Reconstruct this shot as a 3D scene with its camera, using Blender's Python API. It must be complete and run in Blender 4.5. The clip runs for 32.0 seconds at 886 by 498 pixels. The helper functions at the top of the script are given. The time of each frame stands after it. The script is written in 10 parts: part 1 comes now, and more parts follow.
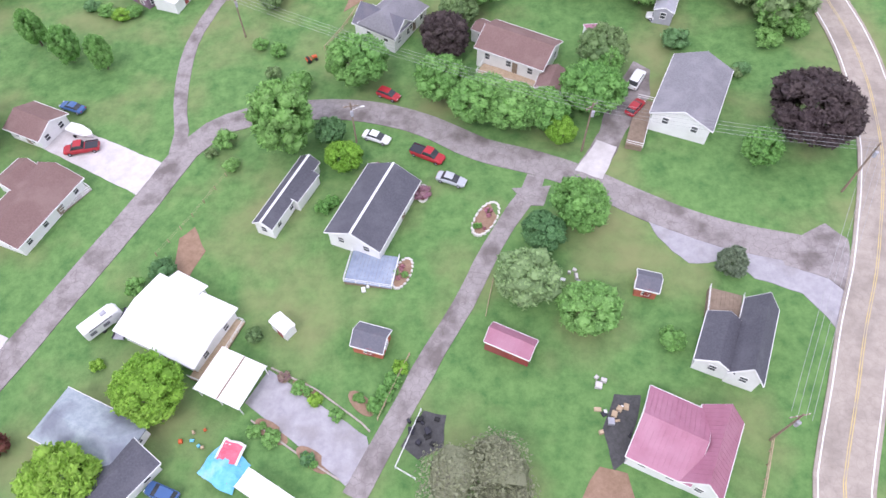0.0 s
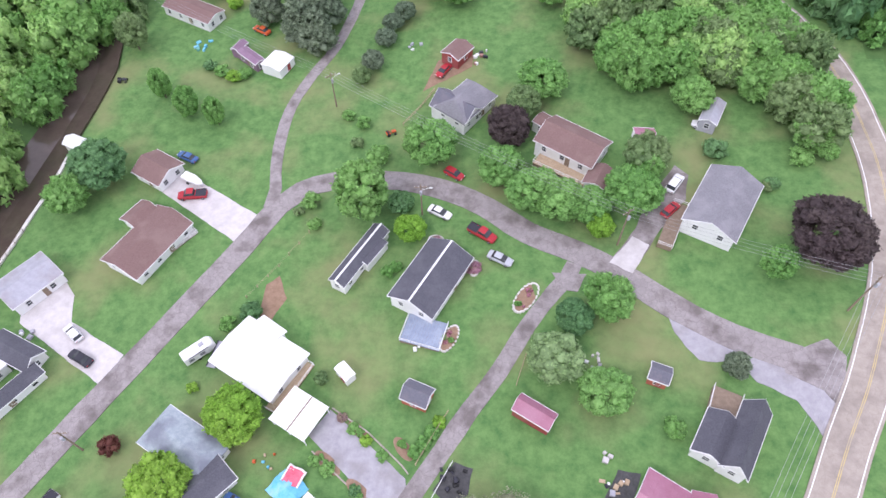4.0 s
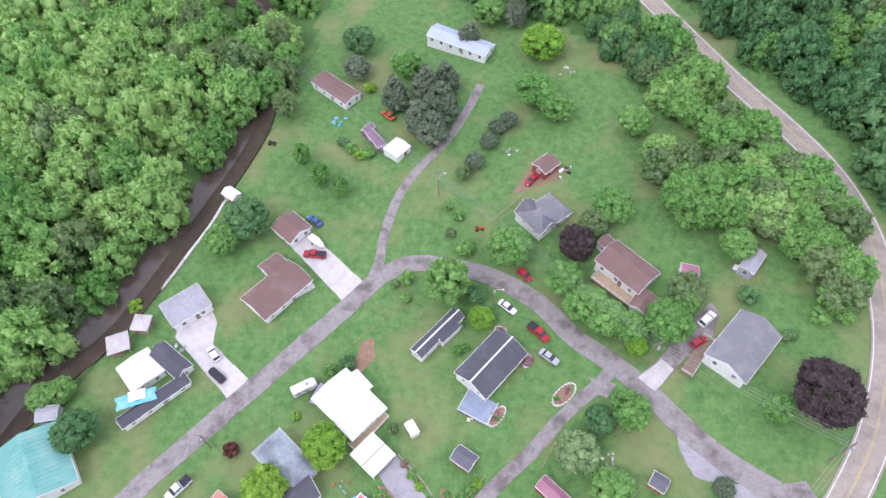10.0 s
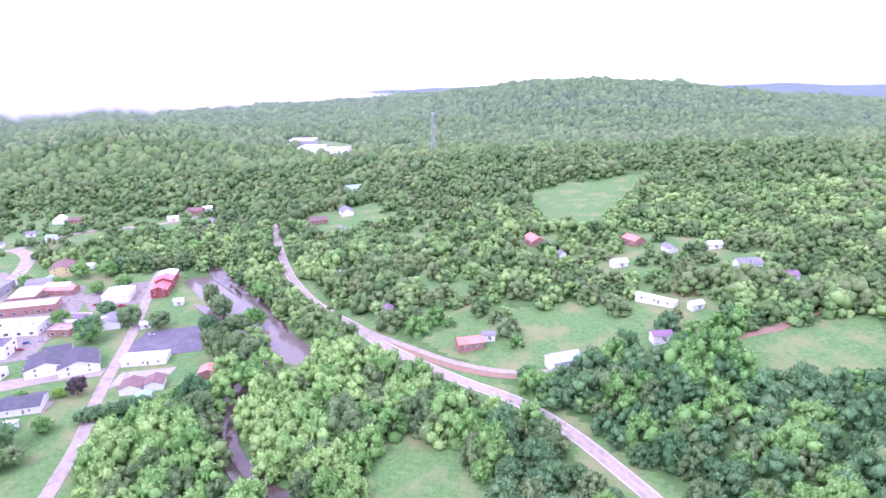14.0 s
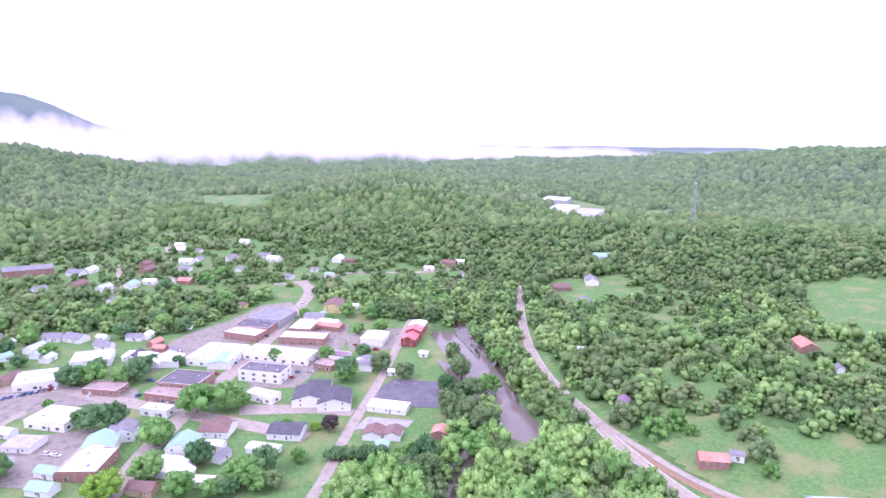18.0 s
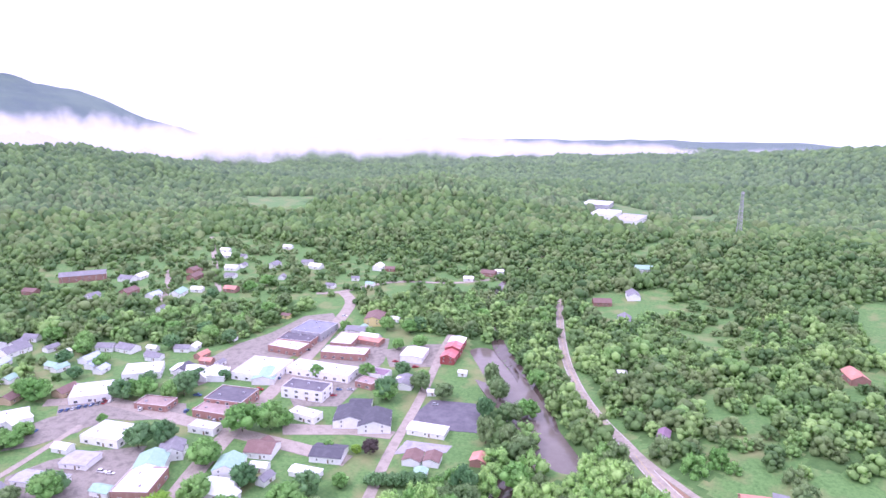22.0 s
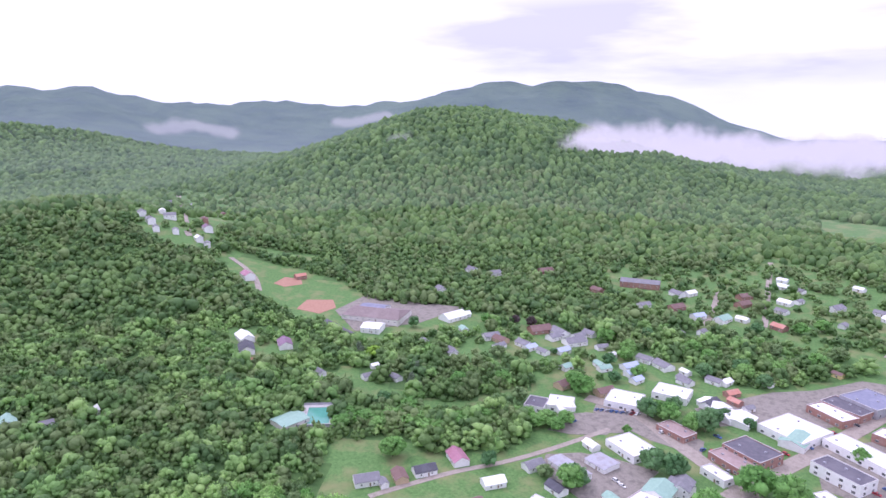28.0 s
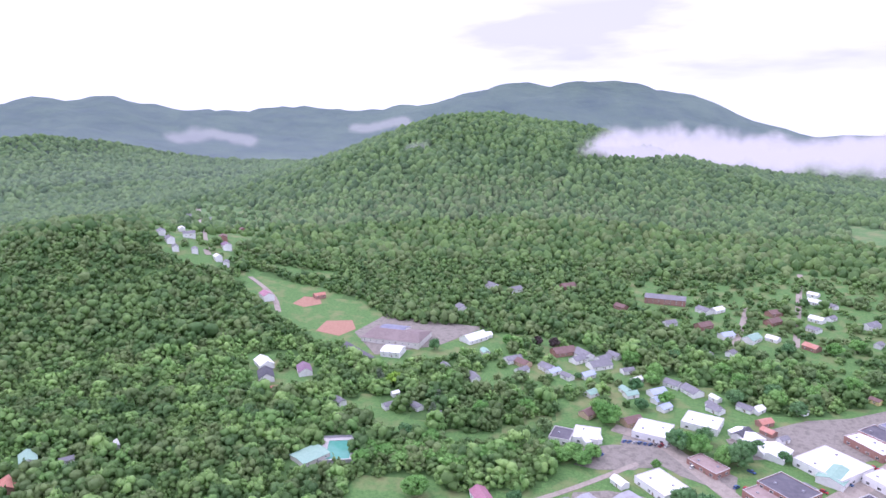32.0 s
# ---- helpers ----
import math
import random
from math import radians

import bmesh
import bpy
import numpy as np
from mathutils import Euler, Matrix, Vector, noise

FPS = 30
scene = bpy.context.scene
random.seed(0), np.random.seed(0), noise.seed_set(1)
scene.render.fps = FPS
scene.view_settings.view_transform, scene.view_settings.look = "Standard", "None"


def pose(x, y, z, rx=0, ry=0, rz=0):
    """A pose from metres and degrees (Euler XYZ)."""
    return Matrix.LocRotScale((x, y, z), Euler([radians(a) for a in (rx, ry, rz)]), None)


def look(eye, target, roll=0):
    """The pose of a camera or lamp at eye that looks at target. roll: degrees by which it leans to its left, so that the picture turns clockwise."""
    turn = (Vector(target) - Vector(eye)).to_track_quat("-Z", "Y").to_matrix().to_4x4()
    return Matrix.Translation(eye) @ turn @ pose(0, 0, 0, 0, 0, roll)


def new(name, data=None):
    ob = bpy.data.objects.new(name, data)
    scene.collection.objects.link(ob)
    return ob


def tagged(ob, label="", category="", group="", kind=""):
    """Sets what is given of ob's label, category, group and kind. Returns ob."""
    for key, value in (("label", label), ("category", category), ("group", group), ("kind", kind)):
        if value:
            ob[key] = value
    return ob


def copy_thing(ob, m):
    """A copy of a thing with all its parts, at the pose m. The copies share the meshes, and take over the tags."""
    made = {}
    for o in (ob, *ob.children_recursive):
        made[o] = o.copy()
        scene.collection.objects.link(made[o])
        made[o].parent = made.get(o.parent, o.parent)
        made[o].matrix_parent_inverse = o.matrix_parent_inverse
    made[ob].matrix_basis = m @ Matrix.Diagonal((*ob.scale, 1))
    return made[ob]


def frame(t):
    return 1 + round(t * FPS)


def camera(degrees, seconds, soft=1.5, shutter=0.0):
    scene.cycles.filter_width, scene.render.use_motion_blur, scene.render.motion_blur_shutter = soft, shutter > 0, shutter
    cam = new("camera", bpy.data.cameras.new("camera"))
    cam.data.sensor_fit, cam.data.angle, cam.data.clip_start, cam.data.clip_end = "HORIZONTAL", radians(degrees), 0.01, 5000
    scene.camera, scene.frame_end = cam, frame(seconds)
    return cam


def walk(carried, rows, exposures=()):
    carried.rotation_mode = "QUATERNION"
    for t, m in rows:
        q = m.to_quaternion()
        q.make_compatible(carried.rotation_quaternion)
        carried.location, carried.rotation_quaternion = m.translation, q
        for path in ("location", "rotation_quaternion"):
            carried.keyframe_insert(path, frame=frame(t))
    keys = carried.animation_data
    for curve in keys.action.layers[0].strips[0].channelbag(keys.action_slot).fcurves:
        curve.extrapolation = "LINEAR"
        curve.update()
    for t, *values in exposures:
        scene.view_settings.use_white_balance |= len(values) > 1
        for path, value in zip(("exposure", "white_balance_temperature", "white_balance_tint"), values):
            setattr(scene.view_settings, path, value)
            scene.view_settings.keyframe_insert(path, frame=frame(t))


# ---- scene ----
cam = camera(68.639, 32.0)


def aim(x, y, z, yaw, pitch, roll):
    return pose(x, y, z, 90 + pitch, 0, yaw) @ pose(0, 0, 0, 0, 0, roll)


walk(cam, (
    (0.0, aim(0.00, 0.00, 80.00, -0.000, -56.143, -0.527)),
    (0.5, aim(-0.04, -0.21, 82.41, 0.201, -55.900, -0.698)),
    (1.0, aim(0.03, -0.27, 84.55, 0.517, -55.732, -0.979)),
    (1.5, aim(0.19, -0.59, 87.02, 0.934, -55.472, -1.244)),
    (2.0, aim(0.20, -0.81, 89.10, 1.229, -55.219, -1.366)),
    (2.5, aim(0.13, -0.51, 91.46, 3.385, -55.270, -1.022)),
    (3.0, aim(0.05, -0.30, 93.81, 5.897, -55.289, -0.637)),
    (3.5, aim(0.24, -0.50, 96.06, 7.039, -55.159, -0.803)),
    (5.5, aim(0.07, -0.77, 107.15, 10.644, -55.008, -0.731)),
    (6.0, aim(-0.11, -1.14, 109.86, 11.351, -54.775, -0.606)),
    (6.5, aim(-0.29, -1.16, 112.74, 12.137, -54.767, -0.626)),
    (7.0, aim(-0.33, -1.08, 116.08, 13.420, -54.897, -0.476)),
    (7.5, aim(-0.18, -1.06, 119.18, 15.310, -54.952, -0.284)),
    (8.0, aim(-0.20, -0.87, 121.79, 16.074, -55.017, -0.278)),
    (8.5, aim(-0.19, -1.09, 123.97, 16.687, -54.974, -0.245)),
    (9.0, aim(-0.33, -1.46, 126.67, 17.324, -54.911, -0.202)),
    (9.5, aim(-0.52, -1.57, 129.83, 18.116, -54.941, -0.069)),
    (10.0, aim(-0.69, -1.67, 132.70, 18.682, -54.972, -0.031)),
    (10.5, aim(-0.78, -1.96, 135.58, 19.226, -54.994, 0.048)),
    (11.0, aim(-0.55, -1.83, 138.54, 19.784, -55.167, -0.108)),
    (11.5, aim(-0.07, -1.31, 141.58, 20.517, -55.014, -0.496)),
    (12.0, aim(1.21, -0.52, 144.25, 21.603, -48.191, -1.261)),
    (12.5, aim(3.85, 0.21, 145.78, 22.796, -40.710, -2.318)),
    (13.0, aim(4.34, 0.63, 147.87, 22.907, -32.417, -2.126)),
    (13.5, aim(4.07, 0.53, 149.78, 22.860, -23.527, -1.669)),
    (14.0, aim(3.62, 0.08, 151.85, 22.872, -15.424, -1.281)),
    (14.5, aim(3.20, -1.14, 153.40, 22.922, -10.674, -0.961)),
    (15.0, aim(2.38, -1.76, 155.44, 25.227, -10.674, -0.616)),
    (15.5, aim(2.10, -0.89, 157.16, 34.631, -10.622, 0.079)),
    (17.5, aim(0.51, 3.49, 165.09, 43.056, -10.792, 0.451)),
    (18.0, aim(0.09, 3.92, 167.44, 44.606, -10.885, 0.504)),
    (18.5, aim(0.12, 4.03, 170.12, 45.422, -10.933, 0.544)),
    (19.0, aim(-0.02, 4.07, 173.05, 45.939, -11.012, 0.562)),
    (19.5, aim(-0.43, 4.29, 175.89, 46.388, -11.152, 0.566)),
    (20.0, aim(-0.65, 4.57, 178.31, 46.764, -11.246, 0.490)),
    (20.5, aim(-1.15, 4.54, 180.49, 47.106, -11.346, 0.569)),
    (21.0, aim(-1.78, 4.54, 182.49, 47.378, -11.466, 0.611)),
    (21.5, aim(-1.90, 4.52, 185.04, 47.751, -11.576, 0.537)),
    (22.0, aim(-2.37, 4.29, 187.75, 48.080, -11.673, 0.577)),
    (22.5, aim(-3.27, 4.07, 190.20, 49.215, -11.738, 0.618)),
    (23.0, aim(-4.39, 4.40, 192.38, 53.542, -11.852, 0.802)),
    (23.5, aim(-4.54, 5.14, 194.42, 56.790, -11.929, 0.728)),
    (24.0, aim(-3.27, 6.38, 196.64, 61.009, -12.018, 0.472)),
    (24.5, aim(-1.44, 8.17, 199.02, 69.794, -12.091, 0.373)),
    (25.0, aim(-0.74, 9.44, 200.96, 72.913, -12.141, 0.361)),
    (25.5, aim(-1.49, 9.81, 202.70, 78.549, -12.169, 0.311)),
    (26.0, aim(-2.64, 10.92, 204.22, 86.315, -12.238, 0.327)),
    (26.5, aim(-3.15, 12.13, 206.02, 91.821, -12.206, 0.381)),
    (28.5, aim(-3.03, 13.81, 213.75, 96.366, -11.994, 0.059)),
    (29.0, aim(-4.15, 13.59, 216.02, 97.156, -12.050, -0.126)),
    (29.5, aim(-5.83, 13.37, 218.53, 97.786, -12.124, -0.267)),
    (30.0, aim(-7.60, 13.25, 220.88, 97.863, -12.150, -0.366)),
    (30.5, aim(-9.73, 12.96, 223.00, 96.119, -12.117, -0.503)),
    (31.0, aim(-12.09, 12.66, 225.21, 95.710, -12.062, -0.720)),
    (31.5, aim(-14.55, 11.92, 227.30, 95.498, -11.987, -0.834)),
    (32.0, aim(-17.02, 11.19, 229.10, 97.651, -11.979, -0.894)),
), exposures=((0, 0.05, 6200, 22), (3.5, -0.04, 6200, 22), (9, -0.08, 6150, 20), (11.5, -0.03, 6050, 21), (13, 0.33, 5850, 33), (14, 0.6, 5500, 54), (15.5, 0.5, 5550, 52), (18, 0.39, 5700, 46), (22, 0.35, 5750, 45), (24, 0.18, 5800, 41), (26, -0.16, 5900, 35), (32, -0.02, 5800, 33)))

# ---- world: an overcast morning ----
world = bpy.data.worlds.new("overcast_sky")
scene.world = world
world.use_nodes = True
wn, wl = world.node_tree.nodes, world.node_tree.links
wn.clear()
w_out, w_bg = wn.new("ShaderNodeOutputWorld"), wn.new("ShaderNodeBackground")
w_sky = wn.new("ShaderNodeTexSky")
w_sky.sky_type, w_sky.sun_disc = "NISHITA", False
w_sky.sun_elevation, w_sky.sun_rotation = radians(50), radians(200)
w_co, w_map = wn.new("ShaderNodeTexCoord"), wn.new("ShaderNodeMapping")
w_map.inputs["Scale"].default_value = (1.0, 1.0, 6.0)
w_noise = wn.new("ShaderNodeTexNoise")
w_noise.inputs["Scale"].default_value, w_noise.inputs["Detail"].default_value = 2.3, 7
w_ramp = wn.new("ShaderNodeValToRGB")
w_ramp.color_ramp.elements[0].position, w_ramp.color_ramp.elements[0].color = 0.44, (5.9, 6.0, 6.8, 1)
w_ramp.color_ramp.elements[1].position, w_ramp.color_ramp.elements[1].color = 0.67, (10.6, 10.9, 12.2, 1)
w_dot, w_near, w_cloud = wn.new("ShaderNodeVectorMath"), wn.new("ShaderNodeMapRange"), wn.new("ShaderNodeMixRGB")
w_dot.operation = "DISTANCE"
w_dot.inputs[1].default_value = (-0.98, 0.173, 0.58)
w_near.inputs["From Min"].default_value, w_near.inputs["From Max"].default_value = 0.62, 0.3
w_cloud.inputs[1].default_value = (10.6, 10.9, 12.2, 1)
w_mix = wn.new("ShaderNodeMixRGB")
wl.new(w_map.outputs[0], w_dot.inputs[0])
wl.new(w_dot.outputs["Value"], w_near.inputs["Value"])
wl.new(w_near.outputs[0], w_cloud.inputs[0])
wl.new(w_ramp.outputs[0], w_cloud.inputs[2])
w_mix.inputs[0].default_value = 0.92
wl.new(w_co.outputs["Generated"], w_map.inputs[0])
wl.new(w_map.outputs[0], w_noise.inputs["Vector"])
wl.new(w_noise.outputs["Fac"], w_ramp.inputs[0])
wl.new(w_sky.outputs[0], w_mix.inputs[1])
wl.new(w_cloud.outputs[0], w_mix.inputs[2])
wl.new(w_mix.outputs[0], w_bg.inputs[0])
w_bg.inputs[1].default_value = 0.15
wl.new(w_bg.outputs[0], w_out.inputs[0])
sun = new("sun", bpy.data.lights.new("sun", "SUN"))
sun.data.energy, sun.data.angle, sun.data.color = 1.2, radians(14), (1.0, 0.96, 0.9)
sun.matrix_world = look((0, 0, 300), (120, 200, 0))


# ---- materials ----
def material(name, dark, light, scale=1.0, rough=0.8, metal=0.0, bump=0.0, bump_scale=None, stain=None, stain_scale=0.15, stain_amount=0.5,
             random_value=0.0, object_space=False):
    """Colour between dark and light by fine noise, a coarse stain over it, and relief."""
    m = bpy.data.materials.new(name)
    m.use_nodes = True
    n, l = m.node_tree.nodes, m.node_tree.links
    b = n["Principled BSDF"]
    b.inputs["Roughness"].default_value, b.inputs["Metallic"].default_value = rough, metal
    if "Specular IOR Level" in b.inputs:
        b.inputs["Specular IOR Level"].default_value = 0.3
    co = n.new("ShaderNodeTexCoord") if object_space else n.new("ShaderNodeNewGeometry")
    out = co.outputs["Object"] if object_space else co.outputs["Position"]
    fine = n.new("ShaderNodeTexNoise")
    fine.inputs["Scale"].default_value, fine.inputs["Detail"].default_value = scale, 5
    fine.inputs["Roughness"].default_value = 0.72
    l.new(out, fine.inputs["Vector"])
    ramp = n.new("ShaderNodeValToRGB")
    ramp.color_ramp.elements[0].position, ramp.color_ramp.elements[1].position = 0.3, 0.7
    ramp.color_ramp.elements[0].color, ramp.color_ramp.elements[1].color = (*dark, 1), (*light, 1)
    l.new(fine.outputs["Fac"], ramp.inputs[0])
    colour = ramp.outputs[0]
    if stain:
        coarse = n.new("ShaderNodeTexNoise")
        coarse.inputs["Scale"].default_value, coarse.inputs["Detail"].default_value = stain_scale, 4
        l.new(out, coarse.inputs["Vector"])
        edge = n.new("ShaderNodeMapRange")
        edge.inputs["From Min"].default_value, edge.inputs["From Max"].default_value, edge.inputs["To Max"].default_value = 0.48, 0.68, stain_amount
        l.new(coarse.outputs["Fac"], edge.inputs["Value"])
        mix = n.new("ShaderNodeMixRGB")
        mix.inputs[2].default_value = (*stain, 1)
        l.new(edge.outputs[0], mix.inputs[0])
        l.new(colour, mix.inputs[1])
        colour = mix.outputs[0]
    if random_value:
        info, hsv, span = n.new("ShaderNodeObjectInfo"), n.new("ShaderNodeHueSaturation"), n.new("ShaderNodeMapRange")
        span.inputs["To Min"].default_value, span.inputs["To Max"].default_value = 1 - random_value, 1 + random_value
        l.new(info.outputs["Random"], span.inputs["Value"])
        l.new(span.outputs[0], hsv.inputs["Value"])
        l.new(colour, hsv.inputs["Color"])
        colour = hsv.outputs[0]
    l.new(colour, b.inputs["Base Color"])
    if bump:
        rough_noise, bn = n.new("ShaderNodeTexNoise"), n.new("ShaderNodeBump")
        rough_noise.inputs["Scale"].default_value, rough_noise.inputs["Detail"].default_value = bump_scale or scale * 3, 4
        l.new(out, rough_noise.inputs["Vector"])
        bn.inputs["Strength"].default_value, bn.inputs["Distance"].default_value = bump, 0.05
        l.new(rough_noise.outputs["Fac"], bn.inputs["Height"])
        l.new(bn.outputs[0], b.inputs["Normal"])
    return m


def leaf_material(name, dark, light, warm, scale=0.9, grain=1.3, depth=0.6, vary=0.28):
    """Leaves: each clump and each tree its own shade of green."""
    m = material(name, dark, light, scale, 0.65, bump=0.8, bump_scale=grain)
    for node in m.node_tree.nodes:
        if node.type == "BUMP":
            node.inputs["Distance"].default_value = depth
    n, l = m.node_tree.nodes, m.node_tree.links
    b = n["Principled BSDF"]
    source = b.inputs["Base Color"].links[0].from_socket
    geo, mix, hsv, span = n.new("ShaderNodeNewGeometry"), n.new("ShaderNodeMixRGB"), n.new("ShaderNodeHueSaturation"), n.new("ShaderNodeMapRange")
    big = n.new("ShaderNodeTexNoise")
    big.inputs["Scale"].default_value, big.inputs["Detail"].default_value = 0.035, 3
    l.new(geo.outputs["Position"], big.inputs["Vector"])
    pick = n.new("ShaderNodeMath")
    pick.operation = "MULTIPLY_ADD"
    l.new(geo.outputs["Random Per Island"], pick.inputs[0])
    pick.inputs[1].default_value, pick.inputs[2].default_value = 0.55, -0.2
    total = n.new("ShaderNodeMath")
    total.operation, total.use_clamp = "ADD", True
    l.new(pick.outputs[0], total.inputs[0])
    patch = n.new("ShaderNodeMapRange")
    patch.inputs["From Min"].default_value, patch.inputs["From Max"].default_value = 0.36, 0.66
    l.new(big.outputs["Fac"], patch.inputs["Value"])
    l.new(patch.outputs[0], total.inputs[1])
    l.new(total.outputs[0], mix.inputs[0])
    mix.inputs[2].default_value = (*warm, 1)
    l.new(source, mix.inputs[1])
    span.inputs["To Min"].default_value, span.inputs["To Max"].default_value = 1 - vary, 1 + vary
    l.new(geo.outputs["Random Per Island"], span.inputs["Value"])
    l.new(span.outputs[0], hsv.inputs["Value"])
    l.new(mix.outputs[0], hsv.inputs["Color"])
    l.new(hsv.outputs[0], b.inputs["Base Color"])
    thin, both = n.new("ShaderNodeBsdfTranslucent"), n.new("ShaderNodeMixShader")
    l.new(hsv.outputs[0], thin.inputs["Color"])
    both.inputs[0].default_value = 0.35
    l.new(b.outputs[0], both.inputs[1])
    l.new(thin.outputs[0], both.inputs[2])
    l.new(both.outputs[0], n["Material Output"].inputs["Surface"])
    return m


def worn_asphalt(name, dark, light, tar, wear):
    """Old asphalt: dark tar patches with ragged edges, and a net of cracks."""
    m = material(name, dark, light, 0.9, 0.85, bump=0.3, bump_scale=20, stain=tar, stain_scale=0.28, stain_amount=wear)
    n, l = m.node_tree.nodes, m.node_tree.links
    b = n["Principled BSDF"]
    source = b.inputs["Base Color"].links[0].from_socket
    geo, warp, shake, cell = n.new("ShaderNodeNewGeometry"), n.new("ShaderNodeTexNoise"), n.new("ShaderNodeMixRGB"), n.new("ShaderNodeTexVoronoi")
    warp.inputs["Scale"].default_value = 0.9
    l.new(geo.outputs["Position"], warp.inputs["Vector"])
    shake.blend_type = "ADD"
    shake.inputs[0].default_value = 0.9
    l.new(geo.outputs["Position"], shake.inputs[1])
    l.new(warp.outputs["Color"], shake.inputs[2])
    cell.feature = "DISTANCE_TO_EDGE"
    cell.inputs["Scale"].default_value = 0.8
    l.new(shake.outputs[0], cell.inputs["Vector"])
    line, mix = n.new("ShaderNodeMapRange"), n.new("ShaderNodeMixRGB")
    line.inputs["From Min"].default_value, line.inputs["From Max"].default_value = 0.01, 0.04
    line.inputs["To Min"].default_value, line.inputs["To Max"].default_value = wear * 0.45, 0.0
    l.new(cell.outputs["Distance"], line.inputs["Value"])
    l.new(line.outputs[0], mix.inputs[0])
    l.new(source, mix.inputs[1])
    mix.inputs[2].default_value = (*tar, 1)
    l.new(mix.outputs[0], b.inputs["Base Color"])
    return m


M = {}
M["grass"] = material("grass", (0.064, 0.158, 0.045), (0.155, 0.285, 0.088), 0.5, 0.9, bump=0.9, bump_scale=4, stain=(0.25, 0.25, 0.115), stain_scale=0.06, stain_amount=0.75)
M["forest_floor"] = material("forest_floor", (0.06, 0.135, 0.04), (0.105, 0.195, 0.06), 0.25, 0.95, bump=0.8, bump_scale=0.5)
M["far_woods"] = material("far_woodland", (0.022, 0.055, 0.034), (0.085, 0.14, 0.062), 0.007, 0.95, bump=1.0, bump_scale=0.0045, stain=(0.11, 0.17, 0.075), stain_scale=0.0022, stain_amount=0.6)
for node in M["far_woods"].node_tree.nodes:
    if node.type == "BUMP":
        node.inputs["Distance"].default_value = 90.0
M["asphalt"] = worn_asphalt("asphalt", (0.25, 0.225, 0.22), (0.36, 0.325, 0.315), (0.12, 0.1, 0.092), 0.75)
M["highway"] = worn_asphalt("highway_asphalt", (0.32, 0.275, 0.232), (0.42, 0.368, 0.315), (0.2, 0.172, 0.15), 0.5)
M["yard"] = worn_asphalt("old_yard_asphalt", (0.225, 0.2, 0.172), (0.335, 0.305, 0.265), (0.14, 0.13, 0.11), 0.6)
M["yellow_paint"] = material("yellow_road_paint", (0.5, 0.4, 0.2), (0.62, 0.48, 0.2), 1.0, 0.7, stain=(0.38, 0.34, 0.28), stain_scale=0.5, stain_amount=0.8)
M["concrete"] = material("concrete", (0.5, 0.47, 0.46), (0.63, 0.6, 0.59), 0.7, 0.8, bump=0.2, stain=(0.38, 0.35, 0.33), stain_scale=0.3, stain_amount=0.4)
M["gravel"] = material("gravel", (0.31, 0.3, 0.325), (0.42, 0.405, 0.425), 0.9, 0.9, bump=0.6, bump_scale=12, stain=(0.23, 0.21, 0.2), stain_scale=0.25, stain_amount=0.6)
M["dirt"] = material("dirt", (0.22, 0.14, 0.09), (0.34, 0.23, 0.16), 0.9, 0.95, bump=0.6)
M["red_dirt"] = material("red_dirt", (0.36, 0.19, 0.13), (0.46, 0.27, 0.2), 0.4, 0.95, bump=0.3)
M["water"] = material("creek_water", (0.07, 0.052, 0.043), (0.1, 0.076, 0.063), 0.3, 0.1, bump=0.12, bump_scale=1.5)
M["water"].node_tree.nodes["Principled BSDF"].inputs["Specular IOR Level"].default_value = 0.5
# base colour paler than the creek's, carrying the sky's reflection
M["pond_water"] = material("pond_water", (0.15, 0.125, 0.11), (0.2, 0.17, 0.15), 0.08, 0.14, bump=0.1, bump_scale=1.2)
M["white_paint"] = material("white_paint", (0.74, 0.74, 0.73), (0.82, 0.82, 0.81), 0.6, 0.6, bump=0.05, stain=(0.62, 0.61, 0.58), stain_scale=0.4, stain_amount=0.4)
M["white_metal"] = material("white_metal_roof", (0.78, 0.78, 0.77), (0.85, 0.85, 0.84), 0.3, 0.4, stain=(0.68, 0.67, 0.64), stain_scale=0.12, stain_amount=0.4)
M["dark_shingle"] = material("dark_shingle", (0.075, 0.075, 0.09), (0.12, 0.12, 0.14), 4.0, 0.9, bump=0.5, bump_scale=9, stain=(0.15, 0.15, 0.17), stain_scale=0.3)
M["grey_shingle"] = material("grey_shingle", (0.18, 0.175, 0.19), (0.27, 0.265, 0.285), 4.0, 0.9, bump=0.5, bump_scale=9, stain=(0.33, 0.32, 0.34), stain_scale=0.3)
M["slate_shingle"] = material("slate_shingle", (0.12, 0.12, 0.145), (0.17, 0.17, 0.2), 4.0, 0.9, bump=0.5, bump_scale=9, stain=(0.2, 0.18, 0.2), stain_scale=0.5)
M["pale_shingle"] = material("pale_shingle", (0.27, 0.32, 0.35), (0.4, 0.45, 0.48), 1.4, 0.9, bump=0.4, bump_scale=9, stain=(0.17, 0.18, 0.22), stain_scale=0.22, stain_amount=0.8)
M["brown_shingle"] = material("brown_shingle", (0.17, 0.105, 0.095), (0.24, 0.155, 0.14), 4.0, 0.9, bump=0.5, bump_scale=9, stain=(0.27, 0.19, 0.17), stain_scale=0.3)
M["pale_roof"] = material("pale_weathered_roof", (0.5, 0.46, 0.46), (0.62, 0.58, 0.57), 0.7, 0.6, stain=(0.4, 0.37, 0.36), stain_scale=0.4)
M["red_metal"] = material("red_metal_roof", (0.34, 0.14, 0.2), (0.42, 0.19, 0.26), 0.5, 0.45, stain=(0.46, 0.25, 0.32), stain_scale=0.2)
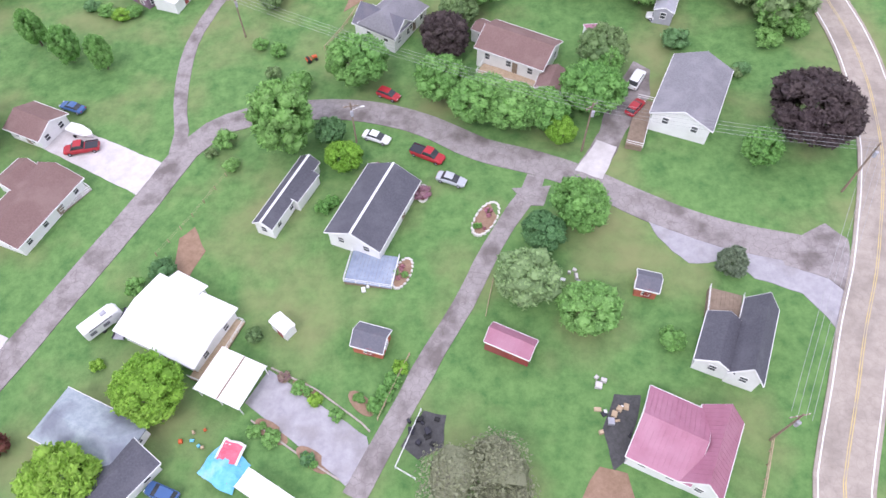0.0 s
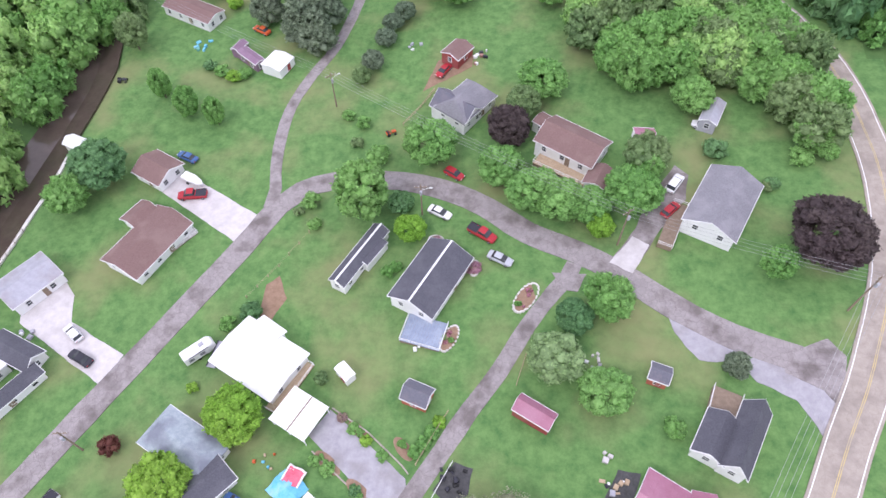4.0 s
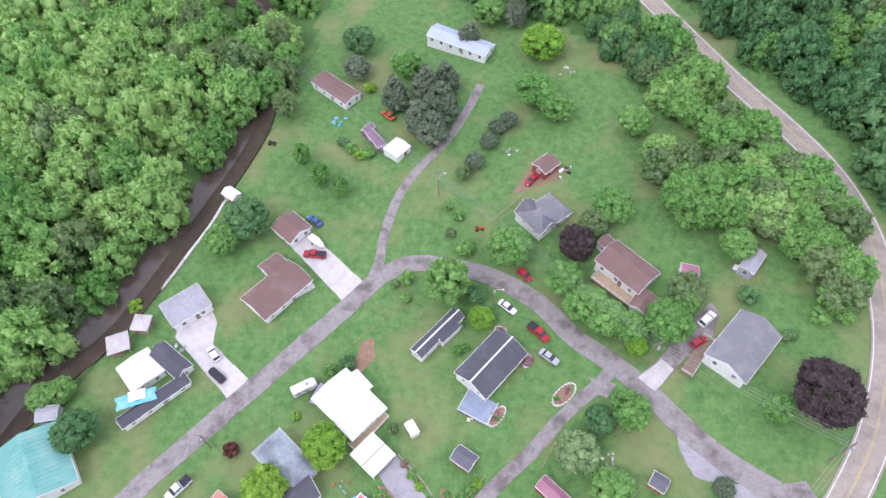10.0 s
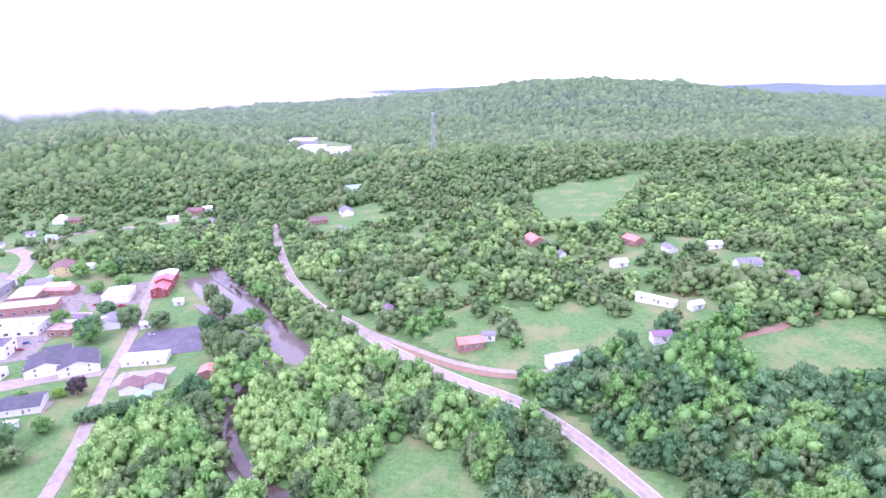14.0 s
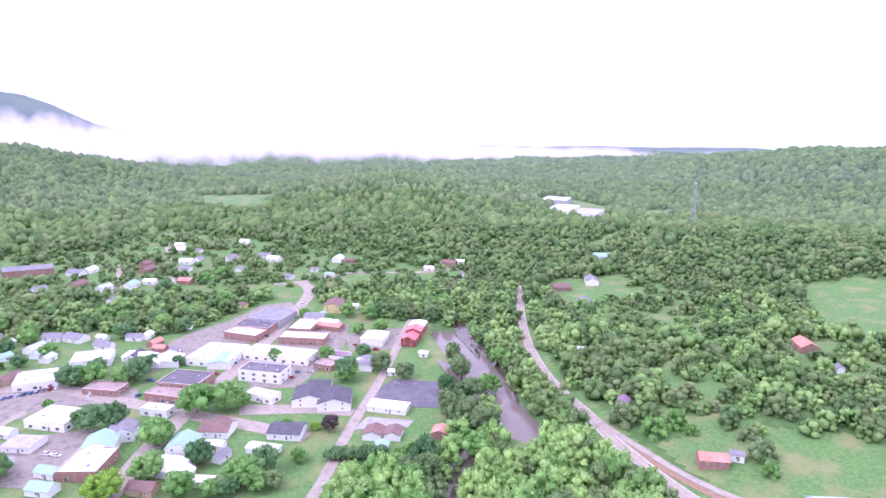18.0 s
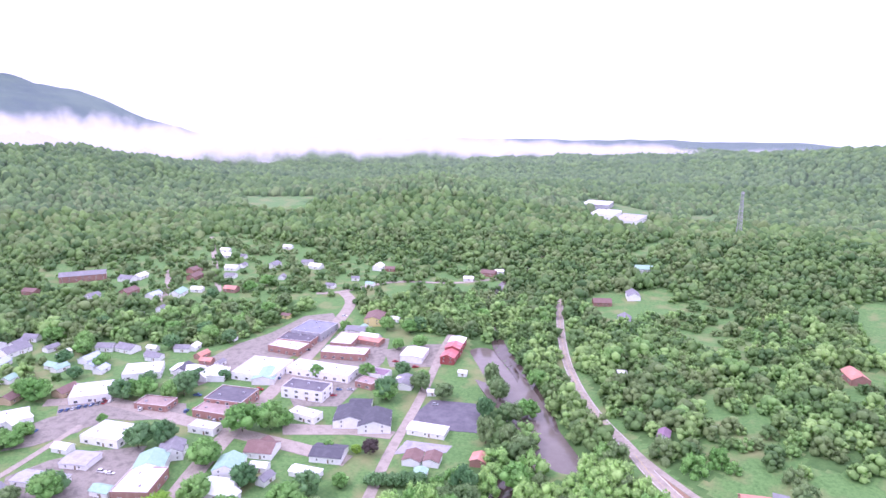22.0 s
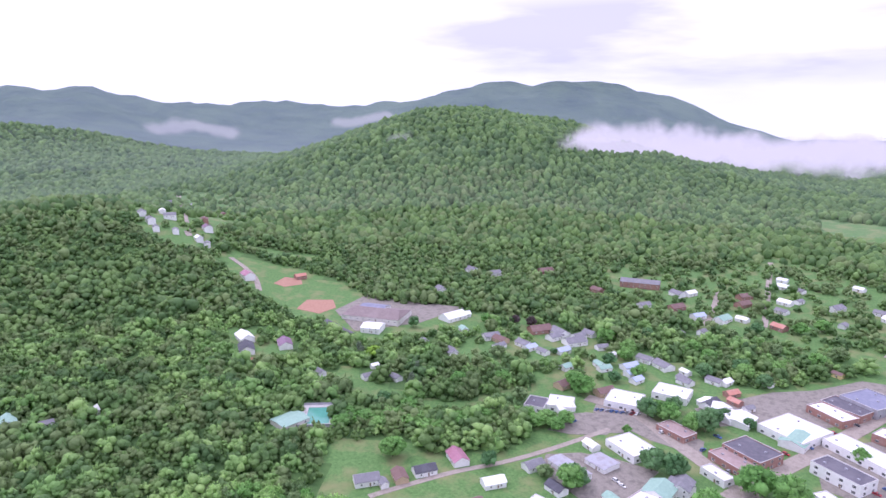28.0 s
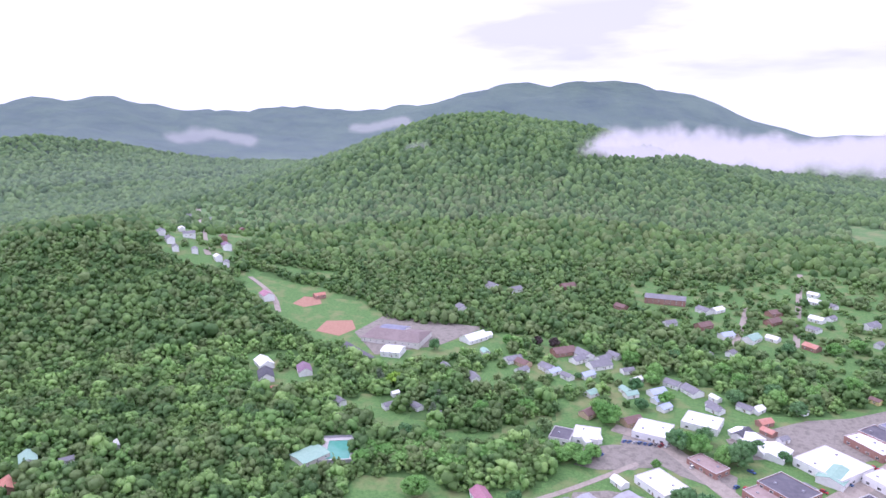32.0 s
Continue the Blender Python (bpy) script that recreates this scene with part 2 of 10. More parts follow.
M["grey_metal"] = material("grey_metal_roof", (0.33, 0.33, 0.37), (0.43, 0.43, 0.47), 0.9, 0.45, stain=(0.27, 0.23, 0.22), stain_scale=0.25)
M["blue_metal"] = material("blue_metal_roof", (0.38, 0.44, 0.58), (0.46, 0.52, 0.66), 0.6, 0.4, stain=(0.5, 0.55, 0.66), stain_scale=0.25)
M["green_metal"] = material("green_metal_roof", (0.13, 0.36, 0.32), (0.19, 0.45, 0.4), 0.4, 0.4, stain=(0.3, 0.48, 0.44), stain_scale=0.2)
M["red_barn"] = material("red_barn_paint", (0.26, 0.05, 0.05), (0.34, 0.075, 0.07), 0.8, 0.7, stain=(0.32, 0.14, 0.12))
M["orange_roof"] = material("orange_roof", (0.47, 0.19, 0.14), (0.57, 0.27, 0.21), 0.8, 0.7, stain=(0.55, 0.35, 0.3))
M["brick"] = material("brick_wall", (0.28, 0.15, 0.12), (0.37, 0.21, 0.17), 2.5, 0.85, bump=0.3, stain=(0.42, 0.29, 0.25), stain_scale=0.3)
M["wood"] = material("weathered_wood", (0.2, 0.15, 0.11), (0.3, 0.23, 0.17), 1.5, 0.85, bump=0.3)
M["glass"] = material("window_glass", (0.04, 0.045, 0.05), (0.07, 0.075, 0.08), 0.5, 0.08)
M["bark"] = material("bark", (0.1, 0.075, 0.055), (0.17, 0.135, 0.1), 3.0, 0.95, bump=0.7)
M["leaf"] = leaf_material("leaves", (0.125, 0.32, 0.075), (0.2, 0.44, 0.115), (0.265, 0.485, 0.145))
M["leaf_dark"] = leaf_material("dark_leaves", (0.075, 0.205, 0.08), (0.125, 0.29, 0.11), (0.18, 0.345, 0.14))
M["leaf_lime"] = leaf_material("lime_leaves", (0.16, 0.36, 0.035), (0.24, 0.5, 0.06), (0.33, 0.54, 0.085))
M["leaf_pale"] = leaf_material("pale_leaves", (0.12, 0.23, 0.085), (0.185, 0.31, 0.12), (0.25, 0.36, 0.15))
M["leaf_willow"] = leaf_material("willow_leaves", (0.19, 0.33, 0.13), (0.28, 0.44, 0.19), (0.34, 0.48, 0.22))
M["leaf_purple"] = leaf_material("purple_leaves", (0.06, 0.042, 0.048), (0.11, 0.078, 0.082), (0.12, 0.095, 0.085))
M["leaf_pink"] = leaf_material("pink_blossom", (0.42, 0.16, 0.28), (0.6, 0.3, 0.42), (0.3, 0.3, 0.16))
M["edging"] = material("edging_stone", (0.3, 0.26, 0.22), (0.48, 0.43, 0.38), 2.0, 0.9, bump=0.5)
M["needle"] = leaf_material("conifer_needles", (0.13, 0.2, 0.12), (0.2, 0.275, 0.175), (0.26, 0.32, 0.21))


def glowing_mist_material(name, alpha, strength, scale, colour=(0.87, 0.86, 0.95), ragged=0.7):
    """Glowing see-through sheet for cloud or painted haze: broken up by noise, thinning out towards its edges."""
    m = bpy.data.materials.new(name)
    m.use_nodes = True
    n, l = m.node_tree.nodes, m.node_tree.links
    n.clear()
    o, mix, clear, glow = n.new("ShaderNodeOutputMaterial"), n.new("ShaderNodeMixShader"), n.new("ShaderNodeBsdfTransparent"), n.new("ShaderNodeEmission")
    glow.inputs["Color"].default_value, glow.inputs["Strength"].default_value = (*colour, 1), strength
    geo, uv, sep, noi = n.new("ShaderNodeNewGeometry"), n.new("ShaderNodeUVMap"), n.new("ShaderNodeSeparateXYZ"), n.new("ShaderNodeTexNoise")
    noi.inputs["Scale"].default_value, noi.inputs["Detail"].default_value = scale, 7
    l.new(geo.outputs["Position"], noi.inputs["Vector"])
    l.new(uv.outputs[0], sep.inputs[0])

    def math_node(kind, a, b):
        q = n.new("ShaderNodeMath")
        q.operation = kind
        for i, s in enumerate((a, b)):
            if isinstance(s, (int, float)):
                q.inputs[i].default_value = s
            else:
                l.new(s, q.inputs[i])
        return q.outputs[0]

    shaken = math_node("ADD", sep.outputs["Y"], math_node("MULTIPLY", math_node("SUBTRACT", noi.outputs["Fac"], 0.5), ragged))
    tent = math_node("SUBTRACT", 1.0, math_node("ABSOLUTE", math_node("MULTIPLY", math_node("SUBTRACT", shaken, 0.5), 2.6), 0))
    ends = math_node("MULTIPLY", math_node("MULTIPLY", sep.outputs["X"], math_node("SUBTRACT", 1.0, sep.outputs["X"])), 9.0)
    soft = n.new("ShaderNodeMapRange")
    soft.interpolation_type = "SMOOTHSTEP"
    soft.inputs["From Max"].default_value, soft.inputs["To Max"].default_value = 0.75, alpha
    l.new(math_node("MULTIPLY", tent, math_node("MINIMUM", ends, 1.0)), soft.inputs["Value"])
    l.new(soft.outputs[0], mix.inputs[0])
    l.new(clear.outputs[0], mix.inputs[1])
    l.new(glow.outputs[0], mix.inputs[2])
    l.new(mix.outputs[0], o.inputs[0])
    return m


# fog and mist: their whiteness is emission, not light they receive
M["fog_bank"] = glowing_mist_material("fog_bank", 0.88, 1.0, 0.007, ragged=1.0)
M["fog_patch"] = glowing_mist_material("fog_patch", 0.42, 0.95, 0.006, ragged=1.3)
M["valley_mist"] = glowing_mist_material("valley_mist", 0.3, 0.95, 0.012, ragged=1.1)
# distance haze painted as blue emission, paling whatever lies behind it
M["far_haze_glow"] = glowing_mist_material("far_haze_glow", 0.34, 0.8, 0.0004, (0.55, 0.7, 0.92), 0.2)
M["thin_haze_glow"] = glowing_mist_material("thin_haze_glow", 0.05, 0.85, 0.0006, (0.7, 0.8, 0.93), 0.3)
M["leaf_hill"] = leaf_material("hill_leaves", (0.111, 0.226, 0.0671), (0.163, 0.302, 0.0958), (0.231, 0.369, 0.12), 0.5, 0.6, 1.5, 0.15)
M["leaf_hill_dark"] = leaf_material("dark_hill_leaves", (0.0864, 0.187, 0.0653), (0.125, 0.245, 0.0816), (0.173, 0.298, 0.1), 0.5, 0.6, 1.5, 0.15)
M["leaf_hill_pale"] = leaf_material("pale_hill_leaves", (0.14, 0.231, 0.0816), (0.192, 0.298, 0.111), (0.249, 0.346, 0.134), 0.5, 0.6, 1.5, 0.15)
M["leaf_wood"] = leaf_material("creek_wood_leaves", (0.2, 0.425, 0.112), (0.305, 0.555, 0.165), (0.4, 0.605, 0.205), 0.9, 1.6, 0.5, 0.24)
M["leaf_mid"] = leaf_material("valley_leaves", (0.167, 0.346, 0.0976), (0.246, 0.458, 0.14), (0.346, 0.525, 0.175), 0.6, 0.9, 1.0, 0.2)
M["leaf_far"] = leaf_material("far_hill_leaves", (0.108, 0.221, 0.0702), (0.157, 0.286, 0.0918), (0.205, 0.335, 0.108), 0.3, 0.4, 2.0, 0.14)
M["leaf_far_dark"] = leaf_material("dark_far_hill_leaves", (0.0886, 0.184, 0.0702), (0.124, 0.238, 0.0864), (0.167, 0.281, 0.103), 0.3, 0.4, 2.0, 0.14)


# ---- lie of the land: a valley floor with hills round it ----
FLOOR = ((-95, 40, -4.5, 45), (-70, 90, -2.5, 45), (-85, 130, -1.5, 45), (-10, 60, 0.0, 40), (45, 85, 3.5, 35), (50, 20, 2.0, 35),
         (-10, 10, 0.0, 40), (-60, 200, 0.5, 50), (20, 150, 4.0, 40), (10, 200, 6.5, 35), (-75, 262, 9.0, 35), (60, 200, 16.0, 50),
         (-90, 320, 20.0, 60), (0, 420, 24.0, 90), (-300, 200, 3.0, 90), (-200, 130, -2.0, 60), (-430, 120, 4.0, 100), (-345, -90, 7.0, 90),
         (-560, -107, 9.0, 120), (-700, -244, 12.0, 120), (-860, 370, 12.0, 160), (-400, 450, 10.0, 100), (-600, 950, 20.0, 250), (150, 60, 12.0, 60))
HILLS = ((-1720, -110, 490, 500, 192), (-1900, 520, 560, 420, 25), (-4200, -1350, 700, 900, 225), (-3450, -2650, 800, 900, 320), (-2300, -1950, 620, 620, 135),
         (-760, -560, 230, 230, 79), (-340, 1970, 600, 450, 90), (-920, 775, 230, 330, 44), (350, 700, 300, 400, 55), (-120, 790, 300, 170, 26), (900, 200, 400, 600, 70), (-1500, 2600, 900, 700, 40))
RANGE = (-4150, 300, 800, 1000, 345)
CREEK = ((-60, -160), (-98, -60), (-106, 16), (-99, 43), (-97, 75), (-97, 110), (-106, 134), (-122, 161), (-151, 171), (-182, 193), (-206, 236), (-214, 276), (-240, 303),
         (-290, 338), (-345, 372), (-420, 440), (-480, 560), (-520, 720))

POND = ((-340, 350), (-312, 333), (-278, 313), (-248, 299), (-216, 279), (-193, 265))
POND_LEVEL = 5.8


def polyline_distance(px, py, line):
    best = np.full(np.shape(px), 1e9)
    for (ax, ay), (bx, by) in zip(line[:-1], line[1:]):
        dx, dy = bx - ax, by - ay
        s = np.clip(((px - ax) * dx + (py - ay) * dy) / (dx * dx + dy * dy), 0, 1)
        best = np.minimum(best, np.hypot(px - ax - s * dx, py - ay - s * dy))
    return best


def land(px, py, cut=True):
    """Height of the ground in metres."""
    px, py = np.asarray(px, float), np.asarray(py, float)
    total, weight = np.full(px.shape, 14.0 * 2e-3), np.full(px.shape, 2e-3)
    for cx, cy, z, s in FLOOR:
        w = np.exp(-((px - cx) ** 2 + (py - cy) ** 2) / (2 * s * s))
        total, weight = total + w * z, weight + w
    h = total / weight
    rise = np.zeros(px.shape)
    for cx, cy, sx, sy, a in HILLS:
        rise = rise + a * np.exp(-((px - cx) / sx) ** 2 - ((py - cy) / sy) ** 2)
    # a long flat-topped mountain closes the valley
    cx, cy, sx, sy, a = RANGE
    rise = rise + a * np.exp(-((px - cx) / sx) ** 2 - np.abs((py - cy) / sy) ** 3)
    # gullies and spurs, deeper where the hills are higher
    gully = np.sin(px / 118 + 1.6 * np.sin(py / 141)) * np.cos(py / 97 + 0.8 * np.sin(px / 160)) + 0.6 * np.sin(px / 61 - py / 74 + 0.9)
    fold = np.sin(px / 190 + 1.5 * np.sin(py / 230)) * np.cos(py / 170 + 0.5) * np.clip((np.hypot(px, py) - 2900) / 500, 0, 1)
    h = h + rise * (1 + 0.055 * gully + 0.09 * fold)
    far = np.clip((np.hypot(px, py) - 700) / 1500, 0, 1)
    h = h + far * 9 * (np.sin(px / 170 + 0.7 * np.sin(py / 210)) * np.cos(py / 190 + 0.4) + 0.5 * np.sin(px / 83 + py / 61))
    if cut:
        d = polyline_distance(px, py, CREEK)
        h = h - 2.2 * np.clip(1.5 - d / 5.0, 0, 1)
        d = polyline_distance(px, py, POND)
        h = np.minimum(h, POND_LEVEL - 1.2 + 0.5 * np.maximum(0, d - 7.5))
    return h


# ---- tools for building ----
rng = random.Random(7)


def mesh_of(name, verts, faces, mats, indices=None, smooth=False):
    me = bpy.data.meshes.new(name)
    me.from_pydata([tuple(v) for v in verts], [], faces)
    for m in (mats if isinstance(mats, (list, tuple)) else [mats]):
        me.materials.append(m)
    if indices is not None:
        me.polygons.foreach_set("material_index", indices)
    if smooth:
        me.polygons.foreach_set("use_smooth", [True] * len(me.polygons))
    me.update()
    return me


def thing(name, x, y, z, turn=0.0):
    ob = new(name)
    ob.empty_display_size = 0.5
    ob.matrix_basis = pose(x, y, z, 0, 0, turn)
    return ob


def part(name, geo, mat, parent, label="", smooth=False):
    """geo: (verts, faces) in the parent's space."""
    ob = new(name, mesh_of(name, geo[0], geo[1], mat, smooth=smooth))
    ob.parent = parent
    if label:
        tagged(ob, label)
    return ob


def box(cx, cy, z0, lx, ly, h, bevel=0.0):
    """A block on z0; bevel cuts its top edges."""
    b = min(bevel, lx / 3, ly / 3, h / 2)
    x0, x1, y0, y1 = cx - lx / 2, cx + lx / 2, cy - ly / 2, cy + ly / 2
    if b <= 0:
        v = [(x0, y0, z0), (x1, y0, z0), (x1, y1, z0), (x0, y1, z0), (x0, y0, z0 + h), (x1, y0, z0 + h), (x1, y1, z0 + h), (x0, y1, z0 + h)]
        return v, [(0, 3, 2, 1), (4, 5, 6, 7), (0, 1, 5, 4), (1, 2, 6, 5), (2, 3, 7, 6), (3, 0, 4, 7)]
    v = []
    for e, z in ((0, z0), (0, z0 + h - b), (b, z0 + h)):
        v += [(x0 + e, y0 + e, z), (x1 - e, y0 + e, z), (x1 - e, y1 - e, z), (x0 + e, y1 - e, z)]
    f = [(0, 3, 2, 1), (8, 9, 10, 11)]
    for k in (0, 4):
        f += [(k + i, k + (i + 1) % 4, k + 4 + (i + 1) % 4, k + 4 + i) for i in range(4)]
    return v, f


def join(*geos):
    v, f = [], []
    for gv, gf in geos:
        k = len(v)
        v += list(gv)
        f += [tuple(i + k for i in face) for face in gf]
    return v, f


def moved(geo, m):
    return [tuple(m @ Vector(p)) for p in geo[0]], geo[1]


def prism(outline, z0, z1):
    """An upright block over an outline given counter-clockwise."""
    n = len(outline)
    v = [(x, y, z0) for x, y in outline] + [(x, y, z1) for x, y in outline]
    return v, [tuple(range(n - 1, -1, -1)), tuple(range(n, 2 * n))] + [(i, (i + 1) % n, n + (i + 1) % n, n + i) for i in range(n)]


def rod(a, b, r0, r1=None, sides=6):
    a, b = Vector(a), Vector(b)
    r1 = r0 if r1 is None else r1
    q = (b - a).to_track_quat("Z", "Y").to_matrix()
    v = []
    for p, r in ((a, r0), (b, r1)):
        v += [tuple(p + q @ Vector((r * math.cos(2 * math.pi * i / sides), r * math.sin(2 * math.pi * i / sides), 0))) for i in range(sides)]
    return v, [tuple(range(sides - 1, -1, -1)), tuple(range(sides, 2 * sides))] + [(i, (i + 1) % sides, sides + (i + 1) % sides, sides + i) for i in range(sides)]


# ---- ground ----
def axis(core0, core1, step, reach0, reach1):
    out, x, s = list(np.arange(core0, core1 + 0.1, step)), core1, step
    while x < reach1:
        s = min(s * 1.07, 110)
        x += s
        out.append(x)
    x, s = core0, step
    while x > reach0:
        s = min(s * 1.07, 110)
        x -= s
        out.insert(0, x)
    return np.array(out)


GX, GY = axis(-330, 90, 3.0, -4900, 3600), axis(-30, 330, 3.0, -4200, 4700)
GZ = land(*np.meshgrid(GX, GY, indexing="ij"))


def ground_z(x, y):
    i = int(np.clip(np.searchsorted(GX, x) - 1, 0, len(GX) - 2))
    j = int(np.clip(np.searchsorted(GY, y) - 1, 0, len(GY) - 2))
    u, v = (x - GX[i]) / (GX[i + 1] - GX[i]), (y - GY[j]) / (GY[j + 1] - GY[j])
    return float(GZ[i, j] * (1 - u) * (1 - v) + GZ[i + 1, j] * u * (1 - v) + GZ[i, j + 1] * (1 - u) * v + GZ[i + 1, j + 1] * u * v)


def grid_object(name, xs, ys, zs, mat):
    nx, ny = len(xs), len(ys)
    co = np.stack([np.repeat(xs, ny), np.tile(ys, nx), zs.ravel()], 1)
    k = (np.arange(nx - 1)[:, None] * ny + np.arange(ny - 1)[None, :]).ravel()
    quads = np.stack([k, k + ny, k + ny + 1, k + 1], 1)
    me = bpy.data.meshes.new(name)
    me.vertices.add(len(co))
    me.vertices.foreach_set("co", co.ravel())
    me.loops.add(quads.size)
    me.loops.foreach_set("vertex_index", quads.ravel())
    me.polygons.add(len(quads))
    me.polygons.foreach_set("loop_start", np.arange(len(quads)) * 4)
    me.polygons.foreach_set("use_smooth", np.ones(len(quads), bool))
    me.materials.append(mat)
    me.update()
    me.validate()
    return new(name, me)


tagged(grid_object("ground", GX, GY, GZ, M["grass"]), "green mown lawn and meadow of the valley floor", "ground", kind="structure")


def resample(points, step):
    pts = [Vector((*p, 0)) for p in points]
    # smooth through the points
    out = []
    for i in range(len(pts) - 1):
        p0, p1, p2, p3 = pts[max(i - 1, 0)], pts[i], pts[i + 1], pts[min(i + 2, len(pts) - 1)]
        n = max(1, int((p2 - p1).length / step))
        for j in range(n):
            s = j / n
            out.append(0.5 * ((2 * p1) + (p2 - p0) * s + (2 * p0 - 5 * p1 + 4 * p2 - p3) * s * s + (3 * p1 - p0 - 3 * p2 + p3) * s ** 3))
    out.append(pts[-1])
    return out


def ribbon(name, points, width, mat, lift=0.08, step=3.0, label="", category="road", kind="structure", shift=0.0, level=None, ragged=0.0, parent=None, across=None):
    """A strip laid over the ground, with a thin edge."""
    line = resample(points, step)
    cross = across or (3 if width < 12 else 5)
    v, f = [], []
    for i, p in enumerate(line):
        d = (line[min(i + 1, len(line) - 1)] - line[max(i - 1, 0)]).normalized()
        side = Vector((-d.y, d.x, 0))
        w = width + (noise.noise((p.x * 0.35, p.y * 0.35, 3.1)) * ragged)
        row = [p + side * (shift + w * (k / (cross - 1) - 0.5)) for k in range(cross)]
        for k, q in enumerate(row):
            z = level if level is not None else ground_z(q.x, q.y) + lift
            v.append((q.x, q.y, z))
        # skirt
        for q in (row[0], row[-1]):
            z = level if level is not None else ground_z(q.x, q.y) + lift
            v.append((q.x, q.y, z - 0.5))
    n = cross + 2
    for i in range(len(line) - 1):
        a, b = i * n, (i + 1) * n
        f += [(a + k + 1, a + k, b + k, b + k + 1) for k in range(cross - 1)]
        f += [(a + 0, a + cross, b + cross, b + 0), (a + cross + 1, a + cross - 1, b + cross - 1, b + cross + 1)]
    ob = new(name, mesh_of(name, v, f, mat, smooth=False))
    if parent:
        ob.parent = parent
        return ob
    return tagged(ob, label, category, kind=kind)


def pad(name, outline, mat, lift=0.06, label="", category="pavement", kind="structure", ragged=0.12):
    """A flat patch over the ground, cut into small pieces so that it follows the slope."""
    bm = bmesh.new()
    bm.faces.new([bm.verts.new((x, y, 0)) for x, y in outline])
    size = max(max(p[0] for p in outline) - min(p[0] for p in outline), max(p[1] for p in outline) - min(p[1] for p in outline))
    bmesh.ops.triangulate(bm, faces=bm.faces[:])
    for _ in range(1 if size < 12 else 2 if size < 40 else 3):
        bmesh.ops.subdivide_edges(bm, edges=bm.edges[:], cuts=1, use_grid_fill=True)
    edge = [e for e in bm.edges if len(e.link_faces) == 1]
    if ragged:
        for _ in range(2):
            bmesh.ops.subdivide_edges(bm, edges=edge, cuts=1)
            edge = [e for e in bm.edges if len(e.link_faces) == 1]
        for q in {p for e in edge for p in e.verts}:
            q.co.x += ragged * 2 * noise.noise((q.co.x * 0.4, q.co.y * 0.4, 1.7))
            q.co.y += ragged * 2 * noise.noise((q.co.x * 0.4, q.co.y * 0.4, 9.2))
    made = bmesh.ops.extrude_edge_only(bm, edges=edge)
    low = {g for g in made["geom"] if isinstance(g, bmesh.types.BMVert)}
    for q in bm.verts:
        q.co.z = ground_z(q.co.x, q.co.y) + (lift - 0.4 if q in low else lift)
    bmesh.ops.recalc_face_normals(bm, faces=bm.faces[:])
    top = [q for q in bm.faces if abs(q.normal.z) > 0.5]
    if top and sum(q.normal.z for q in top) < 0:
        bmesh.ops.reverse_faces(bm, faces=bm.faces[:])
    me = bpy.data.meshes.new(name)
    bm.to_mesh(me)
    bm.free()
    me.materials.append(mat)
    return tagged(new(name, me), label, category, kind=kind)


# ---- buildings ----
def gable_roof(L, Wd, z, rise, over, thick=0.18, hip=0.0):
    """Two slopes with the ridge along x."""
    a, b = L / 2 + over, Wd / 2 + over
    drop = rise * over / (Wd / 2)
    rx = a - hip
    v = [(-a, -b, z - drop), (a, -b, z - drop), (a, b, z - drop), (-a, b, z - drop), (-rx, 0, z + rise), (rx, 0, z + rise)]
    v += [(x, y, q + thick) for x, y, q in v]
    f = [(0, 4, 5, 1), (2, 5, 4, 3), (6, 7, 11, 10), (8, 9, 10, 11), (0, 1, 7, 6), (2, 3, 9, 8), (1, 5, 11, 7), (5, 2, 8, 11), (3, 4, 10, 9), (4, 0, 6, 10)]
    if hip:
        f[6:] = [(1, 2, 8, 7), (3, 0, 6, 9), (7, 8, 11), (9, 6, 10), (1, 5, 2), (3, 4, 0)]
    return v, f


def gable_walls(L, Wd, h, rise, hip=False):
    a, b = L / 2, Wd / 2
    v = [(-a, -b, -0.6), (a, -b, -0.6), (a, b, -0.6), (-a, b, -0.6), (-a, -b, h), (a, -b, h), (a, b, h), (-a, b, h)]
    f = [(0, 3, 2, 1), (0, 1, 5, 4), (1, 2, 6, 5), (2, 3, 7, 6), (3, 0, 4, 7)]
    if hip:
        return v, f + [(4, 5, 6, 7)]
    v += [(-a, 0, h + rise), (a, 0, h + rise)]
    return v, [(0, 3, 2, 1), (0, 1, 5, 4), (1, 2, 6, 9, 5), (2, 3, 7, 6), (3, 0, 4, 8, 7), (4, 5, 9, 8), (6, 7, 8, 9)]


def window(owner, x, y, z, side, w=0.9, h=1.1, frame_mat=None, label=""):
    """A window of two sashes in the wall whose outside faces side: 0 -y, 1 +x, 2 +y, 3 -x."""
    m = pose(x, y, z, 0, 0, 90 * side)
    t = 0.09
    rim = join(box(0, -0.03, -h / 2 - t, w + 2 * t, 0.12, t), box(0, -0.03, h / 2, w + 2 * t, 0.12, t), box(-w / 2 - t / 2, -0.03, -h / 2, t, 0.12, h),
               box(w / 2 + t / 2, -0.03, -h / 2, t, 0.12, h), box(0, -0.035, -0.03, w, 0.08, 0.06))
    win = part("window", moved(rim, m), frame_mat or M["white_paint"], owner)
    part("pane", moved(box(0, 0.0, -h / 2, w, 0.04, h), m), M["glass"], win)
    return win


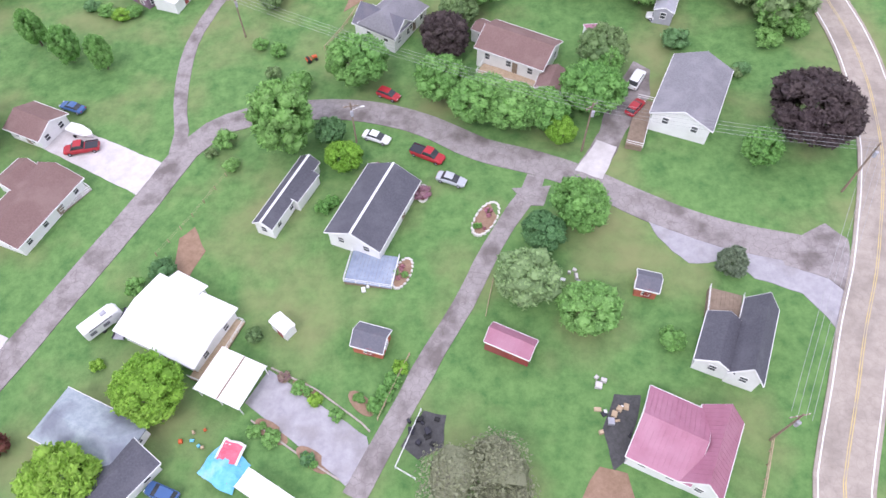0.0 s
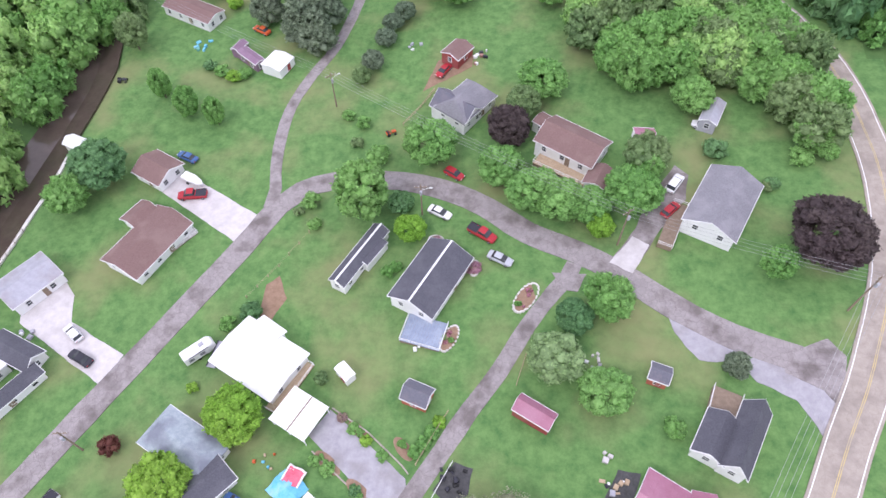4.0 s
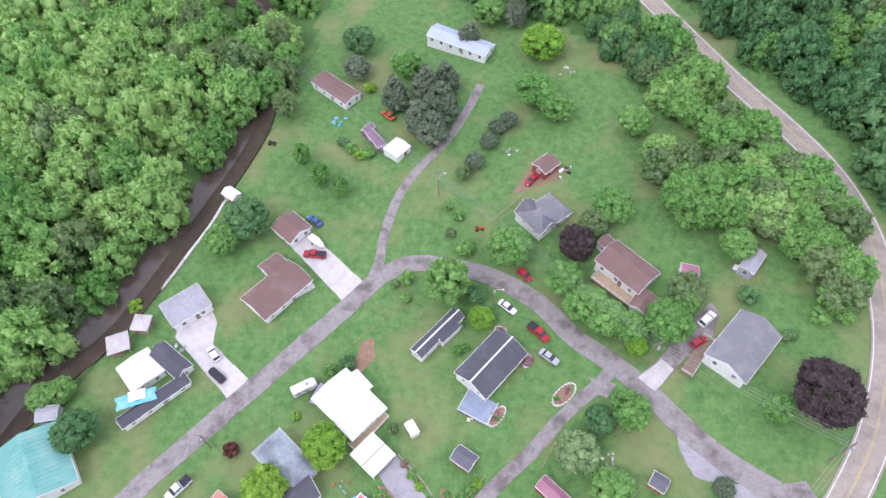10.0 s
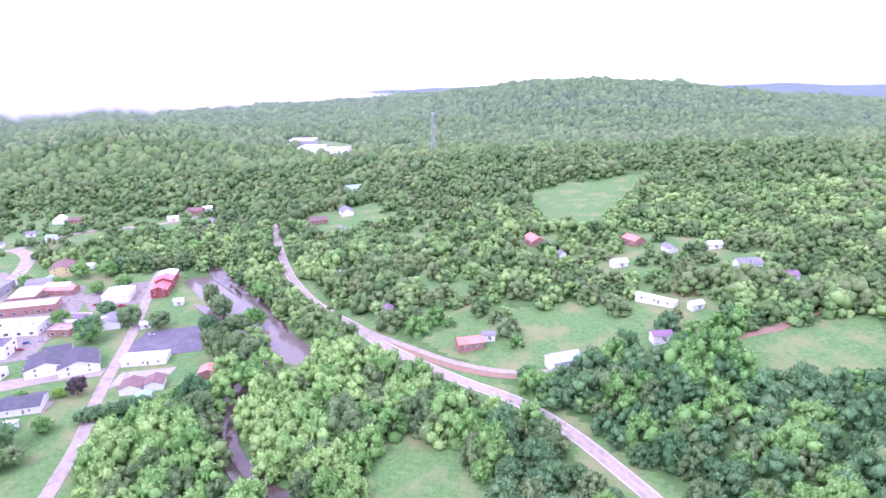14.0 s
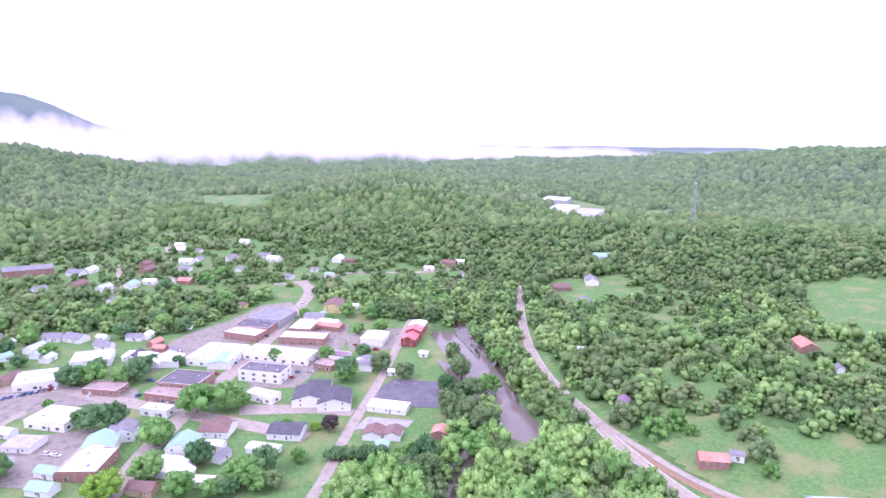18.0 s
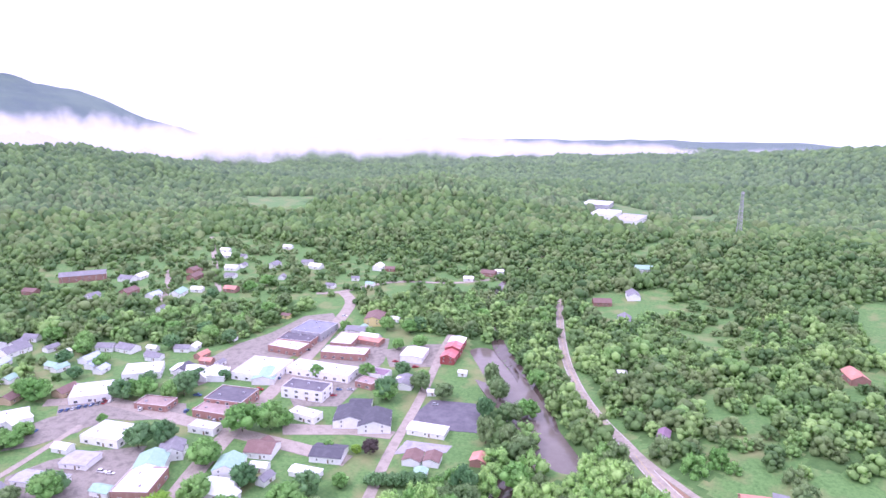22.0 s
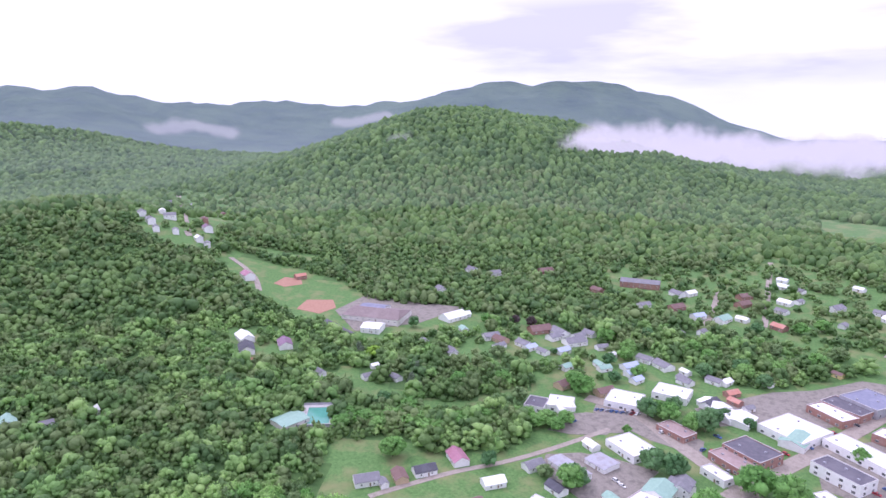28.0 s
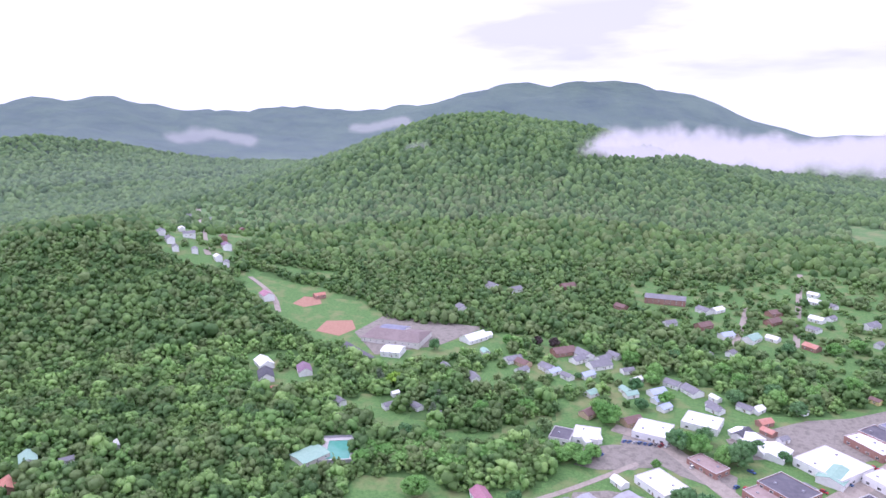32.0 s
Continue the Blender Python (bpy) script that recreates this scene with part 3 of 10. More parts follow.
def door(owner, x, y, z, side, mat, w=0.95, h=2.05):
    m = pose(x, y, z, 0, 0, 90 * side)
    d = part("door", moved(join(box(0, -0.03, 0, w, 0.09, h, 0.03), box(0, -0.08, 1.1, w * 0.6, 0.03, 0.7)), m), mat, owner)
    part("handle", moved(box(w * 0.38, -0.1, 1.0, 0.06, 0.08, 0.12), m), M["grey_metal"], d)
    return d


def ribs(L, Wd, z, rise, over, gap, thick=0.18):
    """Standing seams up both slopes of a metal roof."""
    geos = []
    n = max(2, int(L / gap))
    a, b = L / 2 + over, Wd / 2 + over
    drop = rise * over / (Wd / 2)
    for i in range(n + 1):
        x = -a + 2 * a * i / n
        for s in (-1, 1):
            geos.append(([(x - 0.03, s * b, z - drop + thick), (x + 0.03, s * b, z - drop + thick), (x + 0.03, 0, z + rise + thick), (x - 0.03, 0, z + rise + thick),
                          (x - 0.03, s * b, z - drop + thick + 0.05), (x + 0.03, s * b, z - drop + thick + 0.05), (x + 0.03, 0, z + rise + thick + 0.05), (x - 0.03, 0, z + rise + thick + 0.05)],
                         [(4, 5, 6, 7), (0, 1, 5, 4), (3, 0, 4, 7), (1, 2, 6, 5)]))
    return join(*geos)


BUILT = []


def house(name, x, y, turn, L, Wd, h, rise, wall, roof, label, category="house", over=0.4, hip=0.0, windows=True, seams=0.0, chimney=None, doors=((0, 0.1),), group="", detail=2, ridge_cap=None, z=None):
    """A house: its long side lies along x before the turn."""
    BUILT.append((x, y, max(L, Wd) * 0.55))
    corners = [(x + math.cos(radians(turn)) * sx * L / 2 - math.sin(radians(turn)) * sy * Wd / 2, y + math.sin(radians(turn)) * sx * L / 2 + math.cos(radians(turn)) * sy * Wd / 2) for sx in (-1, 1) for sy in (-1, 1)]
    base = max(ground_z(*c) for c in corners) if z is None else z
    o = thing(name, x, y, base + 0.05, turn)
    walls = gable_walls(L, Wd, h, rise, hip > 0)
    low = base - min(ground_z(*c) for c in corners) + 0.6
    walls = ([(a, b, (-low if c < 0 else c)) for a, b, c in walls[0]], walls[1])
    part("wall", walls, wall, o)
    r = part("roof", gable_roof(L, Wd, h, rise, over, hip=hip), roof, o)
    if seams:
        part("seam", ribs(L, Wd, h, rise, over, seams), roof, r)
    if ridge_cap:
        part("ridge_cap", box(0, 0, h + rise + 0.1, L + 2 * over - 2 * hip, 0.35, 0.12, 0.04), ridge_cap, r)
    if detail > 1 and not hip:
        for s in (-1, 1):
            for e in (-1, 1):
                a = Vector((e * (L / 2 + over + 0.02), s * (Wd / 2 + over), h - rise * over / (Wd / 2) + 0.06))
                b = Vector((e * (L / 2 + over + 0.02), 0, h + rise + 0.06))
                part("bargeboard", rod(a, b, 0.1, sides=4), M["white_paint"], r)
    if detail > 1:
        for s in (-1, 1):
            part("fascia", box(0, s * (Wd / 2 + over + 0.04), h - rise * over / (Wd / 2) - 0.06, L + 2 * over, 0.08, 0.26), M["white_paint"], r)
    if windows:
        n = max(1, int(L / (3.2 if detail > 1 else 6.0)))
        for s, yy in ((0, -Wd / 2), (2, Wd / 2)):
            for i in range(n):
                window(o, -L / 2 + L * (i + 0.5) / n, yy, min(1.5, h * 0.55), s)
            if h > 4.4:
                for i in range(n):
                    window(o, -L / 2 + L * (i + 0.5) / n, yy, 4.2, s)
        if detail > 1 or h > 4.4:
            for s, xx in ((1, L / 2), (3, -L / 2)):
                for q in ((-Wd / 4, Wd / 4) if Wd > 5 else (0,)):
                    window(o, xx, q, min(1.5, h * 0.55), s)
                    if h > 4.4:
                        window(o, xx, q, 4.2, s)
    for s, q in doors:
        if s in (0, 2):
            door(o, q * L, (-Wd / 2 if s == 0 else Wd / 2), 0, s, M["red_barn"] if category == "shed" else M["wood"])
        else:
            door(o, (L / 2 if s == 1 else -L / 2), q * Wd, 0, s, M["wood"])
    if chimney:
        c = part("chimney", join(box(chimney * L, Wd * 0.12, h, 0.8, 0.8, rise + 1.0, 0.05), box(chimney * L, Wd * 0.12, h + rise + 1.0, 0.95, 0.95, 0.15)), M["brick"], o)
    return tagged(o, label, category, group)


def flat_building(name, x, y, turn, L, Wd, h, wall, roof, label, category="building", group="", front=0, storeys=1, parapet=0.5, slope=0.0):
    """A shop with a parapet round a flat roof, windows along its front."""
    BUILT.append((x, y, max(L, Wd) * 0.55))
    base = ground_z(x, y)
    o = thing(name, x, y, base, turn)
    t = 0.35
    part("wall", join(box(0, -Wd / 2 + t / 2, -1.2, L, t, h + 1.2 + parapet), box(0, Wd / 2 - t / 2, -1.2, L, t, h + 1.2 + parapet), box(-L / 2 + t / 2, 0, -1.2, t, Wd - 2 * t, h + 1.2 + parapet),
                      box(L / 2 - t / 2, 0, -1.2, t, Wd - 2 * t, h + 1.2 + parapet)), wall, o)
    r = part("roof", box(0, 0, h - 0.3, L - 2 * t, Wd - 2 * t, 0.35), roof, o)
    for i in range(max(1, int(L / 9))):
        part("roof_unit", box(-L / 2 + L * (i + 0.5) / max(1, int(L / 9)), Wd * 0.15 * (1 if i % 2 else -1), h + 0.05, 1.4, 1.1, 0.9, 0.1), M["grey_metal"], r)
    part("coping", join(box(0, -Wd / 2 + t / 2, h + parapet, L + 0.1, t + 0.1, 0.12), box(0, Wd / 2 - t / 2, h + parapet, L + 0.1, t + 0.1, 0.12), box(-L / 2 + t / 2, 0, h + parapet, t + 0.1, Wd - 2 * t, 0.12),
                        box(L / 2 - t / 2, 0, h + parapet, t + 0.1, Wd - 2 * t, 0.12)), M["concrete"], o)
    for s, length, off in ((0, L, -Wd / 2), (2, L, Wd / 2), (1, Wd, L / 2), (3, Wd, -L / 2)):
        n = max(1, int(length / 6.5))
        for k in range(storeys):
            for i in range(n):
                q = -length / 2 + length * (i + 0.5) / n
                zz = 1.7 + k * 3.4
                if zz + 0.8 < h:
                    window(o, q if s in (0, 2) else off, off if s in (0, 2) else q, zz, s, 2.2, 1.5)
    door(o, 0.12 * L, -Wd / 2, 0, 0, M["wood"], 1.2, 2.2)
    return tagged(o, label, category, group)


# ---- trees ----
def icosphere(level):
    bm = bmesh.new()
    bmesh.ops.create_icosphere(bm, subdivisions=level, radius=1.0)
    v = np.array([q.co[:] for q in bm.verts])
    f = np.array([[q.index for q in face.verts] for face in bm.faces])
    bm.free()
    return v, f


ICO1, ICO2 = icosphere(1), icosphere(2)


def lumpy(v, amount, freq, seed):
    out = np.empty_like(v)
    for i, p in enumerate(v):
        q = Vector(p) * freq + Vector((seed * 7.3, seed * 3.1, seed))
        out[i] = p * (1 + amount * noise.noise(q) + 0.5 * amount * noise.noise(q * 2.3))
    return out


def tri_mesh(name, v, f, mat, smooth=False):
    me = bpy.data.meshes.new(name)
    me.vertices.add(len(v))
    me.vertices.foreach_set("co", np.ascontiguousarray(v, dtype=np.float32).ravel())
    me.loops.add(f.size)
    me.loops.foreach_set("vertex_index", np.ascontiguousarray(f, dtype=np.int32).ravel())
    me.polygons.add(len(f))
    me.polygons.foreach_set("loop_start", np.arange(len(f), dtype=np.int32) * f.shape[1])
    if smooth:
        me.polygons.foreach_set("use_smooth", np.ones(len(f), bool))
    me.materials.append(mat)
    me.update()
    return me


def crown_shape(seed, clumps, flakes, tall=1.0, cone=0.0, droop=0.0, spread=0.34, size=1.0, level=0):
    """A crown about 2 wide: leaf clumps over an uneven envelope, with a coat of loose leaf sprays."""
    r = np.random.RandomState(seed)
    base_v, base_f = (ICO1, ICO2)[level]
    lobes = r.normal(size=(5, 3))
    lobes /= np.linalg.norm(lobes, axis=1)[:, None]
    vs, fs, k, centres = [], [], 0, []
    for i in range(clumps):
        u = (i + 0.5) / clumps
        zz = 1 - 2 * u * 0.92
        a = i * 2.399963 + r.rand() * 0.9
        ring = math.sqrt(max(0, 1 - zz * zz))
        d = np.array((ring * math.cos(a), ring * math.sin(a), zz))
        bulge = 0.62 + 0.16 * max(0, float((lobes @ d).max())) + 0.14 * r.rand()
        if cone:
            bulge *= 1 - cone * (zz + 1) / 2 * ring
        c = d * bulge * np.array((1, 1, 0.8 * tall)) - np.array((0, 0, droop * ring))
        s = spread * (0.6 + 0.7 * r.rand()) * (1 - 0.45 * cone * (zz + 1) / 2)
        v = lumpy(base_v, 0.6, 1.7, seed * 31 + i) * s * np.array((1, 1, 0.75))
        vs.append(v + c)
        fs.append(base_f + k)
        k += len(v)
        centres.append((c, s))
    n = flakes
    idx = r.randint(0, clumps, n)
    d = r.normal(size=(n, 3))
    d[:, 2] += 0.5
    d /= np.linalg.norm(d, axis=1)[:, None]
    cen = np.array([centres[i][0] for i in idx])
    siz = np.array([centres[i][1] for i in idx])
    p = cen + d * siz[:, None] * (0.7 + 0.5 * r.rand(n, 1)) * np.array((1, 1, 0.8))
    side = np.cross(d, r.normal(size=(n, 3)))
    side /= np.linalg.norm(side, axis=1)[:, None] + 1e-9
    along = np.cross(d, side) + d * (0.35 + 0.45 * r.normal(size=(n, 1))) + np.array((0, 0, 0.2))
    along /= np.linalg.norm(along, axis=1)[:, None]
    e = (0.042 + 0.05 * r.rand(n, 1)) * size
    roll = 0.45 * r.normal(size=(n, 1)) * d
    tri = np.stack([p - (side + roll) * e * 0.62, p + (side + roll) * e * 0.62, p + along * e * 1.75], 1).reshape(-1, 3)
    vs.append(tri)
    fs.append(np.arange(n * 3).reshape(-1, 3) + k)
    return np.concatenate(vs), np.concatenate(fs)


def puff_shape(seed, level, tall=1.0):
    """A full crown about 2 wide as one rounded lumpy mass, for trees that stay far off."""
    base_v, base_f = (ICO1, ICO2)[level]
    return (lumpy(base_v, 0.42, 1.9, seed * 17) * 0.95 + np.array((0, 0, 0.12))) * np.array((1, 1, tall)), base_f


CROWNS = {"big": [crown_shape(21, 150, 11000, spread=0.17, size=0.72)], "round": [crown_shape(s, 120, 6000, spread=0.18, size=0.85) for s in (1, 2, 3)], "tall": [crown_shape(s, 110, 6500, tall=1.3, spread=0.2, size=0.9) for s in (4, 5)],
          "weeping": [crown_shape(s, 50, 5200, tall=0.9, droop=0.3, spread=0.26) for s in (6,)], "town": [crown_shape(s, 24, 1000, size=1.5, spread=0.36) for s in (31, 32, 33)],
          "belt": [crown_shape(s, 60, 3000, tall=1.15, spread=0.22, size=1.2) for s in (35, 36, 37)], "shrub": [crown_shape(s, 16, 900, tall=0.8, spread=0.38, size=1.5) for s in (7, 8)],
          "conifer": [crown_shape(s, 100, 5200, tall=1.5, cone=0.7, droop=0.12, spread=0.18, size=0.85) for s in (9, 10)], "bare": [crown_shape(12, 3, 5200, spread=0.75, size=0.75)]}
CROWN_MESH = {}


def tree(x, y, height, width, kind="round", leaf="leaf", label="", name="tree", group="", seed=None):
    i = (seed if seed is not None else rng.randrange(100)) % len(CROWNS[kind])
    key = (kind, leaf, i)
    if key not in CROWN_MESH:
        CROWN_MESH[key] = tri_mesh("crown", *CROWNS[kind][i], M[leaf], True)
    z = ground_z(x, y)
    o = thing(name, x, y, z - 0.1, rng.uniform(0, 360))
    base = height * (0.06 if kind in ("shrub", "conifer") else 0.1 if kind in ("town", "belt", "tall") else 0.2)
    crown = new("crown", CROWN_MESH[key])
    crown.parent = o
    span = CROWNS[kind][i][0]
    lo, hi = span[:, 2].min(), span[:, 2].max()
    sz = (height - base) / (hi - lo)
    sw = width / (np.percentile(np.hypot(span[:, 0], span[:, 1]), 97) * 2)
    crown.matrix_basis = Matrix.Translation((0, 0, base - lo * sz)) @ Matrix.Diagonal((sw, sw * rng.uniform(0.92, 1.08), sz, 1))
    if kind != "shrub":
        r0 = max(0.12, height * 0.022)
        trunk = rod((0, 0, 0), (0.05 * width * rng.uniform(-1, 1), 0.05 * width * rng.uniform(-1, 1), height * 0.62), r0, r0 * 0.45, 7)
        limbs = []
        for q in range(2 if kind in ("town", "belt") else 5):
            a = q * (3.3 if kind in ("town", "belt") else 1.257) + rng.random()
            limbs.append(rod((0, 0, height * (0.2 + 0.07 * q)), (width * 0.3 * math.cos(a), width * 0.3 * math.sin(a), height * (0.45 + 0.07 * q)), r0 * 0.4, r0 * 0.15, 5))
        t = part("trunk", trunk, M["bark"], o)
        for g in limbs:
            part("limb", g, M["bark"], t)
    else:
        part("stem", rod((0, 0, 0), (0, 0, height * 0.5), 0.06, 0.03, 5), M["bark"], o)
    return tagged(o, label or "broadleaf tree with a full green crown", "shrub" if kind == "shrub" else "tree", group)


def merged(name, spots, shapes, mat, label, category="forest", seed=0, smooth=True):
    """Many crowns in one mesh: spots of (x, y, z, width, height)."""
    r = np.random.RandomState(seed)
    vs, fs, k = [], [], 0
    for n, (x, y, z, w, h) in enumerate(spots):
        v, f = shapes[r.randint(len(shapes))]
        a = r.rand() * 6.283
        c, s = math.cos(a), math.sin(a)
        q = v * np.array((w / 2, w / 2, h / 2))
        q = np.stack([q[:, 0] * c - q[:, 1] * s + x, q[:, 0] * s + q[:, 1] * c + y, q[:, 2] + z], 1)
        vs.append(q)
        fs.append(f + k)
        k += len(v)
    if not vs:
        return None
    return tagged(new(name, tri_mesh(name, np.concatenate(vs), np.concatenate(fs), mat, smooth)), label, category, kind="stuff")


# ---- vehicles and yard things ----
def paint(name, c, rough=0.3):
    return material(name, tuple(q * 0.92 for q in c), c, 0.8, rough, stain=tuple(q * 0.8 for q in c), stain_scale=0.7, stain_amount=0.3)


M["car_white"], M["car_silver"], M["car_red"] = paint("car_white", (0.78, 0.78, 0.78)), paint("car_silver", (0.45, 0.47, 0.5)), paint("car_red", (0.42, 0.03, 0.04))
M["car_black"], M["car_blue"], M["car_orange"] = paint("car_black", (0.035, 0.035, 0.045)), paint("car_blue", (0.06, 0.13, 0.3)), paint("car_orange", (0.6, 0.12, 0.04))
M["rubber"] = material("tyre_rubber", (0.02, 0.02, 0.02), (0.04, 0.04, 0.04), 4, 0.9)
M["blue_tarp"] = material("blue_tarp", (0.1, 0.42, 0.62), (0.2, 0.55, 0.75), 0.9, 0.5, bump=0.5, stain=(0.5, 0.7, 0.82), stain_scale=0.5)
M["pink_plastic"] = material("red_plastic", (0.6, 0.1, 0.16), (0.7, 0.18, 0.24), 0.9, 0.5)
M["flower"] = leaf_material("pink_blossom", (0.42, 0.14, 0.22), (0.6, 0.3, 0.38), (0.55, 0.28, 0.3))
M["leaf_red"] = leaf_material("red_leaves", (0.13, 0.035, 0.04), (0.22, 0.07, 0.06), (0.2, 0.09, 0.06))
M["leaf_bare"] = leaf_material("bare_twigs", (0.25, 0.22, 0.17), (0.36, 0.33, 0.26), (0.3, 0.32, 0.2))
M["blue_slate"] = material("blue_grey_deck", (0.22, 0.27, 0.36), (0.34, 0.39, 0.48), 0.8, 0.7, stain=(0.42, 0.46, 0.52))
M["light_wood"] = material("light_wood", (0.42, 0.31, 0.2), (0.55, 0.43, 0.3), 1.2, 0.8, bump=0.2)
M["red_shed"] = material("red_shed_wood", (0.4, 0.11, 0.07), (0.52, 0.17, 0.11), 1.2, 0.8)
M["purple_roof"] = material("faded_purple_roof", (0.2, 0.12, 0.18), (0.28, 0.18, 0.25), 1.2, 0.7, stain=(0.3, 0.22, 0.26))
M["dark_stone"] = material("dark_gravel_bed", (0.05, 0.05, 0.05), (0.1, 0.1, 0.1), 1.5, 0.9, bump=0.6)
M["concrete_wall"] = material("pale_wall", (0.6, 0.58, 0.54), (0.7, 0.68, 0.64), 0.6, 0.85, stain=(0.45, 0.43, 0.38))


def loft(sections):
    """Closed rings of equal length, joined and capped."""
    n = len(sections[0])
    v = [p for s in sections for p in s]
    f = [tuple(range(n - 1, -1, -1)), tuple((len(sections) - 1) * n + i for i in range(n))]
    for k in range(len(sections) - 1):
        f += [(k * n + i, k * n + (i + 1) % n, (k + 1) * n + (i + 1) % n, (k + 1) * n + i) for i in range(n)]
    return v, f


def rounded_ring(x, w, z0, z1, c):
    return [(x, -w + c, z0), (x, w - c, z0), (x, w, z0 + c), (x, w, z1 - c), (x, w - c, z1), (x, -w + c, z1), (x, -w, z1 - c), (x, -w, z0 + c)]


CAR_KINDS = {"sedan": (4.7, 0.88, 0.92, (-1.55, -1.05, 0.35, 1.15), 1.42, 0.68), "suv": (4.9, 0.94, 1.08, (-2.2, -1.95, 0.45, 1.2), 1.78, 0.78),
             "pickup": (5.7, 0.97, 1.12, (-0.55, -0.4, 0.95, 1.6), 1.85, 0.8), "hatch": (4.2, 0.86, 0.96, (-1.9, -1.6, 0.3, 1.05), 1.5, 0.7)}
CAR_BUILT = {}


def car(x, y, turn, kind, colour, label, name="car"):
    z = ground_z(x, y) + 0.12
    if (kind, colour) in CAR_BUILT:
        return tagged(copy_thing(CAR_BUILT[(kind, colour)], pose(x, y, z, 0, 0, turn)), label)
    L, w, belt, (c0, c1, c2, c3), top, cw = CAR_KINDS[kind]
    o = thing(name, x, y, z, turn)
    h = L / 2
    body = part("body", loft([rounded_ring(-h, w * 0.86, 0.42, belt * 0.86, 0.1), rounded_ring(-h + 0.25, w, 0.3, belt * 0.97, 0.12), rounded_ring(-0.5, w, 0.26, belt, 0.12),
                              rounded_ring(1.1, w, 0.26, belt * 0.98, 0.12), rounded_ring(h - 0.35, w * 0.96, 0.3, belt * 0.84, 0.12), rounded_ring(h, w * 0.8, 0.42, belt * 0.7, 0.1)]), M[colour], o, smooth=False)
    part("cabin", loft([rounded_ring(c0, w * 0.86, belt - 0.06, belt + 0.02, 0.02), rounded_ring(c1, cw, belt - 0.06, top - 0.06, 0.1), rounded_ring((c1 + c2) / 2, cw, belt - 0.06, top, 0.12),
                        rounded_ring(c2, cw, belt - 0.06, top - 0.08, 0.1), rounded_ring(c3, w * 0.86, belt - 0.06, belt + 0.02, 0.02)]), M["glass"], o, "dark glazed cabin")
    part("roof_panel", loft([rounded_ring(c1 + 0.02, cw * 0.93, top - 0.05, top - 0.01, 0.015), rounded_ring((c1 + c2) / 2, cw * 0.95, top - 0.02, top + 0.03, 0.02), rounded_ring(c2 - 0.02, cw * 0.93, top - 0.07, top - 0.03, 0.015)]), M[colour], o)
    if kind == "pickup":
        part("load_bed", join(box(-1.75, 0, belt - 0.02, 2.0, 1.5, 0.04), box(-1.75, -0.86, belt, 2.1, 0.12, 0.1), box(-1.75, 0.86, belt, 2.1, 0.12, 0.1), box(-2.78, 0, belt, 0.1, 1.8, 0.1)), M["car_black"], o, "open dark load bed")
    for sx in (-h + 0.85, h - 0.9):
        for sy in (-1, 1):
            wheel = part("wheel", rod((sx, sy * (w - 0.2), 0.33), (sx, sy * (w + 0.02), 0.33), 0.33, sides=12), M["rubber"], o)
            part("rim", rod((sx, sy * (w - 0.02), 0.33), (sx, sy * (w + 0.035), 0.33), 0.19, sides=8), M["grey_metal"], wheel)
    for sy in (-1, 1):
        part("headlight", box(h - 0.06, sy * w * 0.62, 0.62, 0.1, 0.32, 0.14, 0.03), M["white_paint"], o)
        part("tail_light", box(-h + 0.04, sy * w * 0.66, 0.66, 0.1, 0.24, 0.16, 0.03), M["car_red"], o)
    CAR_BUILT[(kind, colour)] = o
    return tagged(o, label, "car", "parked cars")


def camper(x, y, turn, label):
    z = ground_z(x, y) + 0.1
    o = thing("camper_trailer", x, y, z, turn)
    o.matrix_basis = o.matrix_basis @ Matrix.Scale(0.82, 4)
    part("body", loft([rounded_ring(-3.4, 1.15, 0.6, 2.7, 0.2), rounded_ring(-3.2, 1.25, 0.5, 2.95, 0.2), rounded_ring(2.4, 1.25, 0.5, 2.95, 0.2), rounded_ring(3.1, 1.2, 0.6, 2.5, 0.25), rounded_ring(3.4, 1.0, 0.7, 1.9, 0.2)]), M["white_paint"], o)
    part("roof_vent", box(-0.6, 0, 2.93, 0.8, 0.8, 0.22, 0.05), M["white_metal"], o)
    part("air_conditioner", box(1.0, 0, 2.93, 1.0, 0.8, 0.3, 0.08), M["grey_metal"], o)
    part("awning", rod((-2.4, -1.3, 2.7), (1.8, -1.3, 2.7), 0.09), M["car_black"], o)
    for q in (-2, 0.4):
        window(o, q, -1.25, 1.75, 0, 1.0, 0.6, M["grey_metal"])
    door(o, 1.6, -1.25, 0.62, 0, M["white_metal"], 0.65, 1.7)
    for sy in (-1, 1):
        part("wheel", rod((-0.6, sy * 1.05, 0.35), (-0.6, sy * 1.22, 0.35), 0.35, sides=12), M["rubber"], o)
    part("drawbar", join(rod((3.3, -0.5, 0.55), (4.4, 0, 0.5), 0.05), rod((3.3, 0.5, 0.55), (4.4, 0, 0.5), 0.05)), M["car_black"], o)
    return tagged(o, label, "camper")


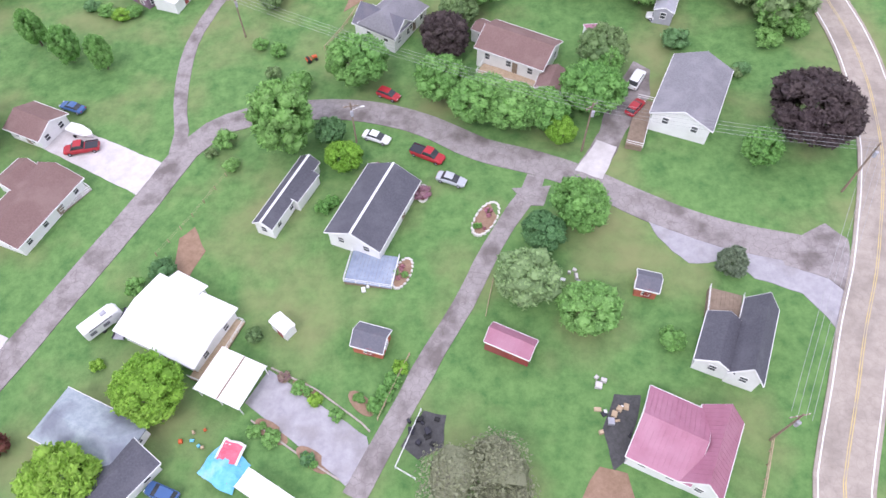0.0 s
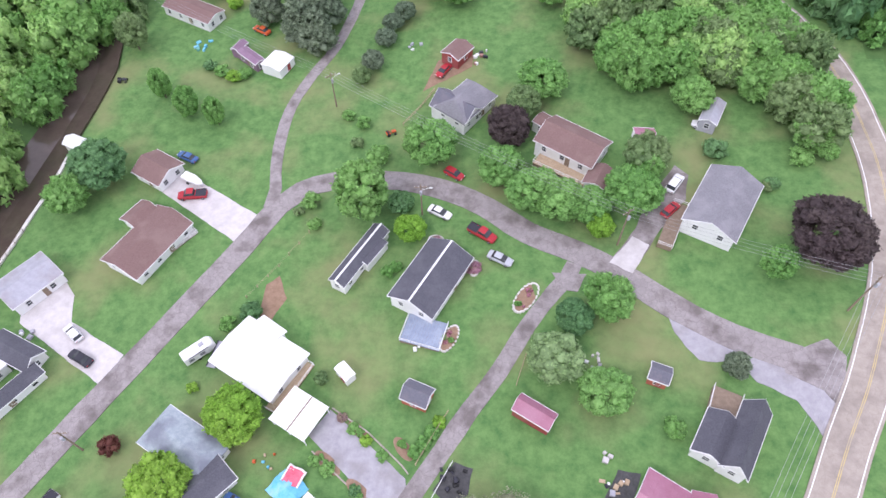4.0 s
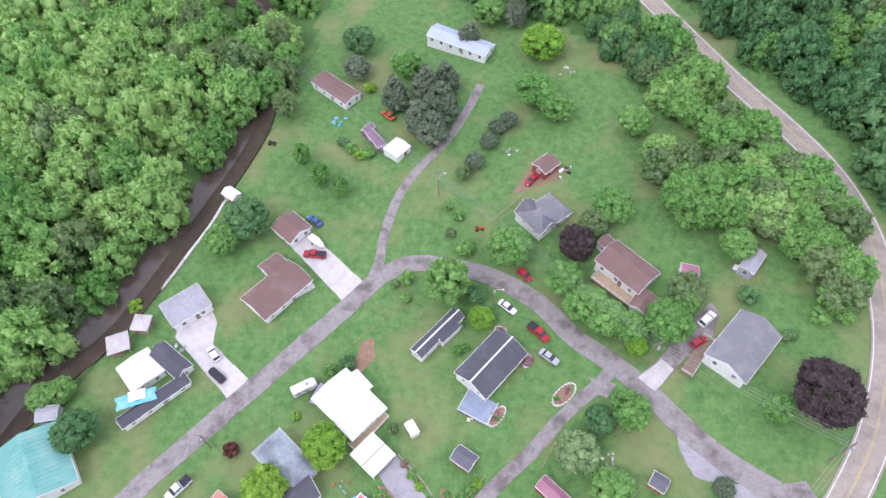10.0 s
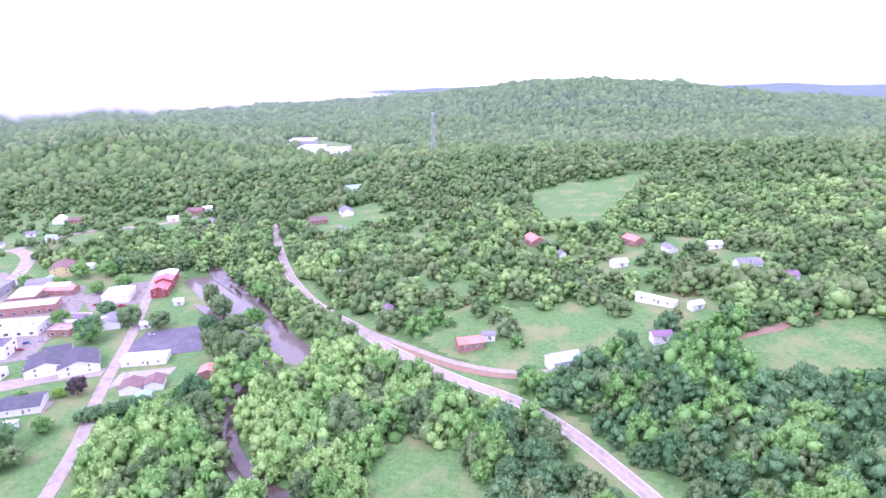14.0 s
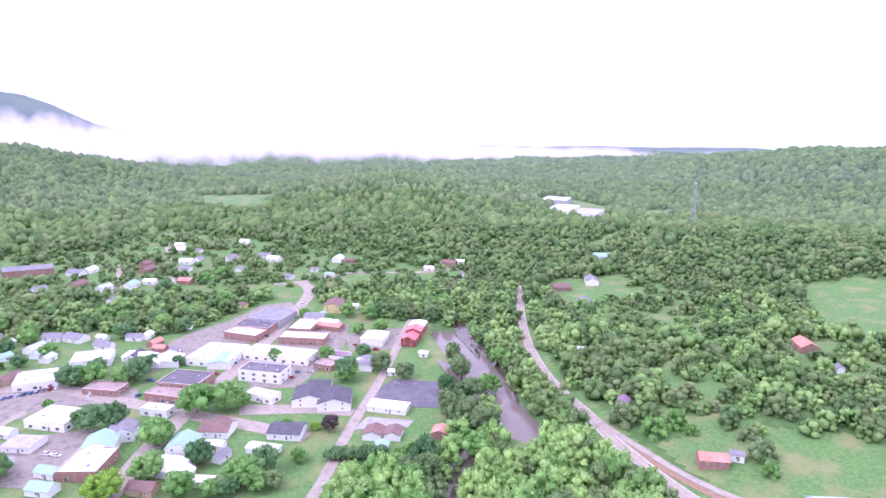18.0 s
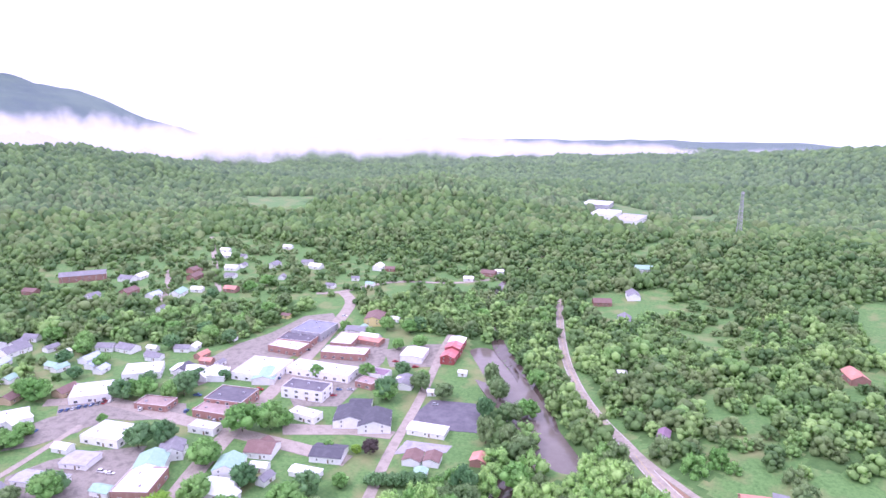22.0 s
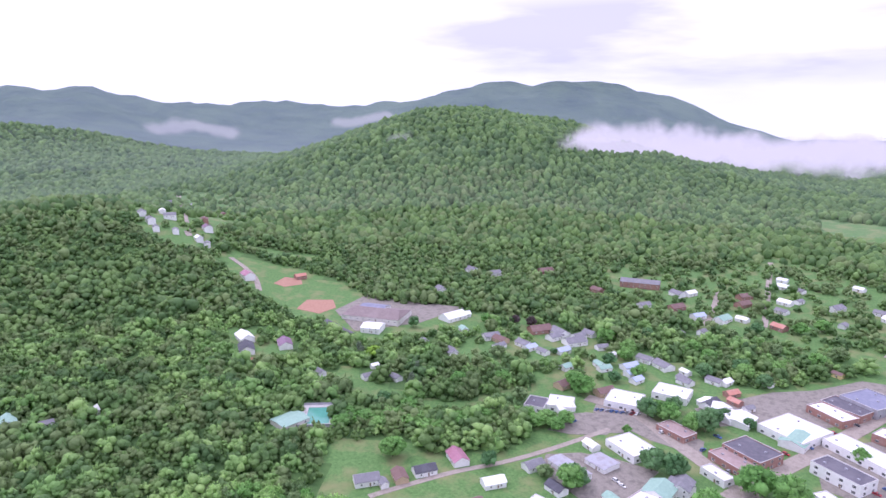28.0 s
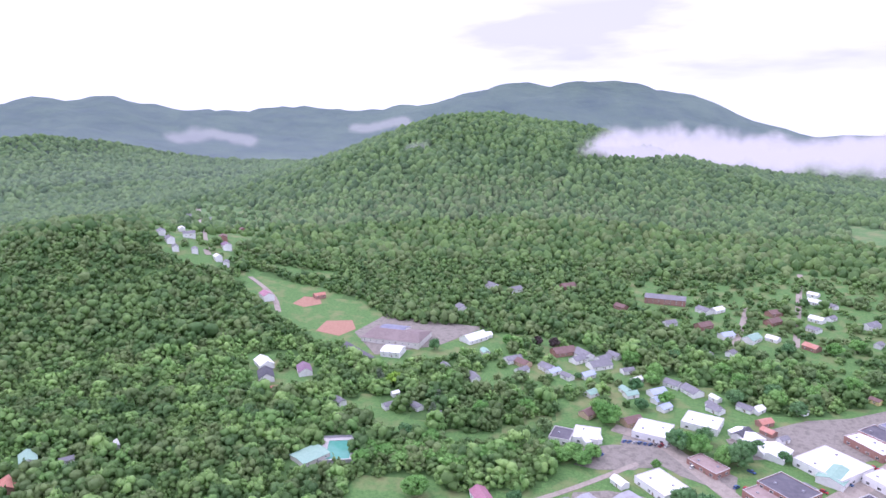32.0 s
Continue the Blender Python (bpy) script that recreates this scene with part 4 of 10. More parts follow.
def carport(x, y, turn, L, Wd, h, roof, label, seam=0.0, name="carport"):
    z = ground_z(x, y)
    o = thing(name, x, y, z, turn)
    part("roof", join(box(0, 0, h, L, Wd, 0.14, 0.04), box(0, -Wd / 2 - 0.03, h - 0.12, L + 0.12, 0.06, 0.28), box(0, Wd / 2 + 0.03, h - 0.12, L + 0.12, 0.06, 0.28)), roof, o)
    if seam:
        part("roof_joint", box(seam * L, 0, h + 0.13, 0.2, Wd, 0.05), M["wood"], o)
    for sx in (-1, 0, 1):
        for sy in (-1, 1):
            part("post", box(sx * (L / 2 - 0.2), sy * (Wd / 2 - 0.2), -0.3, 0.12, 0.12, h + 0.3), M["white_paint"], o)
    return tagged(o, label, "carport")


def utility_pole(x, y, h, turn, label="weathered wooden utility pole with a crossarm", lamp=False):
    z = ground_z(x, y)
    o = thing("utility_pole", x, y, z - 0.3, turn)
    part("pole", rod((0, 0, 0), (0, 0, h), 0.17, 0.11, 8), M["wood"], o)
    part("crossarm", box(0, 0.12, h - 0.9, 2.4, 0.12, 0.14), M["wood"], o)
    for q in (-1.1, -0.4, 0.4, 1.1):
        part("insulator", rod((q, 0.12, h - 0.76), (q, 0.12, h - 0.5), 0.06, 0.04), M["concrete"], o)
    part("transformer", join(rod((0, -0.35, h - 2.4), (0, -0.35, h - 1.5), 0.24, 0.24, 10), rod((0, -0.35, h - 1.5), (0, -0.35, h - 1.42), 0.27, 0.1, 10)), M["grey_metal"], o)
    if lamp:
        part("lamp_arm", join(rod((0, 0, h - 1.6), (1.6, 0, h - 1.0), 0.04), box(1.8, 0, h - 1.08, 0.6, 0.25, 0.14, 0.05)), M["white_paint"], o)
    return tagged(o, label, "utility pole", "utility poles")


def tube(pts, r, sides=4):
    v, f = [], []
    for i, p in enumerate(pts):
        d = pts[min(i + 1, len(pts) - 1)] - pts[max(i - 1, 0)]
        q = d.to_track_quat("Z", "Y").to_matrix()
        v += [tuple(p + q @ Vector((r * math.cos(6.2832 * k / sides), r * math.sin(6.2832 * k / sides), 0))) for k in range(sides)]
    for i in range(len(pts) - 1):
        f += [(i * sides + k, i * sides + (k + 1) % sides, (i + 1) * sides + (k + 1) % sides, (i + 1) * sides + k) for k in range(sides)]
    return v, f + [tuple(range(sides - 1, -1, -1)), tuple(len(v) - sides + k for k in range(sides))]


def wires(ax, ay, ah, bx, by, bh, offsets=(-1.1, -0.4, 0.4, 1.1)):
    a, b = Vector((ax, ay, ground_z(ax, ay) + ah - 0.75)), Vector((bx, by, ground_z(bx, by) + bh - 0.75))
    d = (b - a).normalized()
    side = Vector((-d.y, d.x, 0))
    o = thing("power_line", *a)
    for q in offsets:
        pts = []
        for i in range(13):
            s = i / 12
            pts.append(a.lerp(b, s) + side * q - Vector((0, 0, 4 * s * (1 - s) * (b - a).length * 0.018)) - a)
        part("wire", tube(pts, 0.022), M["wire"], o)
    return tagged(o, "thin overhead power lines strung between utility poles", "power line")


M["wire"] = material("wire", (0.3, 0.3, 0.3), (0.42, 0.42, 0.42), 1, 0.5)


def fence(points, h, gap, mat, label, rails=2, board=0.0, name="fence"):
    pts = resample(points, 50)
    x0, y0 = pts[0].x, pts[0].y
    o = thing(name, x0, y0, ground_z(x0, y0))
    zz = o.location.z
    prev = None
    for a, b in zip(pts[:-1], pts[1:]):
        n = max(1, round((b - a).length / gap))
        for i in range(n + (b is pts[-1])):
            p = a.lerp(b, i / n)
            q = Vector((p.x - x0, p.y - y0, ground_z(p.x, p.y) - zz))
            part("post", box(q.x, q.y, q.z - 0.2, 0.1, 0.1, h + 0.2), mat, o)
            if prev is not None:
                for k in range(rails):
                    up = Vector((0, 0, h * (0.92 - 0.45 * k)))
                    part("rail", rod(prev + up, q + up, 0.035 if not board else board, sides=4), mat, o)
            prev = q
    return tagged(o, label, "fence")


def wall_run(points, h, w, mat, label, name="retaining_wall"):
    line = resample(points, 4)
    v, f = [], []
    for i, p in enumerate(line):
        d = (line[min(i + 1, len(line) - 1)] - line[max(i - 1, 0)]).normalized()
        s = Vector((-d.y, d.x, 0)) * w / 2
        z = ground_z(p.x, p.y)
        v += [(p.x - s.x, p.y - s.y, z - 2.5), (p.x + s.x, p.y + s.y, z - 2.5), (p.x + s.x, p.y + s.y, z + h), (p.x - s.x, p.y - s.y, z + h)]
    for i in range(len(line) - 1):
        a, b = 4 * i, 4 * i + 4
        f += [(a + k, a + (k + 1) % 4, b + (k + 1) % 4, b + k) for k in range(4)]
    f += [(3, 2, 1, 0), tuple(len(v) - 4 + k for k in range(4))]
    return tagged(new(name, mesh_of(name, v, f, mat)), label, "wall", kind="structure")


def gazebo(x, y, turn, w, h, roof, label):
    z = ground_z(x, y)
    o = thing("gazebo", x, y, z, turn)
    a = w / 2 + 0.3
    part("roof", ([(-a, -a, h), (a, -a, h), (a, a, h), (-a, a, h), (0, 0, h + w * 0.3), (-a, -a, h - 0.15), (a, -a, h - 0.15), (a, a, h - 0.15), (-a, a, h - 0.15)],
                  [(0, 1, 4), (1, 2, 4), (2, 3, 4), (3, 0, 4), (0, 5, 6, 1), (1, 6, 7, 2), (2, 7, 8, 3), (3, 8, 5, 0), (8, 7, 6, 5)]), roof, o)
    part("deck", box(0, 0, -0.4, w, w, 0.6), M["wood"], o)
    for sx in (-1, 1):
        for sy in (-1, 1):
            part("post", box(sx * w * 0.45, sy * w * 0.45, 0.2, 0.14, 0.14, h - 0.3), M["light_wood"], o)
        part("railing", box(sx * w * 0.45, 0, 0.9, 0.07, w * 0.9, 0.1), M["light_wood"], o)
    return tagged(o, label, "gazebo")


def deck(x, y, turn, L, Wd, h, mat, label, rail=True, name="deck", rail_mat=None):
    z = ground_z(x, y)
    o = thing(name, x, y, z, turn)
    n = max(2, int(L / 0.5))
    part("platform", box(0, 0, -0.5, L - 0.05, Wd - 0.05, h + 0.46), M["wood"], o)
    for i in range(n):
        part("board", box(-L / 2 + L * (i + 0.5) / n, 0, h - 0.04, L / n - 0.03, Wd, 0.05), mat, o)
    if rail:
        rm = rail_mat or M["white_paint"]
        for sx, sy, lx, ly in ((0, -1, L, 0.06), (-1, 0, 0.06, Wd), (1, 0, 0.06, Wd)):
            part("railing", join(box(sx * L / 2, sy * Wd / 2, h + 0.85, lx, ly, 0.08), box(sx * L / 2, sy * Wd / 2, h + 0.45, lx, ly, 0.05)), rm, o)
        for i in range(int(L / 1.5) + 1):
            part("post", box(-L / 2 + i * L / max(1, int(L / 1.5)), -Wd / 2, h, 0.09, 0.09, 0.95), rm, o)
    return tagged(o, label, "deck")


def heap(name, x, y, items, label, category, seed):
    """A loose group of small yard things, each a part."""
    r = random.Random(seed)
    o = thing(name, x, y, ground_z(x, y))
    for nm, dx, dy, lx, ly, h, mat in items:
        part(nm, moved(box(0, 0, 0, lx, ly, h, 0.06), pose(dx, dy, ground_z(x + dx, y + dy) - o.location.z - 0.05, 0, 0, r.uniform(0, 90))), M[mat], o)
    return tagged(o, label, category)


def flower_bed(x, y, rx, ry, turn, label, blooms=True, soil="dirt"):
    z = ground_z(x, y)
    o = thing("flower_bed", x, y, z, turn)
    n = 20
    part("soil", prism([(rx * math.cos(2 * math.pi * i / n), ry * math.sin(2 * math.pi * i / n)) for i in range(n)], -0.3, 0.12), M[soil], o)
    for i in range(n if blooms else 0):
        a = 2 * math.pi * i / n
        part("edging_stone", moved(box(0, 0, -0.2, 0.75 if rx > 2.5 else 0.45, 0.3, 0.48, 0.08), pose(rx * math.cos(a), ry * math.sin(a), 0, 0, 0, math.degrees(a) + 90)), M["concrete_wall"], o)
    r = random.Random(int(x * 10))
    for i in range(7 if blooms else 9):
        key = ("shrub", "leaf" if i % 2 or not blooms else "flower", 0)
        if key not in CROWN_MESH:
            CROWN_MESH[key] = tri_mesh("crown", *CROWNS["shrub"][0], M[key[1]])
        b = new("bush", CROWN_MESH[key])
        b.parent = o
        s = r.uniform(0.25, 0.5)
        b.matrix_basis = Matrix.Translation((rx * 0.65 * r.uniform(-1, 1), ry * 0.5 * r.uniform(-1, 1), 0.3)) @ Matrix.Diagonal((s, s, s, 1))
    return tagged(o, label, "flower bed")


M["yellow_wall"] = material("yellow_siding", (0.6, 0.5, 0.22), (0.7, 0.6, 0.3), 0.8, 0.7)
M["lot"] = material("dark_asphalt", (0.11, 0.105, 0.125), (0.16, 0.15, 0.175), 0.4, 0.85, stain=(0.2, 0.19, 0.21), stain_scale=0.15)
M["brick_roof"] = material("faded_red_roof", (0.33, 0.245, 0.23), (0.43, 0.33, 0.31), 0.5, 0.85, stain=(0.27, 0.2, 0.19), stain_scale=0.2)
M["slate_roof"] = material("blue_grey_roof", (0.19, 0.2, 0.27), (0.26, 0.27, 0.35), 0.4, 0.7, stain=(0.32, 0.32, 0.4), stain_scale=0.1)
M["mauve_roof"] = material("mauve_roof", (0.21, 0.165, 0.16), (0.28, 0.225, 0.215), 0.5, 0.85, stain=(0.32, 0.26, 0.25), stain_scale=0.1)
M["red_mill_roof"] = material("red_mill_roof", (0.5, 0.13, 0.14), (0.6, 0.2, 0.2), 0.6, 0.6, stain=(0.62, 0.35, 0.35), stain_scale=0.2)
M["pale_green_roof"] = material("pale_green_roof", (0.25, 0.4, 0.32), (0.33, 0.5, 0.41), 0.5, 0.6)
M["pool_water"] = material("pool_water", (0.09, 0.34, 0.26), (0.13, 0.4, 0.32), 0.3, 0.1, bump=0.1)


def pool(x, y, turn, L, Wd):
    z = ground_z(x, y) + 0.4
    o = thing("swimming_pool", x, y, z, turn)
    d = 4.0
    part("deck", join(box(0, -Wd / 2 - d / 2, -2, L + 2 * d, d, 2.2), box(0, Wd / 2 + d / 2, -2, L + 2 * d, d, 2.2), box(-L / 2 - d / 2, 0, -2, d, Wd, 2.2), box(L / 2 + d / 2, 0, -2, d, Wd, 2.2)), M["concrete"], o)
    part("basin", box(0, 0, -2, L, Wd, 1.9), M["pool_water"], o, "still turquoise water")
    for sx in (-1, 1):
        part("fence", box(sx * (L / 2 + d), 0, 0.2, 0.08, Wd + 2 * d, 1.6), M["grey_metal"], o)
    return tagged(o, "outdoor swimming pool with turquoise water and a pale deck", "swimming pool")


def mast(x, y, h):
    z = ground_z(x, y)
    o = thing("radio_mast", x, y, z, 20)
    base, top = 3.4, 1.3
    for sx, sy in ((-1, -0.58), (1, -0.58), (0, 1.15)):
        part("leg", rod((sx * base, sy * base, -0.5), (sx * top, sy * top, h), 0.42, 0.3, 5), M["grey_metal"], o)
    for i in range(14):
        a, b = i / 14, (i + 1) / 14
        ra, rb = base + (top - base) * a, base + (top - base) * b
        c = ((-1, -0.58), (1, -0.58), (0, 1.15))
        for k in range(3):
            p, q = c[k], c[(k + 1) % 3]
            part("brace", rod((p[0] * ra, p[1] * ra, h * a), (q[0] * rb, q[1] * rb, h * b), 0.2, sides=4), M["grey_metal"], o)
    for i in range(6):
        an = i * 1.047
        part("antenna", box(1.6 * math.cos(an), 1.6 * math.sin(an), h - 2, 0.4, 0.4, 2.4, 0.05), M["white_paint"], o)
    return tagged(o, "tall grey lattice radio mast above the trees", "radio mast")


def flat_trailer(x, y, turn, L, Wd, h, label):
    o = thing("flat_trailer", x, y, ground_z(x, y), turn)
    part("bed", box(0, 0, h, L, max(Wd, 1.6), 0.12, 0.03), M["grey_metal"], o)
    for s in (-1, 1):
        part("side_rail", box(0, s * max(Wd, 1.6) / 2, h + 0.1, L, 0.06, 0.3), M["car_black"], o)
        part("wheel", rod((-0.3, s * 0.72, 0.33), (-0.3, s * 0.92, 0.33), 0.33, sides=10), M["rubber"], o)
    part("drawbar", rod((L / 2, 0, h), (L / 2 + 1.2, 0, h - 0.1), 0.06), M["car_black"], o)
    return tagged(o, label, "trailer")


def crumpled(L, Wd, h, seed, sag=0.5):
    n, v, f = 14, [], []
    for i in range(n + 1):
        for j in range(n + 1):
            u, w = i / n - 0.5, j / n - 0.5
            z = h * (1 - sag * (abs(u) + abs(w))) + 0.22 * noise.noise((u * 6 + seed, w * 6, seed))
            v.append((u * L * (1 + 0.12 * noise.noise((w * 3, seed, 1))), w * Wd * (1 + 0.12 * noise.noise((u * 3, seed, 5))), z))
    f = [(i * (n + 1) + j, (i + 1) * (n + 1) + j, (i + 1) * (n + 1) + j + 1, i * (n + 1) + j + 1) for i in range(n) for j in range(n)]
    low = [(p[0], p[1], p[2] - 0.05) for p in v]
    k = len(v)
    return v + low, f + [tuple(q + k for q in reversed(face)) for face in f]


def tarp_canopy(x, y, turn, L, Wd, h, label):
    o = thing("tarp_shelter", x, y, ground_z(x, y), turn)
    part("tarpaulin", crumpled(L, Wd, h, 3.0, 0.9), M["blue_tarp"], o)
    part("red_sheet", moved(crumpled(2.4, 2.4, 0.5, 8.0, 0.4), pose(-0.4, Wd * 0.42, 0.8, 0, 0, 12)), M["pink_plastic"], o, "red sheet with a white border")
    part("white_border", moved(crumpled(3.0, 3.0, 0.4, 8.0, 0.4), pose(-0.4, Wd * 0.42, 0.74, 0, 0, 12)), M["white_paint"], o)
    for sx in (-1, 1):
        for sy in (-1, 1):
            part("prop", rod((sx * L * 0.3, sy * Wd * 0.3, 0), (sx * L * 0.3, sy * Wd * 0.3, h * 0.5), 0.04), M["grey_metal"], o)
    return tagged(o, label, "tarpaulin")


def roof_tarp(x, y, turn, L, Wd, z, label):
    o = thing("roof_tarp", x, y, ground_z(x, y), turn)
    part("tarpaulin", moved(crumpled(L, Wd, 0.5, 1.5, 0.25), pose(0, 0, z - 0.2)), M["blue_tarp"], o)
    part("white_sheet", moved(crumpled(L * 0.45, Wd * 0.8, 0.45, 4.5, 0.25), pose(0.3, 0.6, z + 0.12)), M["white_paint"], o)
    return tagged(o, label, "tarpaulin")


def garden_tractor(x, y, turn, label):
    o = thing("garden_tractor", x, y, ground_z(x, y), turn)
    paint_key = "car_orange" if "orange" in label else "car_black"
    part("hood", loft([rounded_ring(0.2, 0.35, 0.5, 0.95, 0.08), rounded_ring(1.1, 0.32, 0.5, 0.85, 0.08)]), M[paint_key], o)
    part("fender", box(-0.55, 0, 0.5, 0.9, 1.1, 0.2, 0.06), M[paint_key], o)
    part("seat", join(box(-0.5, 0, 0.7, 0.5, 0.5, 0.12, 0.04), box(-0.75, 0, 0.78, 0.12, 0.5, 0.45, 0.04)), M["car_black"], o)
    part("steering_wheel", rod((0.1, 0, 0.95), (0.02, 0, 1.15), 0.05), M["car_black"], o)
    for sx, r in ((-0.6, 0.4), (0.8, 0.26)):
        for s in (-1, 1):
            part("wheel", rod((sx, s * 0.4, r), (sx, s * 0.62, r), r, sides=10), M["rubber"], o)
    return tagged(o, label, "garden tractor")


def boat(x, y, turn, label):
    o = thing("boat", x, y, ground_z(x, y), turn)
    ring = lambda px, w, z0, z1: [(px, -w * 0.5, z0), (px, w * 0.5, z0), (px, w, z1 - 0.1), (px, w * 0.95, z1), (px, -w * 0.95, z1), (px, -w, z1 - 0.1)]
    part("hull", loft([ring(-2.6, 0.95, 0.55, 1.25), ring(0, 1.05, 0.5, 1.25), ring(1.8, 0.75, 0.6, 1.35), ring(2.7, 0.15, 0.9, 1.45)]), M["white_paint"], o)
    part("cover", loft([ring(-2.4, 0.85, 1.24, 1.45), ring(0, 0.95, 1.24, 1.65), ring(1.7, 0.65, 1.34, 1.55)]), M["white_metal"], o)
    part("trailer", join(box(0, 0, 0.35, 5.0, 0.15, 0.12), box(-0.8, 0, 0.3, 0.2, 1.7, 0.12)), M["grey_metal"], o)
    for s in (-1, 1):
        part("wheel", rod((-0.8, s * 0.85, 0.3), (-0.8, s * 1.05, 0.3), 0.3, sides=10), M["rubber"], o)
    return tagged(o, label, "boat")


# ---- the place ----
# roads and water
MAIN_ROAD = ((-379.9, 498.3), (-343.3, 450.6), (-290.3, 389.1), (-251.7, 352.0), (-207.6, 315.7), (-170.4, 290.5), (-149.2, 276.1), (-122.0, 263.8), (-95.0, 254.9), (-66.5, 246.8), (-38.0, 230.6), (-10.0, 205.6), (10.5, 182.8), (30.0, 160.4), (45.3, 145.0), (56.5, 131.8), (63.6, 118.6), (66.8, 107.5), (67.8, 99.5), (68.5, 92.1), (68.5, 84.6), (68.0, 78.8), (66.9, 72.2), (65.5, 65.5), (63.1, 58.2), (60.8, 52.4), (57.8, 45.2), (53.6, 36.9), (49.8, 28.6), (46.8, 22.4), (45.0, 18.5), (34, -20), (20, -60), (0, -140))
ribbon("highway", MAIN_ROAD, 6.6, M["highway"], 0.16, label="two-lane highway of pale worn asphalt with white edge lines")
ribbon("edge_line", MAIN_ROAD, 0.15, M["white_paint"], 0.18, shift=2.8, label="white edge line painted along the highway", category="road marking", across=2)
ribbon("edge_line", MAIN_ROAD, 0.15, M["white_paint"], 0.18, shift=-2.8, label="white edge line painted along the highway", category="road marking", across=2)
ribbon("centre_line", MAIN_ROAD, 0.11, M["yellow_paint"], 0.18, shift=0.13, label="double yellow centre line of the highway", category="road marking", across=2)
ribbon("centre_line", MAIN_ROAD, 0.11, M["yellow_paint"], 0.18, shift=-0.13, label="double yellow centre line of the highway", category="road marking", across=2)
ribbon("creek", CREEK, 10.5, M["water"], lift=0.6, label="brown shallow creek water", category="water", step=6)
STREET = ((55.0, 47.5), (48.2, 49.8), (39.7, 52.6), (30.4, 57.6), (22.1, 63.4), (14.7, 67.3), (6.1, 70.8), (-2.1, 76.3), (-8.7, 79.4), (-15.6, 81.3), (-22.9, 81.9), (-33.1, 80.9), (-38.7, 78.3), (-42.4, 73.9), (-46.6, 63.9), (-51.9, 52.4), (-57.4, 40.6), (-62.5, 29.7), (-67.0, 19.8), (-69.4, 14.7), (-78.0, -8.0), (-90.0, -30.0))
ribbon("street", STREET, 4.7, M["asphalt"], 0.1, label="narrow village street of cracked grey asphalt", ragged=0.3)
ribbon("lane", ((14.4, 64.8), (13.3, 61.9), (11.1, 58.9), (7.0, 52.1), (2.7, 43.1), (-1.2, 36.5), (-4.7, 29.7), (-8.0, 23.4), (-10.7, 18.1)), 2.9, M["asphalt"], 0.09, label="narrow asphalt lane between two lawns", ragged=0.35)
ribbon("lane", ((-44.1, 73.5), (-44.2, 78.3), (-45.2, 81.9), (-46.5, 88.9), (-47.0, 100.4), (-44.5, 111.5), (-41.1, 121.0), (-38.9, 135.1), (-38.4, 144.7)), 2.5, M["asphalt"], 0.07, label="narrow asphalt lane curving across a meadow", ragged=0.35)
ribbon("street", ((-206.0, 108.0), (-211.5, 120.0), (-215.0, 131.5), (-224.2, 146.0), (-238.3, 166.7), (-265.3, 200.5), (-285.3, 228.1), (-309.7, 261.6), (-360.4, 326.8), (-379.0, 352.8)), 6.0, M["highway"], 0.2, label="town street of pale asphalt", step=8)
ribbon("street", ((-272.3, 64.8), (-292.7, 89.4), (-322.2, 119.0), (-357.8, 160.1), (-403.8, 219.4), (-458.0, 286.3), (-504.8, 337.5), (-542.2, 352.6)), 11.0, M["highway"], 0.2, label="main street of the town, wide pale asphalt", step=8)
ribbon("street", ((-457.4, 73.2), (-437.0, 103.7), (-392.8, 125.2), (-355.7, 143.3), (-307.7, 167.5), (-276.3, 182.0)), 11.0, M["highway"], 0.22, label="cross street of pale asphalt through the town", step=8)
ribbon("pond", ((-358, 361),) + POND + ((-176, 252),), 36, M["pond_water"], label="still brown water of a mill pond", category="water", step=6, level=POND_LEVEL, across=7)
# drives and beds
pad("driveway", ((-67.6, 75.9), (-64.3, 80.9), (-45.7, 71.4), (-48.5, 64.9)), M["concrete"], 0.07, "bright concrete driveway beside a garage", "driveway")
pad("driveway", ((-81.7, 44.3), (-84.0, 50.4), (-78.2, 54.4), (-74.4, 50.8), (-72.4, 45.5), (-60.3, 40.3), (-62.2, 34.7)), M["concrete"], 0.07, "stained pale concrete driveway", "driveway")
pad("driveway", ((-25.4, 30.1), (-22.9, 34.5), (-9.5, 25.2), (-9.0, 23.4), (-11.8, 19.5)), M["gravel"], 0.07, "grey gravel driveway beside a carport", "driveway")
pad("driveway", ((20.5, 65.7), (25.0, 72.8), (27.3, 79.4), (32.7, 88.0), (35.2, 85.7), (34.2, 80.0), (29.5, 73.1), (24.2, 63.5)), M["asphalt"], 0.09, "asphalt driveway running past a house", "driveway")
pad("driveway", ((20.4, 65.4), (24.4, 71.1), (27.2, 69.5), (24.3, 63.3)), M["concrete"], 0.13, "pale concrete apron of a driveway", "driveway")
pad("driveway", ((29.6, 55.6), (35.5, 52.9), (40.0, 50.6), (38.6, 48.4), (36.4, 47.9), (34.0, 48.2), (32.0, 50.2), (30.6, 52.6)), M["gravel"], 0.07, "pale gravel parking spot beside the street", "driveway")
pad("driveway", ((40.2, 48.6), (44.0, 49.6), (52.3, 47.5), (53.0, 42.4), (51.0, 35.5), (49.8, 39.0), (47.6, 42.6), (44.6, 44.2), (42.0, 45.2)), M["gravel"], 0.08, "worn asphalt corner at the junction", "driveway")
pad("driveway", ((46.0, 52.6), (50.0, 51.6), (53.6, 53.4), (56.0, 50.6), (53.9, 41.0), (51.6, 44.6), (46.7, 47.1)), M["asphalt"], 0.12, "worn asphalt mouth of the street at the highway", "driveway")
